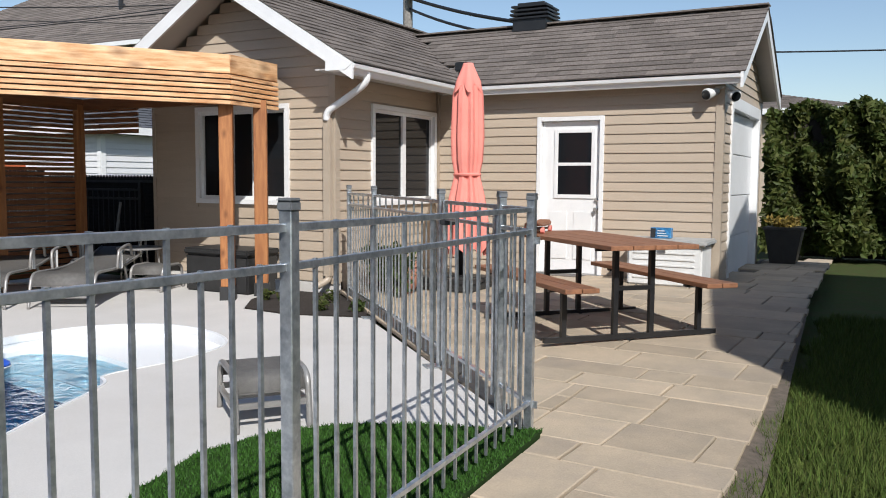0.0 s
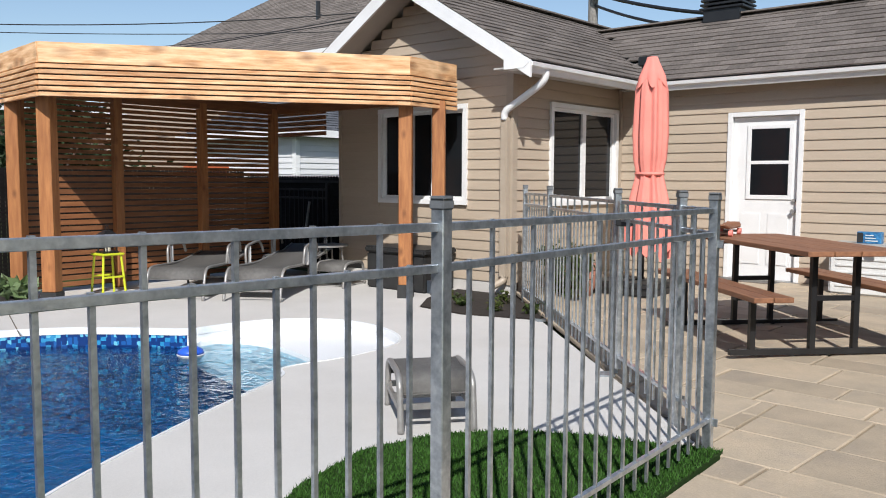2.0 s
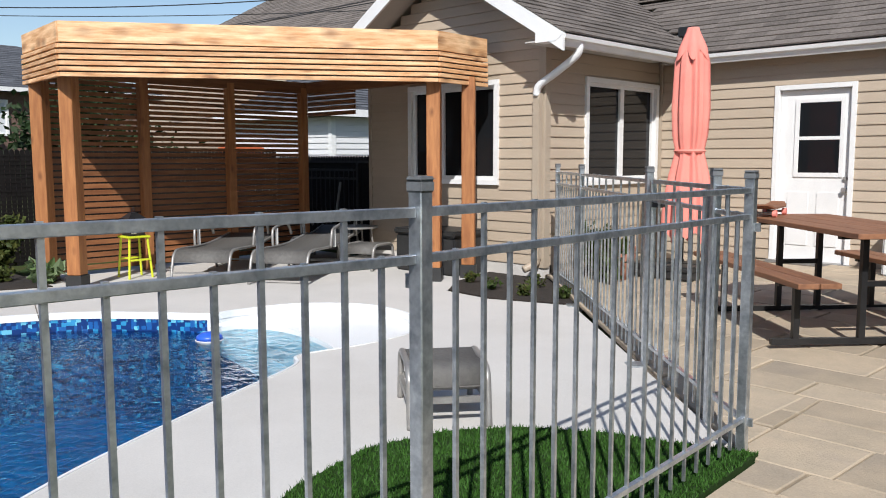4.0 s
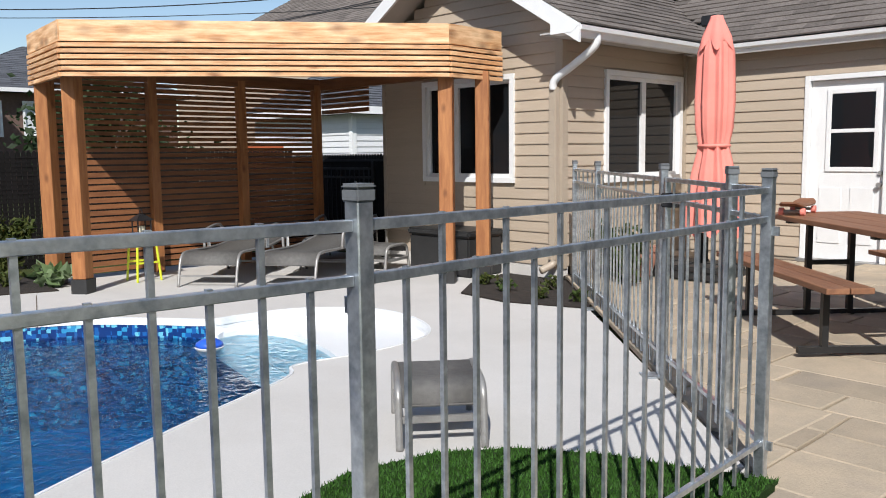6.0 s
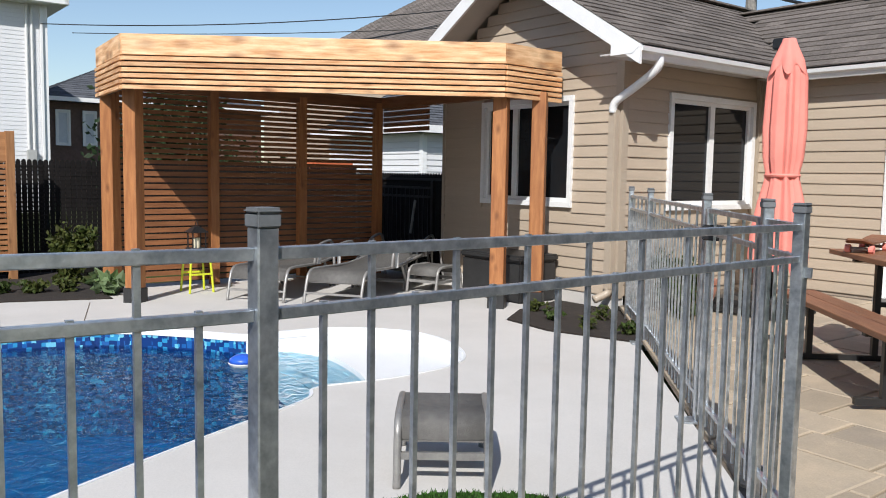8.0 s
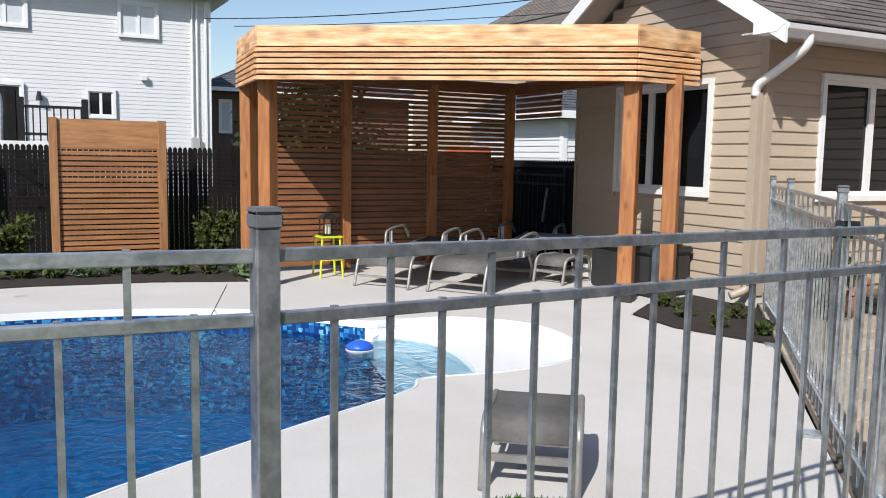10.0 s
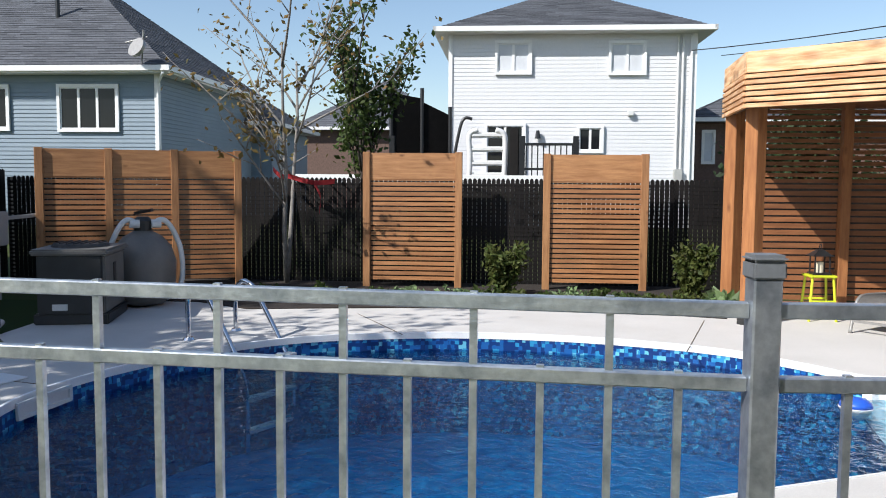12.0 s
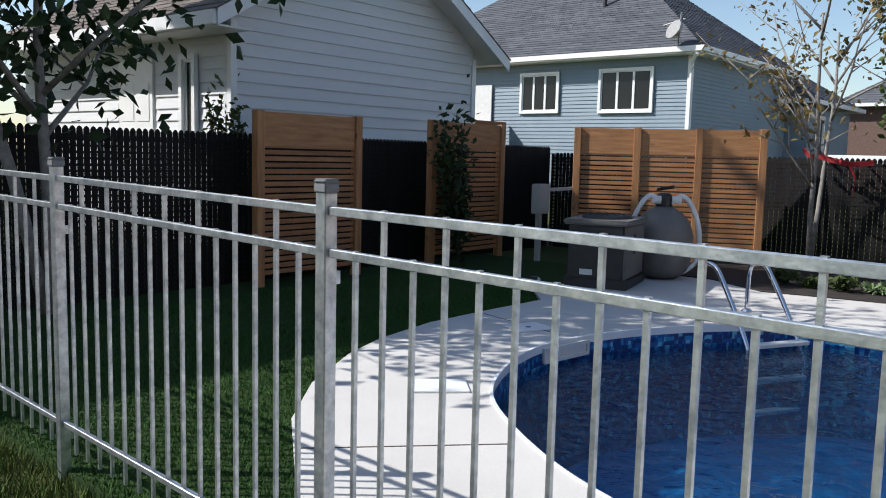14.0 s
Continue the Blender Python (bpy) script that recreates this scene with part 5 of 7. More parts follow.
pot = thing("planter", (3.82, 12.9, qz), "tall black square planter with trailing plants", "planter")
bm = bmesh.new()
lo = [bm.verts.new((3.82 + sx * 0.17, 12.9 + sy * 0.17, qz)) for sx, sy in ((-1, -1), (1, -1), (1, 1), (-1, 1))]
hi = [bm.verts.new((3.82 + sx * 0.25, 12.9 + sy * 0.25, qz + 0.5)) for sx, sy in ((-1, -1), (1, -1), (1, 1), (-1, 1))]
for i in range(4):
    bm.faces.new((lo[i], lo[(i + 1) % 4], hi[(i + 1) % 4], hi[i]))
bm.faces.new(lo)
bm.faces.new(hi)
bmesh.ops.recalc_face_normals(bm, faces=bm.faces[:])
part("body", bm, "black_plastic", pot)
part("rim", boxed(3.55, 12.63, qz + 0.48, 4.09, 13.17, qz + 0.52, 0.008), "black_plastic", pot)

# ---------- sling furniture ----------


def smooth_strip(bm, rows, thick):
    """A bent sheet through rows of (left, right) points."""
    top = [[bm.verts.new(p) for p in r] for r in rows]
    low = [[bm.verts.new(Vector(p) - Vector((0, 0, thick))) for p in r] for r in rows]
    for i in range(len(rows) - 1):
        bm.faces.new((top[i][0], top[i][1], top[i + 1][1], top[i + 1][0]))
        bm.faces.new((low[i][0], low[i + 1][0], low[i + 1][1], low[i][1]))
        for s in (0, 1):
            bm.faces.new((top[i][s], top[i + 1][s], low[i + 1][s], low[i][s]))
    bmesh.ops.recalc_face_normals(bm, faces=bm.faces[:])
    return bm


def footstool(at, turn):
    """A low sling footstool: two bent side frames, woven seat, stretchers."""
    m = pose(*at, 0, 0, turn)
    st = thing("footstool", at, "low grey sling footstool with woven seat on the deck", "footstool", turn=turn)
    W, L, H = 0.188, 0.245, 0.285
    for s in (-1, 1):
        pts = bent([(s * W, -L - 0.03, 0.0), (s * W, -L, 0.16), (s * W, -L + 0.02, 0.24), (s * W, -L + 0.09, H - 0.005), (s * W, 0.0, H), (s * W, L - 0.09, H - 0.005), (s * W, L - 0.02, 0.24), (s * W, L, 0.16), (s * W, L + 0.03, 0.0)], 5)
        part("side_frame", tube(bmesh.new(), [m @ p for p in pts], 0.017, 8), "frame_grey", st, smooth=True)
        plank("side_rail", m @ Vector((s * W, -L, 0.12)), m @ Vector((s * W, L, 0.12)), 0.02, 0.03, "frame_grey", st)
    for yy in (-L, L):
        plank("stretcher", m @ Vector((-W, yy, 0.13)), m @ Vector((W, yy, 0.13)), 0.02, 0.03, "frame_grey", st)
    plank("stretcher", m @ Vector((-W, 0.02, 0.12)), m @ Vector((W, 0.02, 0.12)), 0.02, 0.03, "frame_grey", st)
    prof = bent([(0, -L + 0.005, 0.19), (0, -L + 0.03, 0.255), (0, -L + 0.1, H), (0, 0, H - 0.006), (0, L - 0.1, H), (0, L - 0.03, 0.255), (0, L - 0.005, 0.19)], 5)
    part("seat", smooth_strip(bmesh.new(), [(m @ Vector((-W + 0.01, p.y, p.z + 0.006)), m @ Vector((W - 0.01, p.y, p.z + 0.006))) for p in prof], 0.008), "sling", st, "woven grey sling", smooth=True)
    return st


footstool((2.25, 3.47, 0.0), 52)


def lounger(at, turn):
    """A sling sun lounger with a curved foot end, arms and a reclined back; y runs to the head."""
    m = pose(*at, 0, 0, turn)
    lo = thing("sun_lounger", at, "grey sling sun lounger with curved metal frame under the pergola", "sun lounger", "sun loungers", turn=turn)
    W = 0.3
    for s in (-1, 1):
        pts = bent([(s * W, -0.06, 0.0), (s * W, 0.0, 0.2), (s * W, 0.06, 0.3), (s * W, 0.2, 0.33), (s * W, 0.7, 0.31), (s * W, 1.15, 0.31), (s * W, 1.8, 0.36)], 5)
        part("side_rail", tube(bmesh.new(), [m @ p for p in pts], 0.016, 8), "frame_grey", lo, smooth=True)
        part("rear_leg", tube(bmesh.new(), [m @ Vector(p) for p in ((s * W, 1.1, 0.31), (s * W, 1.32, 0.0))], 0.015, 8), "frame_grey", lo)
        arm = bent([(s * (W + 0.03), 0.72, 0.31), (s * (W + 0.04), 0.74, 0.46), (s * (W + 0.04), 0.82, 0.51), (s * (W + 0.04), 1.2, 0.53), (s * (W + 0.03), 1.32, 0.4)], 4)
        part("armrest", tube(bmesh.new(), [m @ p for p in arm], 0.016, 8), "frame_grey", lo, smooth=True)
        plank("arm_strut", m @ Vector((s * (W + 0.035), 0.85, 0.3)), m @ Vector((s * (W + 0.035), 0.85, 0.5)), 0.025, 0.025, "pvc_white", lo)
    plank("stretcher", m @ Vector((-W, -0.03, 0.11)), m @ Vector((W, -0.03, 0.11)), 0.02, 0.02, "frame_grey", lo)
    plank("stretcher", m @ Vector((-W, 1.25, 0.1)), m @ Vector((W, 1.25, 0.1)), 0.02, 0.02, "frame_grey", lo)
    prof = bent([(0, 0.005, 0.22), (0, 0.06, 0.305), (0, 0.2, 0.335), (0, 0.7, 0.3), (0, 1.15, 0.31), (0, 1.8, 0.365)], 6)
    part("sling", smooth_strip(bmesh.new(), [(m @ Vector((-W + 0.01, p.y, p.z)), m @ Vector((W - 0.01, p.y, p.z))) for p in prof], 0.008), "sling", lo, "taut grey sling", smooth=True)
    return lo


lounger((-2.57, 4.86, 0.0), 40)
lounger((-1.93, 5.37, 0.0), 35)
lounger((-2.72, 6.42, 0.0), 40)

ft = footstool((-2.25, 6.85, 0.0), 20)
tagged(ft, "low grey sling footstool beside the black box")

# glass side table behind the loungers
gt = thing("side_table", (-2.85, 7.15, 0), "small round metal patio table under the pergola", "table")
part("tabletop", tube(bmesh.new(), [(-2.85, 7.15, 0.42), (-2.85, 7.15, 0.44)], 0.28, 24), "frame_grey", gt)
for a in range(4):
    c, s = math.cos(a * 1.571 + 0.5), math.sin(a * 1.571 + 0.5)
    part("leg", tube(bmesh.new(), [(-2.85 + 0.2 * c, 7.15 + 0.2 * s, 0.42), (-2.85 + 0.26 * c, 7.15 + 0.26 * s, 0.0)], 0.012, 6), "frame_grey", gt)

blk = thing("storage_chest", (-1.7, 7.2, 0), "black covered storage chest against the gable wall", "storage box")
part("body", boxed(-1.93, 6.98, 0.0, -1.0, 7.5, 0.42, 0.02), "black_plastic", blk)
part("lid", boxed(-1.95, 6.96, 0.42, -0.98, 7.52, 0.49, 0.02), "black_plastic", blk)

# yellow stool and lantern
ys = thing("side_stool", (-3.5, 4.6, 0), "bright yellow metal side table on the deck", "stool")
part("tabletop", boxed(-3.63, 4.47, 0.43, -3.37, 4.73, 0.455, 0.008), "yellow_paint", ys)
for sx, sy in ((-1, -1), (1, -1), (1, 1), (-1, 1)):
    part("leg", tube(bmesh.new(), [(-3.5 + 0.1 * sx, 4.6 + 0.1 * sy, 0.43), (-3.5 + 0.13 * sx, 4.6 + 0.13 * sy, 0.0)], 0.013, 8), "yellow_paint", ys)
for sx in (-1, 1):
    plank("brace", (-3.5 + 0.13 * sx, 4.48, 0.2), (-3.5 + 0.13 * sx, 4.72, 0.2), 0.012, 0.02, "yellow_paint", ys)
ln = thing("lantern", (-3.5, 4.6, 0.455), "black metal candle lantern on the yellow table", "lantern")
part("base", boxed(-3.59, 4.51, 0.456, -3.41, 4.69, 0.475, 0.004), "black_steel", ln)
for sx, sy in ((-1, -1), (1, -1), (1, 1), (-1, 1)):
    plank("corner_bar", (-3.5 + 0.07 * sx, 4.6 + 0.07 * sy, 0.475), (-3.5 + 0.07 * sx, 4.6 + 0.07 * sy, 0.64), 0.012, 0.012, "black_steel", ln)
bm = bmesh.new()
lo4 = [bm.verts.new((-3.5 + sx * 0.1, 4.6 + sy * 0.1, 0.64)) for sx, sy in ((-1, -1), (1, -1), (1, 1), (-1, 1))]
hi4 = [bm.verts.new((-3.5 + sx * 0.03, 4.6 + sy * 0.03, 0.7)) for sx, sy in ((-1, -1), (1, -1), (1, 1), (-1, 1))]
for i in range(4):
    bm.faces.new((lo4[i], lo4[(i + 1) % 4], hi4[(i + 1) % 4], hi4[i]))
bm.faces.new(lo4[::-1])
bm.faces.new(hi4)
part("roof", bm, "black_steel", ln)
part("ring", tube(bmesh.new(), [(-3.5 + 0.03 * math.cos(a), 4.6, 0.725 + 0.03 * math.sin(a)) for a in (0.52 * k for k in range(13))], 0.005, 6), "black_steel", ln)
part("candle", tube(bmesh.new(), [(-3.5, 4.6, 0.475), (-3.5, 4.6, 0.58)], 0.035, 12), "candle", ln, "cream pillar candle")

# ---------- pool fittings ----------
ladder = thing("pool_ladder", (-1.85, -0.95, 0), "bent stainless steel pool ladder at the coping", "pool ladder")
inw = Vector((0.52, 0.86, 0)).normalized()
for bx, by in ((-1.74, -1.15), (-2.21, -0.9)):
    b0 = Vector((bx, by, 0))
    pts = bent([b0, b0 + UP * 0.34, b0 + inw * 0.06 + UP * 0.44, b0 + inw * 0.16 + UP * 0.45, b0 + inw * 0.28 + UP * 0.36, b0 + inw * 0.62 - UP * 0.1, b0 + inw * 0.72 - UP * 0.35, b0 + inw * 0.72 - UP * 0.95], 6)
    part("rail", tube(bmesh.new(), pts, 0.021, 10), "chrome", ladder, "polished bent tube", smooth=True)
    part("flange", tube(bmesh.new(), [b0 + UP * 0.002, b0 + UP * 0.025], [0.05, 0.035], 14), "chrome", ladder)
for z in (-0.115, -0.4, -0.66):
    p = Vector((-1.74, -1.15, z)) + inw * 0.72
    q = Vector((-2.21, -0.9, z)) + inw * 0.72
    plank("tread", p, q, 0.09, 0.03, "pvc_white", ladder, bevel=0.004)
skim = thing("pool_skimmer", (0.0, -1.4, -0.1), "white rectangular skimmer opening in the pool wall", "skimmer")
for z0, z1 in ((-0.13, -0.105), (-0.045, -0.02)):
    plank("frame", (-0.25, -1.365, (z0 + z1) / 2), (0.25, -1.43, (z0 + z1) / 2), 0.02, z1 - z0, "pvc_white", skim)
for x in (-0.24, 0.24):
    plank("frame", (x, -1.397 - 0.13 * x, -0.12), (x, -1.397 - 0.13 * x, -0.03), 0.02, 0.03, "pvc_white", skim, up=(1, 0, 0))
plank("throat", (-0.23, -1.371, -0.075), (0.23, -1.431, -0.075), 0.006, 0.07, "pvc_white", skim)
lid = thing("skimmer_lid", (-0.19, -1.86, 0.0), "square white skimmer lid set in the deck", "lid")
part("cover", block(bmesh.new(), -0.16, -0.13, 0.002, 0.16, 0.13, 0.012, 0.004, pose(-0.19, -1.86, 0, 0, 0, -20)), "pool_shell", lid)
part("finger_hole", tube(bmesh.new(), [(-0.17, -1.85, 0.008), (-0.17, -1.85, 0.014)], 0.022, 12), "black_plastic", lid)
lid = thing("access_cover", (1.55, -1.29, 0.0), "square pale access lid set in the deck", "lid")
part("cover", block(bmesh.new(), -0.16, -0.13, 0.002, 0.16, 0.13, 0.012, 0.004, pose(1.55, -1.29, 0, 0, 0, -45)), "pool_shell", lid)
fl = thing("chlorine_float", (-0.66, 3.84, -0.155), "blue and white floating chlorine dispenser on the pool water", "pool float")
part("body", tube(bmesh.new(), bent([(-0.66, 3.84, -0.205), (-0.66, 3.84, -0.145), (-0.66, 3.84, -0.125)], 3), [0.06, 0.075, 0.09, 0.105, 0.11, 0.1, 0.095], 18), "pvc_white", fl, "white float ring")
part("cap", tube(bmesh.new(), [(-0.66, 3.84, -0.13), (-0.66, 3.84, -0.105), (-0.66, 3.84, -0.08), (-0.66, 3.84, -0.07)], [0.105, 0.1, 0.06, 0.01], 18), "blue_plastic", fl, "blue cap", smooth=True)

hp = thing("heat_pump", (-2.18, -2.35, 0), "black and grey pool heat pump unit on the deck", "heat pump")
part("base", boxed(-2.52, -2.66, 0.0, -1.86, -2.06, 0.09, 0.01), "black_plastic", hp)
part("side_panel", boxed(-1.88, -2.62, 0.09, -1.84, -2.1, 0.56, 0.01), "black_plastic", hp)
part("front_panel", boxed(-2.5, -2.12, 0.09, -1.86, -2.08, 0.56, 0.012), "unit_grey", hp, "grey moulded panel")
part("body", boxed(-2.5, -2.62, 0.09, -1.9, -2.13, 0.56, 0.01), "black_plastic", hp)
part("top", boxed(-2.54, -2.67, 0.56, -1.82, -2.05, 0.61, 0.015), "unit_grey", hp, "grey top cover")
part("fan_ring", tube(bmesh.new(), [(-2.18, -2.36, 0.612), (-2.18, -2.36, 0.64)], [0.24, 0.22], 28), "black_plastic", hp)
for k in range(7):
    w = math.sqrt(max(0.01, 0.21 ** 2 - (0.06 * (k - 3)) ** 2))
    plank("grille_bar", (-2.18 - w, -2.36 + 0.06 * (k - 3), 0.645), (-2.18 + w, -2.36 + 0.06 * (k - 3), 0.645), 0.01, 0.008, "black_steel", hp)
part("handle_slot", boxed(-2.2, -2.085, 0.3, -2.12, -2.074, 0.48, 0.004), "black_plastic", hp)
part("name_plate", boxed(-1.84, -2.5, 0.12, -1.834, -2.38, 0.17), "pvc_white", hp, "white plate")
hp.matrix_basis = Matrix.Translation((-2.4, -2.2, 0)) @ Matrix.Rotation(math.radians(14), 4, "Z") @ Matrix.Diagonal((1.25, 1.1, 1.15, 1)) @ Matrix.Translation((1.86, 2.08, 0)) @ hp.matrix_basis
ftank = thing("pool_filter", (-2.95, -2.25, 0), "grey sand filter tank with white hoses", "pool filter")
part("tank", tube(bmesh.new(), [(-2.95, -2.25, z) for z in (0.02, 0.1, 0.25, 0.45, 0.6, 0.7, 0.76)], [0.2, 0.29, 0.33, 0.34, 0.29, 0.2, 0.09], 28), "unit_grey", ftank, "round grey tank", smooth=True)
part("valve", tube(bmesh.new(), [(-2.95, -2.25, 0.75), (-2.95, -2.25, 0.86), (-2.95, -2.25, 0.9)], [0.09, 0.1, 0.06], 14), "black_plastic", ftank, "black multiport valve")
plank("valve_handle", (-2.98, -2.35, 0.93), (-2.9, -2.12, 0.97), 0.03, 0.03, "black_plastic", ftank)
for s, h in ((1, (0.02, 0.1)), (-1, (0.1, 0.3))):
    d = Vector((-0.55, 0.83, 0)) * s
    p0 = Vector((-2.9, -2.2, 0.83))
    pts = bent([p0 + d * 0.08, p0 + d * 0.18 + UP * 0.04, p0 + d * 0.28 - UP * 0.06, p0 + d * 0.37 - UP * 0.3, p0 + d * 0.36 - UP * 0.62, p0 + d * 0.2 - UP * 0.76], 5)
    part("hose", tube(bmesh.new(), pts, 0.028, 10), "pvc_white", ftank, "white flexible hose", smooth=True)
    part("coupling", tube(bmesh.new(), [p0 + d * 0.06, p0 + d * 0.16], 0.042, 12), "pvc_white", ftank)
ftank.matrix_basis = pose(-3.6, -2.38, 0) @ Matrix.Diagonal((1, 1, 1.06, 1))
vp = thing("pvc_valve", (-1.82, -2.9, 0), "white pipe valve lying by the heat pump", "valve")
part("pipe", tube(bmesh.new(), [(-2.05, -3.0, 0.06), (-1.6, -2.8, 0.06)], 0.028, 10), "pvc_white", vp)
part("tap", tube(bmesh.new(), [(-1.82, -2.9, 0.06), (-1.82, -2.9, 0.13)], 0.035, 10), "black_plastic", vp)
eb = thing("electric_box", (-3.85, -4.2, 0), "grey electrical disconnect box on a post", "electrical box")
part("box", boxed(-3.98, -4.24, 0.6, -3.72, -4.12, 0.98, 0.012), "grey_plastic", eb)
plank("post", (-3.85, -4.2, -0.05), (-3.85, -4.2, 0.6), 0.06, 0.06, "grey_plastic", eb, up=(0, 1, 0))
plank("conduit", (-4.0, -4.2, 0.9), (-4.6, -4.1, 0.92), 0.04, 0.04, "grey_plastic", eb)

cp = thing("clay_pot", (0.62, 7.62, patio_z(0.6, 7.6)), "terracotta clay pot beside the umbrella base", "pot")
part("bowl", tube(bmesh.new(), [(0.62, 7.62, patio_z(0.6, 7.6) + z) for z in (0.0, 0.1, 0.24, 0.3)], [0.1, 0.15, 0.19, 0.17], 20), "terracotta", cp, smooth=True)
part("rim", tube(bmesh.new(), [(0.62, 7.62, patio_z(0.6, 7.6) + z) for z in (0.29, 0.33)], [0.195, 0.195], 20), "terracotta", cp)

# ---------- black slatted boundary fence ----------


def slat_fence(name, a, b, top, label):
    """Chain link filled with black vertical slats with pointed tops; light shows through the narrow gaps."""
    a, b = Vector((*a, 0)), Vector((*b, 0))
    d = (b - a).normalized()
    f = thing(name, ((a + b) / 2)[:], label, "fence", "black boundary fences")
    key = ("fence_slat", top)
    if key not in BOXES:
        bm = bmesh.new()
        w, t = 0.0275, 0.004
        prof = [(-w, -0.06), (w, -0.06), (w, top - 0.03), (w * 0.55, top - 0.008), (0, top), (-w * 0.55, top - 0.008), (-w, top - 0.03)]
        fr = [bm.verts.new((x, -t, z)) for x, z in prof]
        bk = [bm.verts.new((x, t, z)) for x, z in prof]
        n = len(prof)
        for i in range(n):
            bm.faces.new((fr[i], fr[(i + 1) % n], bk[(i + 1) % n], bk[i]))
        bm.faces.new(fr)
        bm.faces.new(bk[::-1])
        bmesh.ops.recalc_face_normals(bm, faces=bm.faces[:])
        BOXES[key] = to_mesh("slat", bm, "black_slat")
    count = int((b - a).length / 0.062)
    for k in range(count):
        p = a + d * (0.062 * (k + 0.5))
        ob = new("slat", BOXES[key])
        ob.matrix_basis = Matrix.Translation(p) @ Matrix.Rotation(math.atan2(d.y, d.x), 4, "Z")
        attach(ob, f)
    verts, faces = [], []
    n = Vector((-d.y, d.x, 0))
    z = 0.0
    while z < top - 0.06:
        for s in (-0.007, 0.007):
            k = len(verts)
            for p in (a, b):
                verts += [p + n * (s + o) + Vector((0, 0, z + h)) for o, h in ((-0.0015, -0.011), (0.0015, -0.011), (0.0015, 0.011), (-0.0015, 0.011))]
            faces += [(k, k + 1, k + 5, k + 4), (k + 1, k + 2, k + 6, k + 5), (k + 2, k + 3, k + 7, k + 6), (k + 3, k, k + 4, k + 7)]
        z += 0.055
    raw("chain_link", verts, faces, "black_slat", f)["kind"] = "stuff"
    posts = int((b - a).length / 2.2)
    for k in range(posts + 1):
        p = a.lerp(b, k / max(1, posts)) - n * 0.03
        plank("post", p - UP * 0.05, p + UP * (top - 0.02), 0.05, 0.05, "black_steel", f, up=d)
    plank("top_rail", a - n * 0.02 + UP * (top - 0.09), b - n * 0.02 + UP * (top - 0.09), 0.035, 0.035, "black_steel", f)
    return f


slat_fence("slat_fence", (-5.95, 8.1), (-5.95, -5.35), 1.4, "black chain-link fence with privacy slats behind the screens")
slat_fence("slat_fence", (-5.9, -5.38), (4.6, -5.38), 1.49, "black chain-link fence with privacy slats along the side")
slat_fence("slat_fence", (-5.9, 8.15), (-3.06, 8.15), 1.32, "black chain-link fence with privacy slats beside the house")
bgate = thing("black_gate", (-4.2, 7.85, 0), "black metal picket gate beside the tan wall", "gate")
for x in (-4.86, -3.62):
    plank("stile", (x, 7.85, 0.0), (x, 7.85, 1.22), 0.05, 0.05, "black_steel", bgate, up=(0, 1, 0))
for z in (1.12, 1.0, 0.15):
    plank("rail", (-4.84, 7.85, z), (-3.64, 7.85, z), 0.03, 0.03, "black_steel", bgate)
for k in range(11):
    plank("picket", (-4.76 + 0.104 * k, 7.85, 0.06), (-4.76 + 0.104 * k, 7.85, 1.12), 0.016, 0.016, "black_steel", bgate, up=(0, 1, 0))
plank("gate_cane", (-4.05, 7.8, 0.5), (-3.95, 7.8, 0.95), 0.02, 0.03, "frame_grey", bgate)

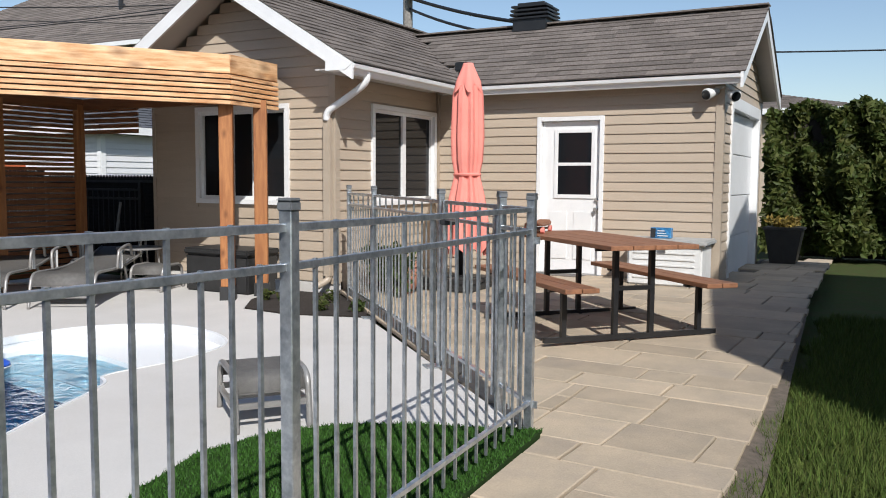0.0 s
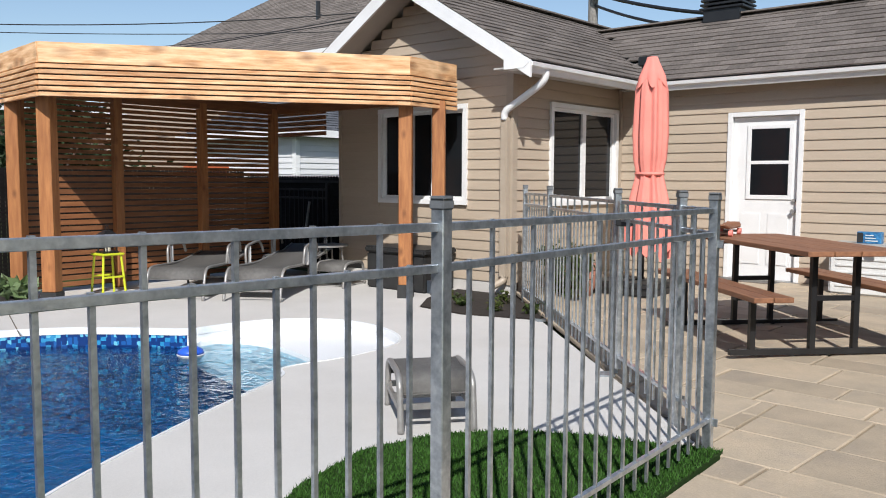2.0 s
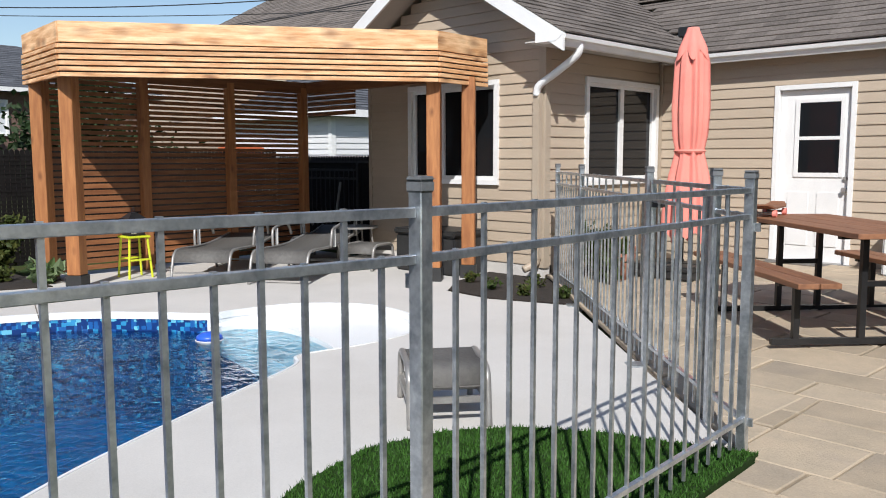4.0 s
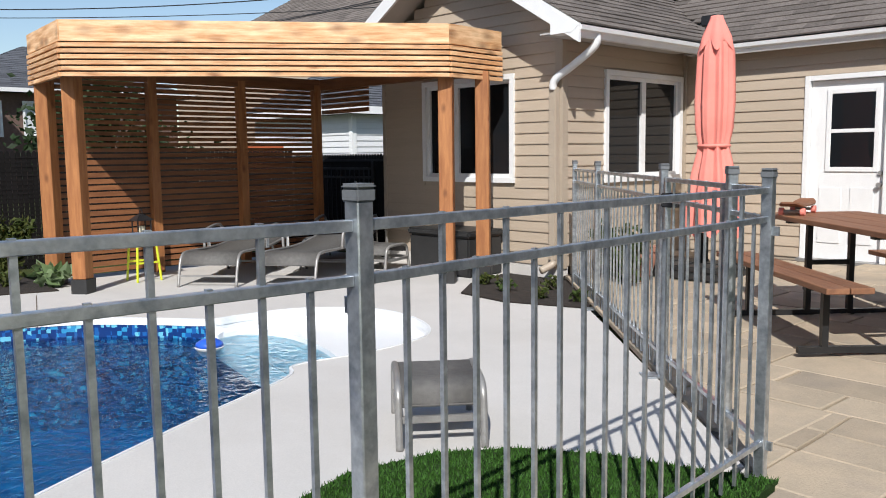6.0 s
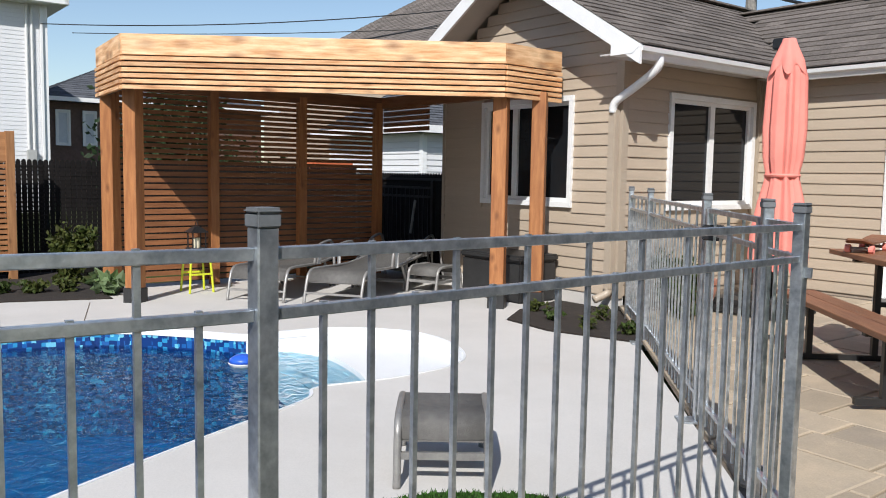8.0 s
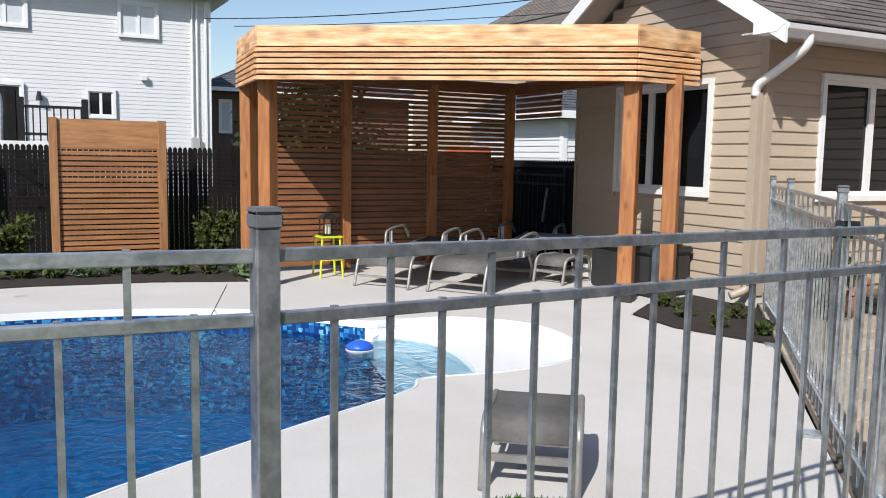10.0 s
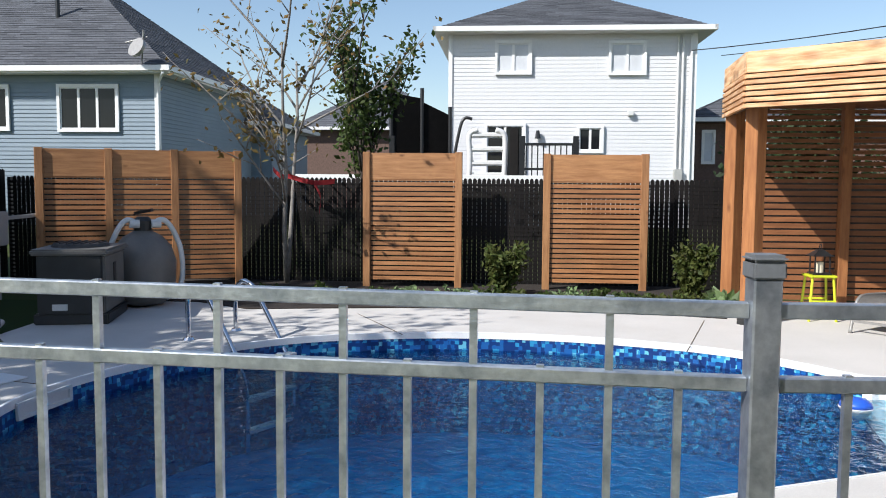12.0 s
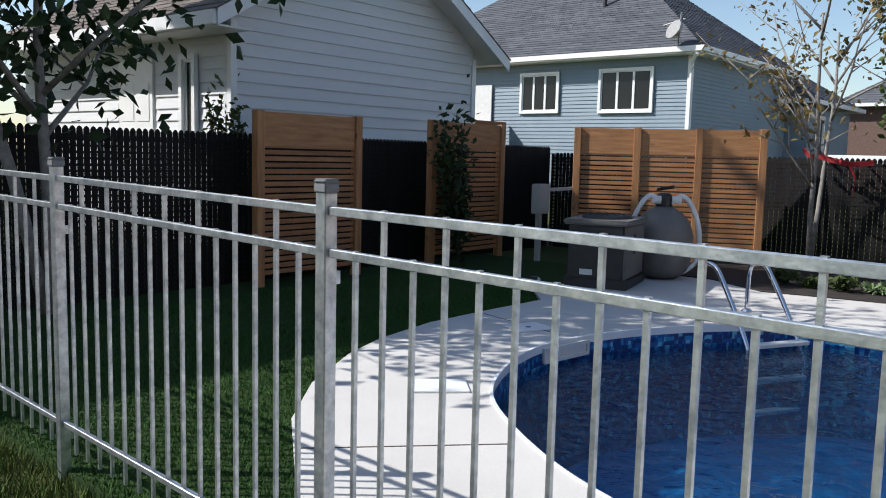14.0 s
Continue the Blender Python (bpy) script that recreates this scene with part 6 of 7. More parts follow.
# ---------- houses round about ----------


def hip_roof(parent, x0, y0, x1, y1, z, rise, over, mat, ridge_along_y=True, row=0.2, tab=0.5, seed=9):
    x0, y0, x1, y1 = x0 - over, y0 - over, x1 + over, y1 + over
    if ridge_along_y:
        h = (x1 - x0) / 2
        h2 = min(h, (y1 - y0) / 2 - 0.05)
        ra, rb = Vector(((x0 + x1) / 2, y0 + h2, z + rise)), Vector(((x0 + x1) / 2, y1 - h2, z + rise))
        quads = (((x0, y0, z), (x0, y1, z), rb, ra), ((x1, y0, z), (x1, y1, z), rb, ra), ((x0, y0, z), (x1, y0, z), ra, ra), ((x0, y1, z), (x1, y1, z), rb, rb))
    else:
        h2 = min((y1 - y0) / 2, (x1 - x0) / 2 - 0.05)
        ra, rb = Vector((x0 + h2, (y0 + y1) / 2, z + rise)), Vector((x1 - h2, (y0 + y1) / 2, z + rise))
        quads = (((x0, y0, z), (x1, y0, z), rb, ra), ((x0, y1, z), (x1, y1, z), rb, ra), ((x0, y0, z), (x0, y1, z), ra, ra), ((x1, y0, z), (x1, y1, z), rb, rb))
    bm = bmesh.new()
    cs = [bm.verts.new(v) for v in ((x0, y0, z), (x1, y0, z), (x1, y1, z), (x0, y1, z))]
    a, b = bm.verts.new(ra - Vector((0, 0, 0.02))), bm.verts.new(rb - Vector((0, 0, 0.02)))
    bm.faces.new(cs[::-1])
    fs = ((cs[0], cs[1], a), (cs[1], cs[2], b, a), (cs[2], cs[3], b), (cs[3], cs[0], a, b)) if ridge_along_y else ((cs[0], cs[1], b, a), (cs[1], cs[2], b), (cs[2], cs[3], a, b), (cs[3], cs[0], a))
    for f in fs:
        bm.faces.new(f)
    roof = part("roof", bm, "soffit_shade", parent)
    for i, q in enumerate(quads):
        roof_plane(roof, *q, mat, row=row, tab=tab, thick=0.016, seed=seed + i)
    for p, q in (((x0, y0), (x1, y0)), ((x1, y0), (x1, y1)), ((x1, y1), (x0, y1)), ((x0, y1), (x0, y0))):
        d = (Vector(q) - Vector(p)).normalized() * 0.05
        plank("gutter", (p[0] - d.x, p[1] - d.y, z - 0.02), (q[0] + d.x, q[1] + d.y, z - 0.02), 0.1, 0.16, "white_vinyl", roof)
    return roof


white = thing("white_house", (-26, 3.6, 0), "two-storey house with white vinyl siding and grey hip roof", "house")
part("wall", boxed(-31.5, -0.25, -0.2, -22.52, 7.6, 6.15), "siding_white", white)
wg = [(1.43, 2.64, 4.78, 5.88), (5.09, 6.30, 4.75, 5.85), (4.12, 4.99, 2.25, 3.15), (1.12, 2.47, 1.2, 3.2)]
siding(white, (-22.52, -0.25), (-22.52, 7.6), (1, 0), 0.3, 46, 0.127, "siding_white", wg, joined=True, thick=0.012)
siding(white, (-22.52, 7.6), (-31.5, 7.6), (0, 1), 0.3, 46, 0.127, "siding_white", (), joined=True, thick=0.012)
for x, y in ((-22.5, -0.28), (-22.5, 7.56)):
    part("corner_trim", boxed(x - 0.05, y - 0.05, 0.2, x + 0.03, y + 0.08, 6.15), "white_vinyl", white)
for y0, y1, z0, z1 in ((1.18, 2.39, 4.78, 5.88), (4.84, 6.05, 4.75, 5.85)):
    pane_window(white, (-22.46, y0), (-22.46, y1), (1, 0), z0, z1, (0.5,), trim=0.09, glass="blind")
pane_window(white, (-22.46, 3.87), (-22.46, 4.74), (1, 0), 2.25, 3.15, (0.5,), trim=0.09)
pane_window(white, (-22.46, 0.87), (-22.46, 2.22), (1, 0), 1.2, 3.22, (0.5,), trim=0.09, name="patio_door")
hip_roof(white, -31.5, -0.25, -22.5, 7.6, 6.2, 2.3, 0.5, "shingle_grey", seed=20)
part("soffit", boxed(-32.0, -0.75, 6.08, -22.0, 8.1, 6.12), "white_vinyl", white)
wl = attach(new("wall_lamp"), white)
part("bracket", boxed(-22.5, 2.56, 2.75, -22.38, 2.66, 2.85, 0.01), "black_steel", wl)
part("shade", tube(bmesh.new(), [(-22.38, 2.61, 2.98), (-22.38, 2.61, 2.72)], [0.05, 0.1], 10), "black_steel", wl)
part("dryer_vent", boxed(-22.5, 5.48, 3.45, -22.36, 5.68, 3.62, 0.02), "pvc_white", white)
for y in (7.05, 7.2):
    part("conduit", tube(bmesh.new(), [(-22.46, y, 1.2), (-22.46, y, 6.0)], 0.04, 8), "pvc_white", white)
part("meter_box", boxed(-22.5, 6.98, 1.2, -22.3, 7.25, 1.75, 0.02), "grey_plastic", white)
part("downspout", boxed(-22.48, 7.42, 0.3, -22.4, 7.5, 6.0, 0.01), "white_vinyl", white)

white.matrix_basis = Matrix.Translation((0, -0.22, 0.1)) @ white.matrix_basis

blue = thing("blue_house", (-23, -14, 0), "blue-grey sided bungalow with dark hip roof and white trim", "house")
part("wall", boxed(-28.5, -22.0, -0.2, -19.52, -9.02, 4.55), "siding_blue", blue)
bg = [(6.71, 8.32, 2.81, 4.21), (9.84, 11.79, 2.78, 4.22)]
siding(blue, (-19.52, -22.0), (-19.52, -9.02), (1, 0), 0.3, 34, 0.127, "siding_blue", bg, joined=True, thick=0.022)
siding(blue, (-19.52, -9.02), (-28.5, -9.02), (0, 1), 0.3, 34, 0.127, "siding_blue", (), joined=True, thick=0.022)
pane_window(blue, (-19.46, -15.29), (-19.46, -13.68), (1, 0), 2.81, 4.21, (0.33, 0.66), trim=0.09)
pane_window(blue, (-19.46, -12.16), (-19.46, -10.21), (1, 0), 2.78, 4.22, (0.33, 0.66), trim=0.09)
part("corner_trim", boxed(-19.6, -9.1, 0.2, -19.46, -8.97, 4.55), "white_vinyl", blue)
part("frieze", boxed(-19.52, -22.0, 4.3, -19.47, -9.0, 4.52), "siding_blue", blue)
hip_roof(blue, -28.5, -22.0, -19.5, -9.0, 4.65, 3.9, 0.55, "shingle_grey", seed=30)
part("soffit", boxed(-29.0, -22.5, 4.5, -19.0, -8.5, 4.56), "white_vinyl", blue)
part("downspout", tube(bmesh.new(), bent([(-18.95, -8.6, 4.5), (-19.3, -8.9, 4.25), (-19.4, -8.95, 4.0), (-19.4, -8.95, 0.3)], 4), 0.05, 8), "white_vinyl", blue)
part("vent_pipe", tube(bmesh.new(), [(-21.5, -13.2, 6.2), (-21.5, -13.2, 7.6)], 0.07, 10), "black_steel", blue)
dish = attach(new("antenna"), blue)
part("mast", tube(bmesh.new(), bent([(-19.1, -9.3, 4.75), (-18.9, -9.2, 5.0), (-18.8, -9.1, 5.7)], 4), 0.025, 6), "frame_grey", dish)
part("dish", tube(bmesh.new(), [(-18.8, -9.25, 5.15), (-18.7, -9.3, 5.2)], [0.28, 0.3], 16), "frame_grey", dish)
part("dipole", tube(bmesh.new(), [(-18.9, -9.7, 5.35), (-18.85, -9.0, 5.5)], 0.02, 6), "frame_grey", dish)
# lower rear wing with its own roof and door
part("rear_wing", boxed(-34.5, -16.0, -0.2, -28.6, -8.2, 3.5), "siding_blue", blue)
siding(blue, (-28.6, -8.18), (-34.5, -8.18), (0, 1), 0.3, 25, 0.127, "siding_blue", (), joined=True, thick=0.022)
hip_roof(blue, -34.5, -16.0, -28.0, -8.2, 3.65, 2.6, 0.5, "shingle_grey", seed=40, ridge_along_y=True)
pane_window(blue, (-29.6, -8.12), (-30.6, -8.12), (0, 1), 1.2, 3.2, (0.5,), trim=0.1, name="side_door")
blue.matrix_basis = Matrix.Translation((0, -0.09, 0.04)) @ blue.matrix_basis
bdk = thing("wooden_balcony", (-18.6, -17.2, 0), "stained wooden balcony with a white door behind it", "balcony")
part("floor", boxed(-19.45, -18.4, 1.55, -17.6, -16.3, 1.65), "cedar", bdk)
part("rail_wall", boxed(-17.65, -18.4, 1.65, -17.6, -15.9, 2.55), "cedar_slat", bdk)
part("rail_wall", boxed(-19.4, -15.95, 1.65, -17.65, -15.9, 2.55), "cedar_slat", bdk)
part("post", boxed(-17.72, -16.6, 0.0, -17.6, -16.48, 2.8), "cedar", bdk)
part("screen_door", boxed(-19.46, -18.0, 1.7, -19.42, -16.6, 3.9, 0.01), "pvc_white", bdk, "white panelled door")

garage = thing("white_garage", (-4, -10, 0), "neighbouring garage with pale grey-white vinyl siding", "garage")
gtop2 = [(0, 3.2), (2.56, 4.68), (5.12, 3.2)]
wall_slab("wall", (-6.65, -7.52), (-1.53, -7.52), (0, 1), 0.0, 3.0, 0.15, "siding_white", (), "", top=gtop2, parent=garage)
part("wall", boxed(-1.68, -13.5, 0.0, -1.55, -7.68, 3.0), "siding_white", garage)
part("wall", boxed(-6.65, -13.5, 0.0, -6.5, -7.68, 3.0), "siding_white", garage)
part("wall", boxed(-6.49, -13.5, 0.0, -1.69, -13.35, 3.0), "siding_white", garage)
siding(garage, (-6.65, -7.52), (-1.53, -7.52), (0, 1), 0.7, 23, 0.168, "siding_white", (), lambda z: (max(0.07, (z + 0.08 - 3.2) / 0.583), min(5.06, 5.12 - (z + 0.08 - 3.2) / 0.583)), thick=0.024)
siding(garage, (-1.55, -7.6), (-1.55, -13.5), (1, 0), 0.7, 14, 0.168, "siding_white", [(0.62, 1.04, 1.2, 2.6), (1.7, 2.75, 0.0, 2.65)], thick=0.024)
for x, y in ((-1.61, -7.56), (-6.69, -7.56)):
    part("corner_trim", boxed(x, y, 0.1, x + 0.1, y + 0.08, 3.0), "white_vinyl", garage)
pane_window(garage, (-1.5, -8.62), (-1.5, -8.24), (1, 0), 1.2, 2.6, (), trim=0.07)
part("service_door", boxed(-1.56, -10.3, 0.05, -1.51, -9.35, 2.6, 0.01), "white_vinyl", garage)
for y0 in (-10.2, -9.78):
    for z0 in (0.3, 1.0, 1.7):
        part("door_panel", boxed(-1.515, y0, z0, -1.502, y0 + 0.34, z0 + 0.55, 0.006), "white_vinyl", garage)
gr = attach(new("roof"), garage)
bm = bmesh.new()
slab4(bm, (-1.0, -7.05, 3.0), (-1.0, -14.0, 3.0), (-4.035, -14.0, 4.77), (-4.035, -7.05, 4.77), 0.06)
slab4(bm, (-7.07, -7.05, 3.0), (-7.07, -14.0, 3.0), (-4.035, -14.0, 4.77), (-4.035, -7.05, 4.77), 0.06)
part("roof_deck", bm, "white_vinyl", gr)
roof_plane(gr, (-0.97, -7.02, 3.0), (-0.97, -14.0, 3.0), (-4.035, -14.0, 4.79), (-4.035, -7.02, 4.79), "shingle_brown", row=0.2, tab=0.4, seed=50)
roof_plane(gr, (-7.1, -7.02, 3.0), (-7.1, -14.0, 3.0), (-4.035, -14.0, 4.79), (-4.035, -7.02, 4.79), "shingle_brown", row=0.2, tab=0.4, seed=51)
for xe in (-1.0, -7.07):
    p, q = Vector((xe, -7.06, 3.01)), Vector((-4.035, -7.06, 4.78))
    bm = bmesh.new()
    vs = [bm.verts.new(v) for v in (p, q, q - UP * 0.2, p - UP * 0.2, p + Vector((0, 0.03, 0)), q + Vector((0, 0.03, 0)), q + Vector((0, 0.03, -0.2)), p + Vector((0, 0.03, -0.2)))]
    for f in ((0, 1, 2, 3), (7, 6, 5, 4), (0, 4, 5, 1), (1, 5, 6, 2), (2, 6, 7, 3), (3, 7, 4, 0)):
        bm.faces.new([vs[i] for i in f])
    bmesh.ops.recalc_face_normals(bm, faces=bm.faces[:])
    part("rake_board", bm, "white_vinyl", gr)
part("fascia", boxed(-1.03, -14.0, 2.83, -0.95, -7.06, 3.0), "white_vinyl", gr)
part("soffit", boxed(-1.53, -14.0, 2.81, -1.03, -7.06, 2.83), "white_vinyl", gr)

shed = thing("white_shed", (-11, 13.5, 0), "small white sided shed with blue-grey shingle roof", "shed")
part("wall", boxed(-13.5, 12.02, 0.0, -9.5, 15.0, 2.2), "siding_white", shed)
siding(shed, (-13.5, 12.02), (-9.58, 12.02), (0, -1), 0.2, 15, 0.13, "siding_white", (), thick=0.022)
siding(shed, (-9.5, 12.1), (-9.5, 15.0), (1, 0), 0.2, 15, 0.13, "siding_white", (), thick=0.022)
part("corner_trim", boxed(-9.58, 11.98, 0.1, -9.46, 12.1, 2.15), "white_vinyl", shed)
hip_roof(shed, -13.5, 12.0, -9.5, 15.0, 2.3, 1.3, 0.3, "shingle_grey", ridge_along_y=False, row=0.14, tab=0.3, seed=60)

back = thing("brown_house", (-29, 26, 0), "far house with a grey-brown hip roof behind the pergola", "house")
part("wall", boxed(-39.0, 22.5, 0.0, -19.0, 36.0, 6.2), "siding_tan", back)
hip_roof(back, -39.0, 22.5, -19.0, 36.0, 6.3, 5.0, 0.6, "shingle_brown", ridge_along_y=False, row=0.3, tab=0.8, seed=70)
part("vent_pipe", tube(bmesh.new(), [(-24.0, 25.0, 8.2), (-24.0, 25.0, 9.2)], 0.1, 8), "black_steel", back)
h2 = thing("brown_house", (-33, 13, 0), "brown brick house with white windows and a dark roof", "house")
part("wall", boxed(-38.0, 9.0, 0.0, -30.0, 18.0, 3.9), "dark_brick", h2)
for y0 in (9.3, 10.3, 11.6):
    pane_window(h2, (-29.94, y0), (-29.94, y0 + 0.55), (1, 0), 2.2, 3.6, (), trim=0.08, glass="blind")
hip_roof(h2, -38.0, 9.0, -30.0, 18.0, 4.0, 2.2, 0.6, "shingle_grey", row=0.3, tab=0.7, seed=80)
h3 = thing("grey_house", (-44, -5, 0), "far house with a dark gable roof beyond the trees", "house")
part("wall", boxed(-48.0, -10.0, 0.0, -40.0, -1.8, 4.2), "dark_brick", h3)
hip_roof(h3, -48.0, -10.0, -40.0, -1.8, 4.3, 3.0, 0.5, "shingle_grey", row=0.3, tab=0.7, seed=90)
h4 = thing("bungalow", (2, 27, 0), "low house with brown roof behind the hedge", "house")
part("wall", boxed(-6.0, 24.5, 0.0, 4.4, 31.0, 3.1), "siding_tan", h4)
hip_roof(h4, -6.0, 24.5, 4.4, 31.0, 3.2, 0.9, 0.4, "shingle_brown", ridge_along_y=False, row=0.25, tab=0.6, seed=95)

# the main house, beside the path: it only casts its shade into the yard
mh = thing("main_house", (9, 6, 0), "plain tan main house beside the paved path", "house")
c0, du, dv = Vector((7.47, 2.38, 0)), Vector((-0.21, 0.978, 0)), Vector((1, 0, 0))
prism_pts = [c0, c0 + dv * 8, c0 + dv * 8 + du * 7, c0 + du * 7]
part("wall", prism(bmesh.new(), [(p.x, p.y) for p in prism_pts], 0.0, 4.5), "siding_tan", mh)
bm = bmesh.new()
slab4(bm, prism_pts[0] + UP * 4.55, prism_pts[1] + UP * 4.55, prism_pts[2] + UP * 4.55, prism_pts[3] + UP * 4.55, 0.1)
part("roof", bm, "shingle_brown", mh)

# unseen block, added so that its straight shadow crosses the side turf
nh = thing("shade_house", (7, -10, 0), "unseen plain house added to cast shade over the side turf", "house")
part("wall", boxed(3.2, -14.0, -0.1, 11.0, -8.0, 5.9), "siding_tan", nh)
part("roof", boxed(3.0, -14.2, 5.9, 11.2, -7.8, 6.02, 0.01), "shingle_brown", nh)

# ---------- yard clutter beyond the fence ----------
rack = thing("play_slide", (-16, 0.9, 1.45), "white moulded plastic play structure on a raised deck", "play structure")
for y in (0.48, 1.36):
    part("side_rail", tube(bmesh.new(), bent([(-16, y, 1.45), (-16, y + 0.02, 2.0), (-16, y, 2.55), (-16, (y + 0.92) / 2, 2.68)], 4), 0.07, 8), "pvc_white", rack, smooth=True)
for z in (1.55, 1.85, 2.2, 2.55):
    part("panel", boxed(-16.06, 0.5, z - 0.07, -15.96, 1.36, z + 0.07, 0.04), "pvc_white", rack)
rdeck = thing("raised_deck", (-18.5, 1.5, 0), "raised wooden deck with black rail posts behind the white house", "deck")
part("floor", boxed(-22.3, -1.5, 1.3, -15.4, 3.2, 1.42), "dark_wood", rdeck)
part("edge_board", boxed(-15.4, -4.2, 1.3, -15.32, 3.4, 1.54, 0.01), "white_vinyl", rdeck, "white painted edge board")
for x, y in ((-15.5, -1.4), (-15.5, 1.8), (-15.5, 3.1), (-22.0, -1.4)):
    part("post", boxed(x - 0.07, y - 0.07, 0.0, x + 0.07, y + 0.07, 2.5, 0.01), "black_steel", rdeck)
for z in (1.7, 2.3):
    plank("rail", (-15.5, 1.75, z), (-15.5, 3.1, z), 0.06, 0.06, "black_steel", rdeck)
for k in range(9):
    plank("baluster", (-15.5, 1.9 + 0.14 * k, 1.42), (-15.5, 1.9 + 0.14 * k, 2.3), 0.03, 0.03, "black_steel", rdeck, up=(0, 1, 0))
part("screen", boxed(-15.62, 1.5, 1.42, -15.56, 1.72, 2.7, 0.02), "black_slat", rdeck)
gaz = thing("mesh_enclosure", (-16, -0.7, 0), "tall black mesh trampoline enclosure", "trampoline")
for y, h in ((-1.5, 3.85), (-0.75, 3.75), (-0.05, 3.3)):
    part("pole", tube(bmesh.new(), [(-16 - 0.4 * (y + 1.5), y, 0.0), (-16 - 0.4 * (y + 1.5), y, h)], 0.05, 8), "black_steel", gaz)
bm = bmesh.new()
slab4(bm, (-16, -1.48, 3.6), (-16.3, -0.78, 3.5), (-16.3, -0.78, 1.0), (-16, -1.48, 1.0), 0.01)
part("net", bm, "black_slat", gaz, "dark mesh net")
bm = bmesh.new()
slab4(bm, (-16.32, -0.72, 3.4), (-16.58, -0.08, 3.1), (-16.58, -0.08, 1.0), (-16.32, -0.72, 1.0), 0.01)
part("net", bm, "black_slat", gaz, "dark mesh net")
tube_bm = tube(bmesh.new(), bent([(-16, 0.1, 2.0), (-16, 0.3, 2.9), (-16, 0.55, 2.95)], 5), 0.04, 8)
part("frame_arm", tube_bm, "black_steel", gaz)

# ---------- wires and pole ----------
pole = thing("utility_pole", (-7.1, 20.5, 0), "wooden utility pole with a transformer and cables", "utility pole")
part("shaft", tube(bmesh.new(), [(-7.1, 20.5, 0), (-7.1, 20.5, 9.0)], [0.16, 0.12], 12), "bark_grey", pole)
part("transformer", tube(bmesh.new(), [(-6.8, 20.3, 6.3), (-6.8, 20.3, 7.0)], 0.2, 14), "black_steel", pole)
part("crossarm", boxed(-7.9, 20.4, 7.2, -6.3, 20.55, 7.35), "bark_grey", pole)
for k, (a, b, sag, r) in enumerate((((-7.1, 20.5, 6.4), (-1.0, 17.5, 4.6), 0.15, 0.05), ((-7.1, 20.5, 6.1), (-1.5, 17.5, 4.4), 0.2, 0.04), ((-7.1, 20.5, 6.9), (14, 22.0, 6.4), 0.5, 0.016),
                                    ((-40, 24.5, 8.6), (-7.1, 20.5, 7.2), 0.4, 0.018), ((-60, 18.0, 7.6), (-7.1, 20.5, 6.7), 0.3, 0.018), ((3.64, 12.1, 3.02), (14, 22.0, 4.6), 0.2, 0.012),
                                    ((-22.3, 7.2, 5.6), (-7.1, 20.5, 6.6), 0.5, 0.016), ((-30.0, 10.0, 6.6), (-12, 26, 7.0), 0.3, 0.016))):
    a, b = Vector(a), Vector(b)
    pts = [a.lerp(b, i / 16) - UP * sag * 4 * (i / 16) * (1 - i / 16) for i in range(17)]
    solo("overhead_cable", tube(bmesh.new(), pts, r, 6), "black_steel", "thin black overhead cable", "cable")

pole2 = thing("utility_pole", (14, 22, 0), "wooden utility pole beyond the hedge", "utility pole")
part("shaft", tube(bmesh.new(), [(14, 22, -0.06), (14, 22, 7.5)], [0.16, 0.12], 12), "bark_grey", pole2)

# ---------- plants ----------


def leaves(name, centres, size, mat, parent, seed, flat=0.0, per=1):
    """Many small folded leaves round given points: four triangles in two planes."""
    rng = np.random.default_rng(seed)
    n = len(centres)
    c = np.array(centres)
    a, b = rng.normal(size=(n, 3)), rng.normal(size=(n, 3))
    a[:, 2] *= 1 - flat
    a /= np.linalg.norm(a, axis=1)[:, None]
    b -= (a * b).sum(1)[:, None] * a
    b /= np.linalg.norm(b, axis=1)[:, None]
    nn = np.cross(a, b)
    s = size * rng.uniform(0.6, 1.3, n)[:, None]
    v = np.stack([c - a * s, c + b * s * 0.55 + nn * s * 0.15, c + a * s, c - b * s * 0.55 + nn * s * 0.15], 1)
    k = np.arange(n)[:, None] * 4
    f = np.concatenate([k + [0, 1, 2], k + [0, 2, 3]])
    ob = raw(name, v.reshape(-1, 3).tolist(), f.tolist(), mat, parent)
    return ob


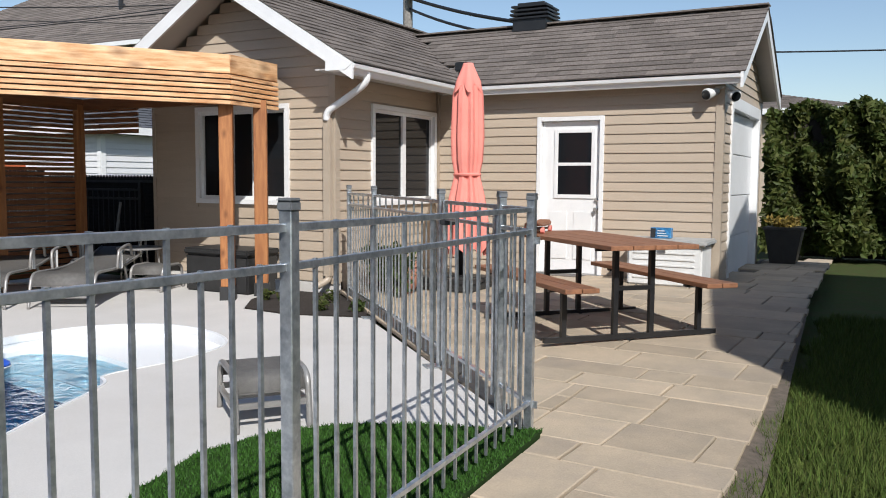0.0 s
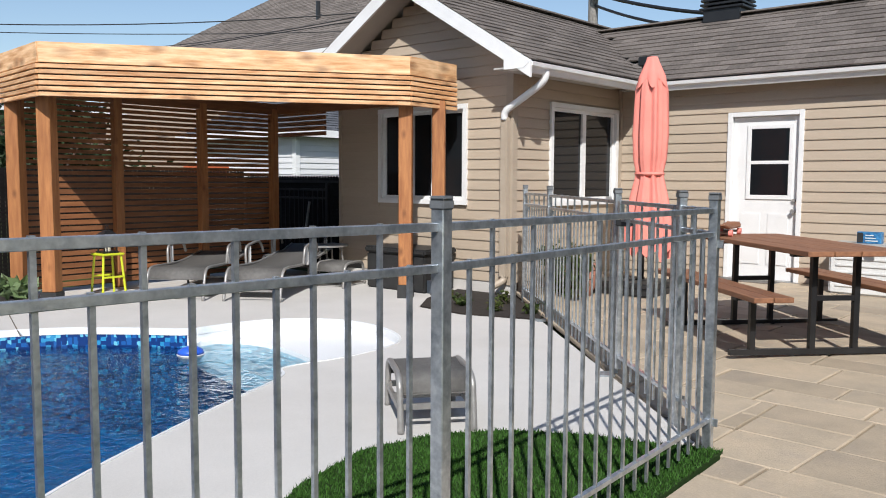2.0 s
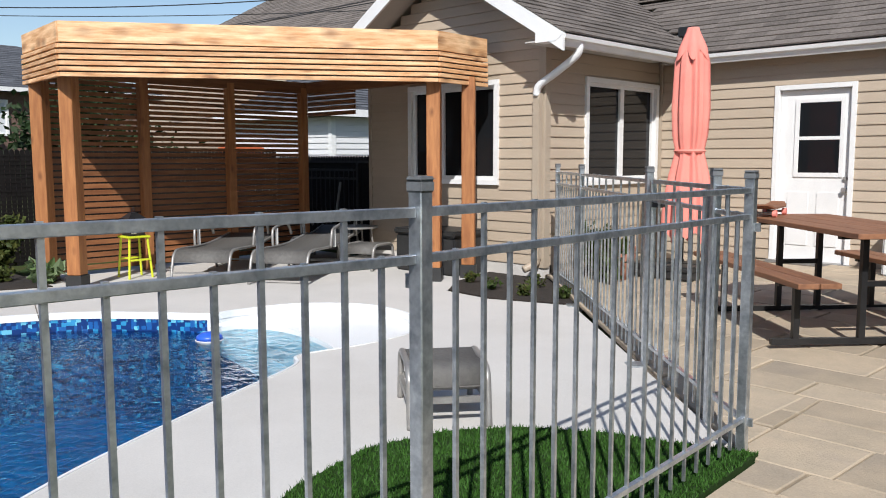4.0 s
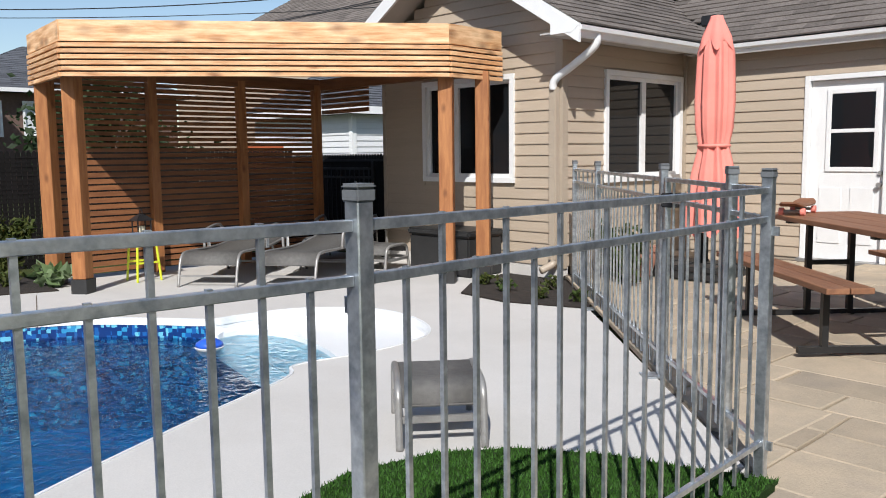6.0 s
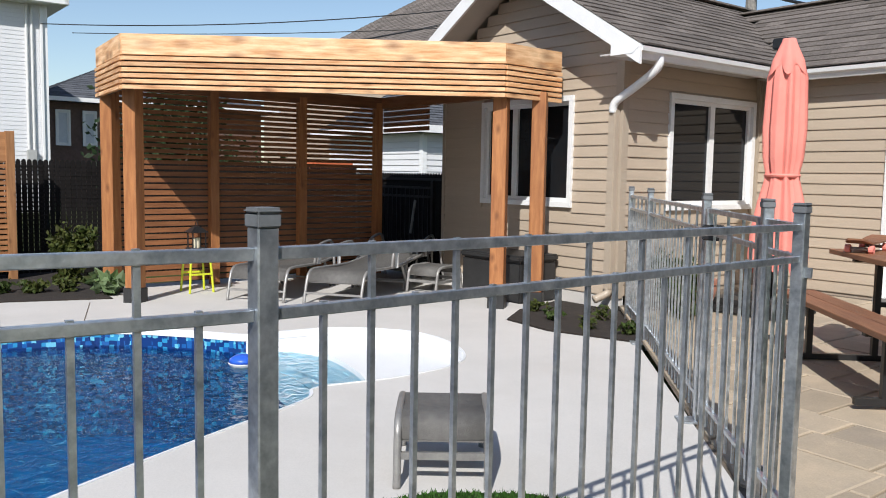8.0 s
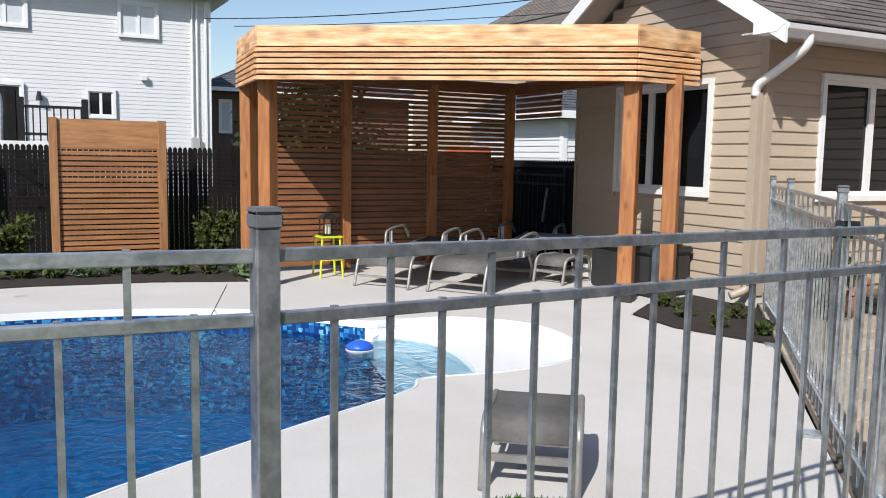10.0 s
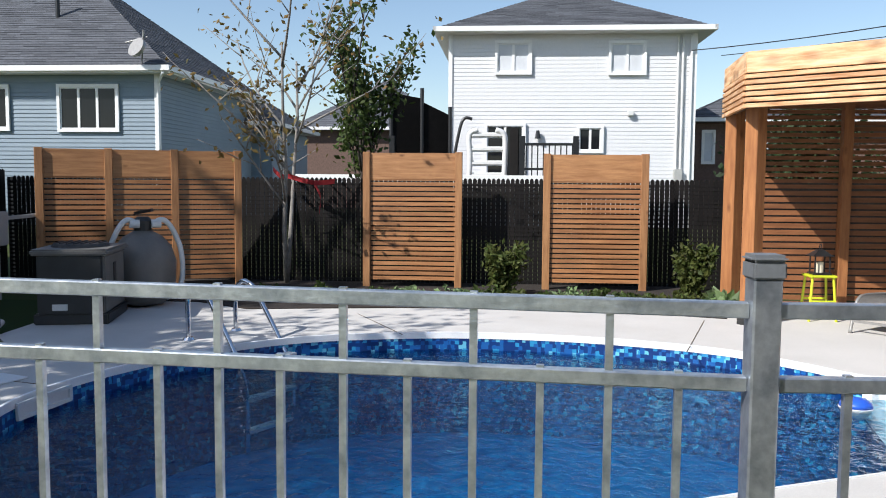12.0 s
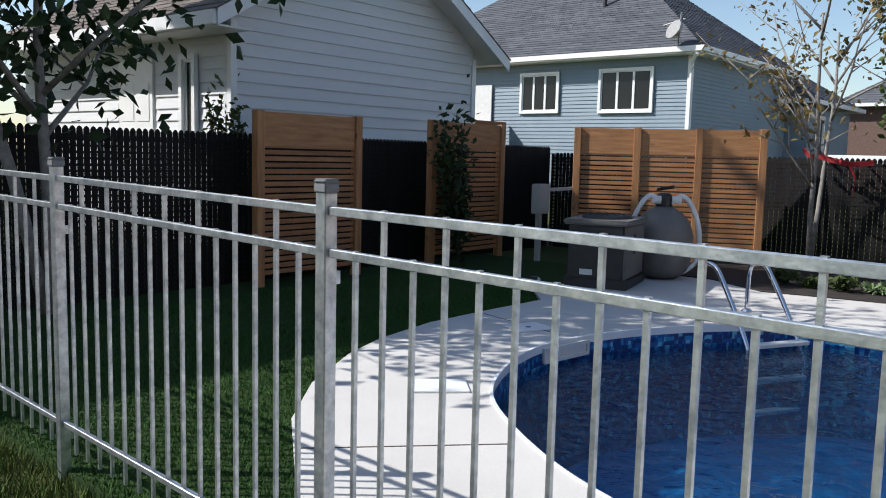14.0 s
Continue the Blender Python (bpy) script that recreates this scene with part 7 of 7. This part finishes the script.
def tree(name, base, height, spread, levels, bark, leaf, count, size, label, seed, lean=(0, 0), first=0.3, trunk_r=0.06, stems=1, crown_low=0.35, scatter=0.18):
    """A tapered trunk that forks into limbs and twigs, with leaves round the twigs."""
    rng = random.Random(seed)
    t = thing(name, base, label, "tree")
    bm = bmesh.new()
    tips = []

    def grow(p, d, length, r, level):
        pts, q = [p], p.copy()
        for i in range(4):
            d = (d + Vector((rng.uniform(-1, 1), rng.uniform(-1, 1), rng.uniform(-0.3, 0.5))) * 0.14).normalized()
            q = q + d * length / 4
            pts.append(q.copy())
        tube(bm, pts, [r * (1 - 0.16 * i) for i in range(5)], 7 if level == 0 else 5)
        if level >= 1:
            tips.extend(pts[1:])
        if level < levels:
            for i in range(rng.randint(3, 4) + (4 if level == 0 else 0)):
                k = rng.uniform(first if level == 0 else 0.25, 1.0)
                j = min(3, int(k * 4))
                s = pts[j].lerp(pts[j + 1], k * 4 - j)
                a = rng.uniform(0, 6.283)
                out = Vector((math.cos(a), math.sin(a), rng.uniform(0.15, 0.9))).normalized()
                grow(s, (d * 0.35 + out * spread).normalized(), length * rng.uniform(0.38, 0.6), r * 0.5, level + 1)

    for s in range(stems):
        a = 6.28 * s / max(1, stems) + rng.random()
        d = Vector((lean[0] + 0.12 * math.cos(a) * (stems > 1), lean[1] + 0.12 * math.sin(a) * (stems > 1), 1)).normalized()
        grow(Vector(base) - UP * 0.05, d, height * rng.uniform(0.6, 0.72), trunk_r, 0)
    part("trunk", bm, bark, t, smooth=True)
    rr = random.Random(seed + 1)
    low = base[2] + height * crown_low
    good = [p for p in tips if p.z > low]
    cs = []
    for _ in range(count):
        p = rr.choice(good)
        cs.append((p.x + rr.gauss(0, scatter), p.y + rr.gauss(0, scatter), p.z + rr.gauss(0, scatter)))
    ob = leaves("crown", cs, size, leaf, t, seed)
    return t


tree("sapling_tree", (-5.72, -1.4, 0.0), 4.6, 0.75, 2, "bark_grey", "leaf_autumn", 800, 0.045, "young pale-barked tree with sparse autumn leaves by the fence", 21, first=0.3, trunk_r=0.036, stems=2, crown_low=0.36, scatter=0.12)
tree("green_tree", (-9.2, -0.95, 0.0), 3.9, 0.17, 2, "bark_dark", "leaf_green", 2600, 0.06, "upright leafy green tree beyond the black fence", 23, first=0.15, trunk_r=0.05, stems=2, crown_low=0.2, scatter=0.12)
tree("leafy_tree", (2.1, -4.9, 0.0), 6.2, 0.85, 2, "bark_grey", "leaf_dark", 4600, 0.08, "leafy deciduous tree with dark green leaves by the side fence", 25, first=0.33, trunk_r=0.055, stems=2, crown_low=0.27, scatter=0.3)
# the tall tree stands out of view, added only to shade filter and screen
tree("shade_tree", (3.0, -10.6, 0.0), 10.0, 0.25, 2, "bark_dark", "leaf_dark", 7000, 0.2, "unseen tall tree added to shade the filter and long screen", 37, first=0.75, trunk_r=0.16, crown_low=0.6, scatter=0.3)
tree("gold_tree", (0.0, -17.0, 0.0), 5.5, 0.8, 2, "bark_dark", "leaf_gold", 6000, 0.12, "golden autumn tree in the distance", 31, first=0.2, trunk_r=0.1, crown_low=0.12, scatter=0.4)
tree("dark_tree", (-7.7, 5.95, 0.0), 3.0, 0.55, 2, "bark_dark", "leaf_dark", 6500, 0.07, "dark green shrub tree behind the pergola", 33, first=0.1, trunk_r=0.05, crown_low=0.1, scatter=0.25)


def shrub(name, at, r, h, count, size, leaf, label, seed, category="shrub"):
    rng = random.Random(seed)
    t = thing(name, at, label, category)
    bm = bmesh.new()
    cs = []
    for k in range(9):
        a, e = rng.uniform(0, 6.28), rng.uniform(0.2, 1.0)
        tip = Vector(at) + Vector((r * e * math.cos(a), r * e * math.sin(a), h * rng.uniform(0.6, 1.0)))
        pts = bent([Vector(at), Vector(at).lerp(tip, 0.5) + UP * 0.08 * h, tip], 4)
        tube(bm, pts, [0.012 * (1 - 0.09 * i) for i in range(len(pts))], 5)
        for _ in range(count // 9):
            p = pts[rng.randint(2, len(pts) - 1)]
            cs.append((p.x + rng.gauss(0, r * 0.22), p.y + rng.gauss(0, r * 0.22), max(at[2] + 0.01, p.z + rng.gauss(0, h * 0.1))))
    part("stem", bm, "bark_dark", t)
    leaves("foliage", cs, size, leaf, t, seed)
    return t


shrub("evergreen_shrub", (-4.75, 1.45, 0.0), 0.24, 0.62, 1500, 0.04, "leaf_cedar", "small bushy evergreen shrub in the far bed", 41)
shrub("evergreen_shrub", (-4.75, 3.62, 0.0), 0.26, 0.58, 1500, 0.04, "leaf_cedar", "small bushy evergreen shrub near the pergola", 42)
shrub("climbing_shrub", (-2.75, -4.6, 0.0), 0.35, 1.75, 1100, 0.05, "leaf_dark", "straggling dark shrub in front of the shaded screen", 43)
shrub("thuja", (-0.6, -6.3, 0.0), 0.2, 1.75, 1500, 0.045, "leaf_cedar", "small pointed thuja behind the side fence", 44)
rp = random.Random(8)
for i in range(16):
    y = -1.2 + 0.31 * i
    x = -3.85 - 0.25 * rp.random() - (0.12 if 0 < y < 3 else 0)
    shrub("ground_plant", (x - 0.2, y, 0.01), 0.16, 0.1 + 0.07 * rp.random(), 160, 0.04, rp.choice(("leaf_green", "leaf_pale", "leaf_cedar")), "low leafy plant at the edge of the far bed", 60 + i, "plant")
shrub("hosta", (-3.75, 3.72, 0.01), 0.2, 0.2, 90, 0.09, "leaf_pale", "broad-leaved pale green hosta beside the deck", 80, "plant")
for i, (x, y) in enumerate(((-0.55, 6.75), (-0.1, 6.55), (0.35, 6.5), (0.7, 6.6), (0.15, 6.95))):
    shrub("bed_plant", (x, y, 0.012), 0.09, 0.1, 120, 0.028, "leaf_green" if i % 2 else "leaf_cedar", "small green plant in the mulched bed", 90 + i, "plant")
for i, (x, y) in enumerate(((0.45, 7.55), (0.75, 7.3), (0.1, 7.9))):
    shrub("patio_plant", (x, y, patio_z(x, y)), 0.16, 0.5, 320, 0.04, "leaf_green", "upright leafy plant beside the patio fence", 100 + i, "plant")
shrub("planter_plant", (3.82, 12.9, qz + 0.5), 0.28, 0.16, 300, 0.045, "leaf_gold", "yellowing trailing plant in the black planter", 110, "plant")

# cedar hedge, many small sprays
hedge = thing("cedar_hedge", (5.6, 15.6, 0), "dense clipped cedar hedge with brownish patches", "hedge")
rngh = np.random.default_rng(5)
n = 26000
hx, hz = rngh.uniform(3.2, 9.0, n), rngh.uniform(0.02, 1.0, n) ** 0.85 * 2.6
lump = 0.16 * np.sin(hx * 5.1 + 1.0) + 0.12 * np.sin(hx * 11.3 + hz * 3) + 0.1 * np.sin(hz * 6.0 + hx * 2.0)
hy = 15.25 + lump + np.abs(rngh.normal(0, 0.18, n)) + 0.12 * hz
hz = hz + 0.08 * np.sin(hx * 7.0) * (hz > 2.2)
leaves("foliage", np.c_[hx, hy, hz].tolist(), 0.085, "leaf_cedar", hedge, 77)
# solid near-black block stands for the shade deep inside the hedge
part("core", boxed(3.35, 15.75, 0.0, 8.9, 16.3, 2.35), "soil_and_hedge_shade", hedge)
for k in range(7):
    part("stem", tube(bmesh.new(), [(3.6 + 0.8 * k, 15.7, -0.05), (3.62 + 0.8 * k, 15.7, 2.2)], [0.05, 0.02], 6), "bark_dark", hedge)

# red ribbons caught in the sapling
rib = thing("red_ribbon", (-5.6, -1.2, 1.3), "torn red ribbon tied to the young tree", "ribbon")
for k, pts in enumerate((((-5.66, -1.38, 1.42), (-5.6, -1.0, 1.33), (-5.7, -0.75, 1.35)), ((-5.6, -1.0, 1.33), (-5.62, -0.92, 1.15), (-5.6, -0.93, 0.95)), ((-5.66, -1.55, 1.5), (-5.6, -1.45, 1.42), (-5.66, -1.38, 1.4)))):
    c = bent(pts, 5)
    part("strip", smooth_strip(bmesh.new(), [(p - UP * 0.03, p + UP * 0.03) for p in c], 0.003), "red_cloth", rib)
# orange and blue yard toys that show through the pergola's slats
toy = thing("yard_toy", (-9.0, 9.5, 0), "orange plastic yard toy seen through the slats", "toy")
part("body", boxed(-9.2, 9.0, 1.0, -8.9, 9.9, 1.55, 0.05), "orange_cloth", toy)
part("frame", boxed(-9.15, 9.3, 0.0, -9.0, 9.5, 1.0, 0.02), "orange_cloth", toy)
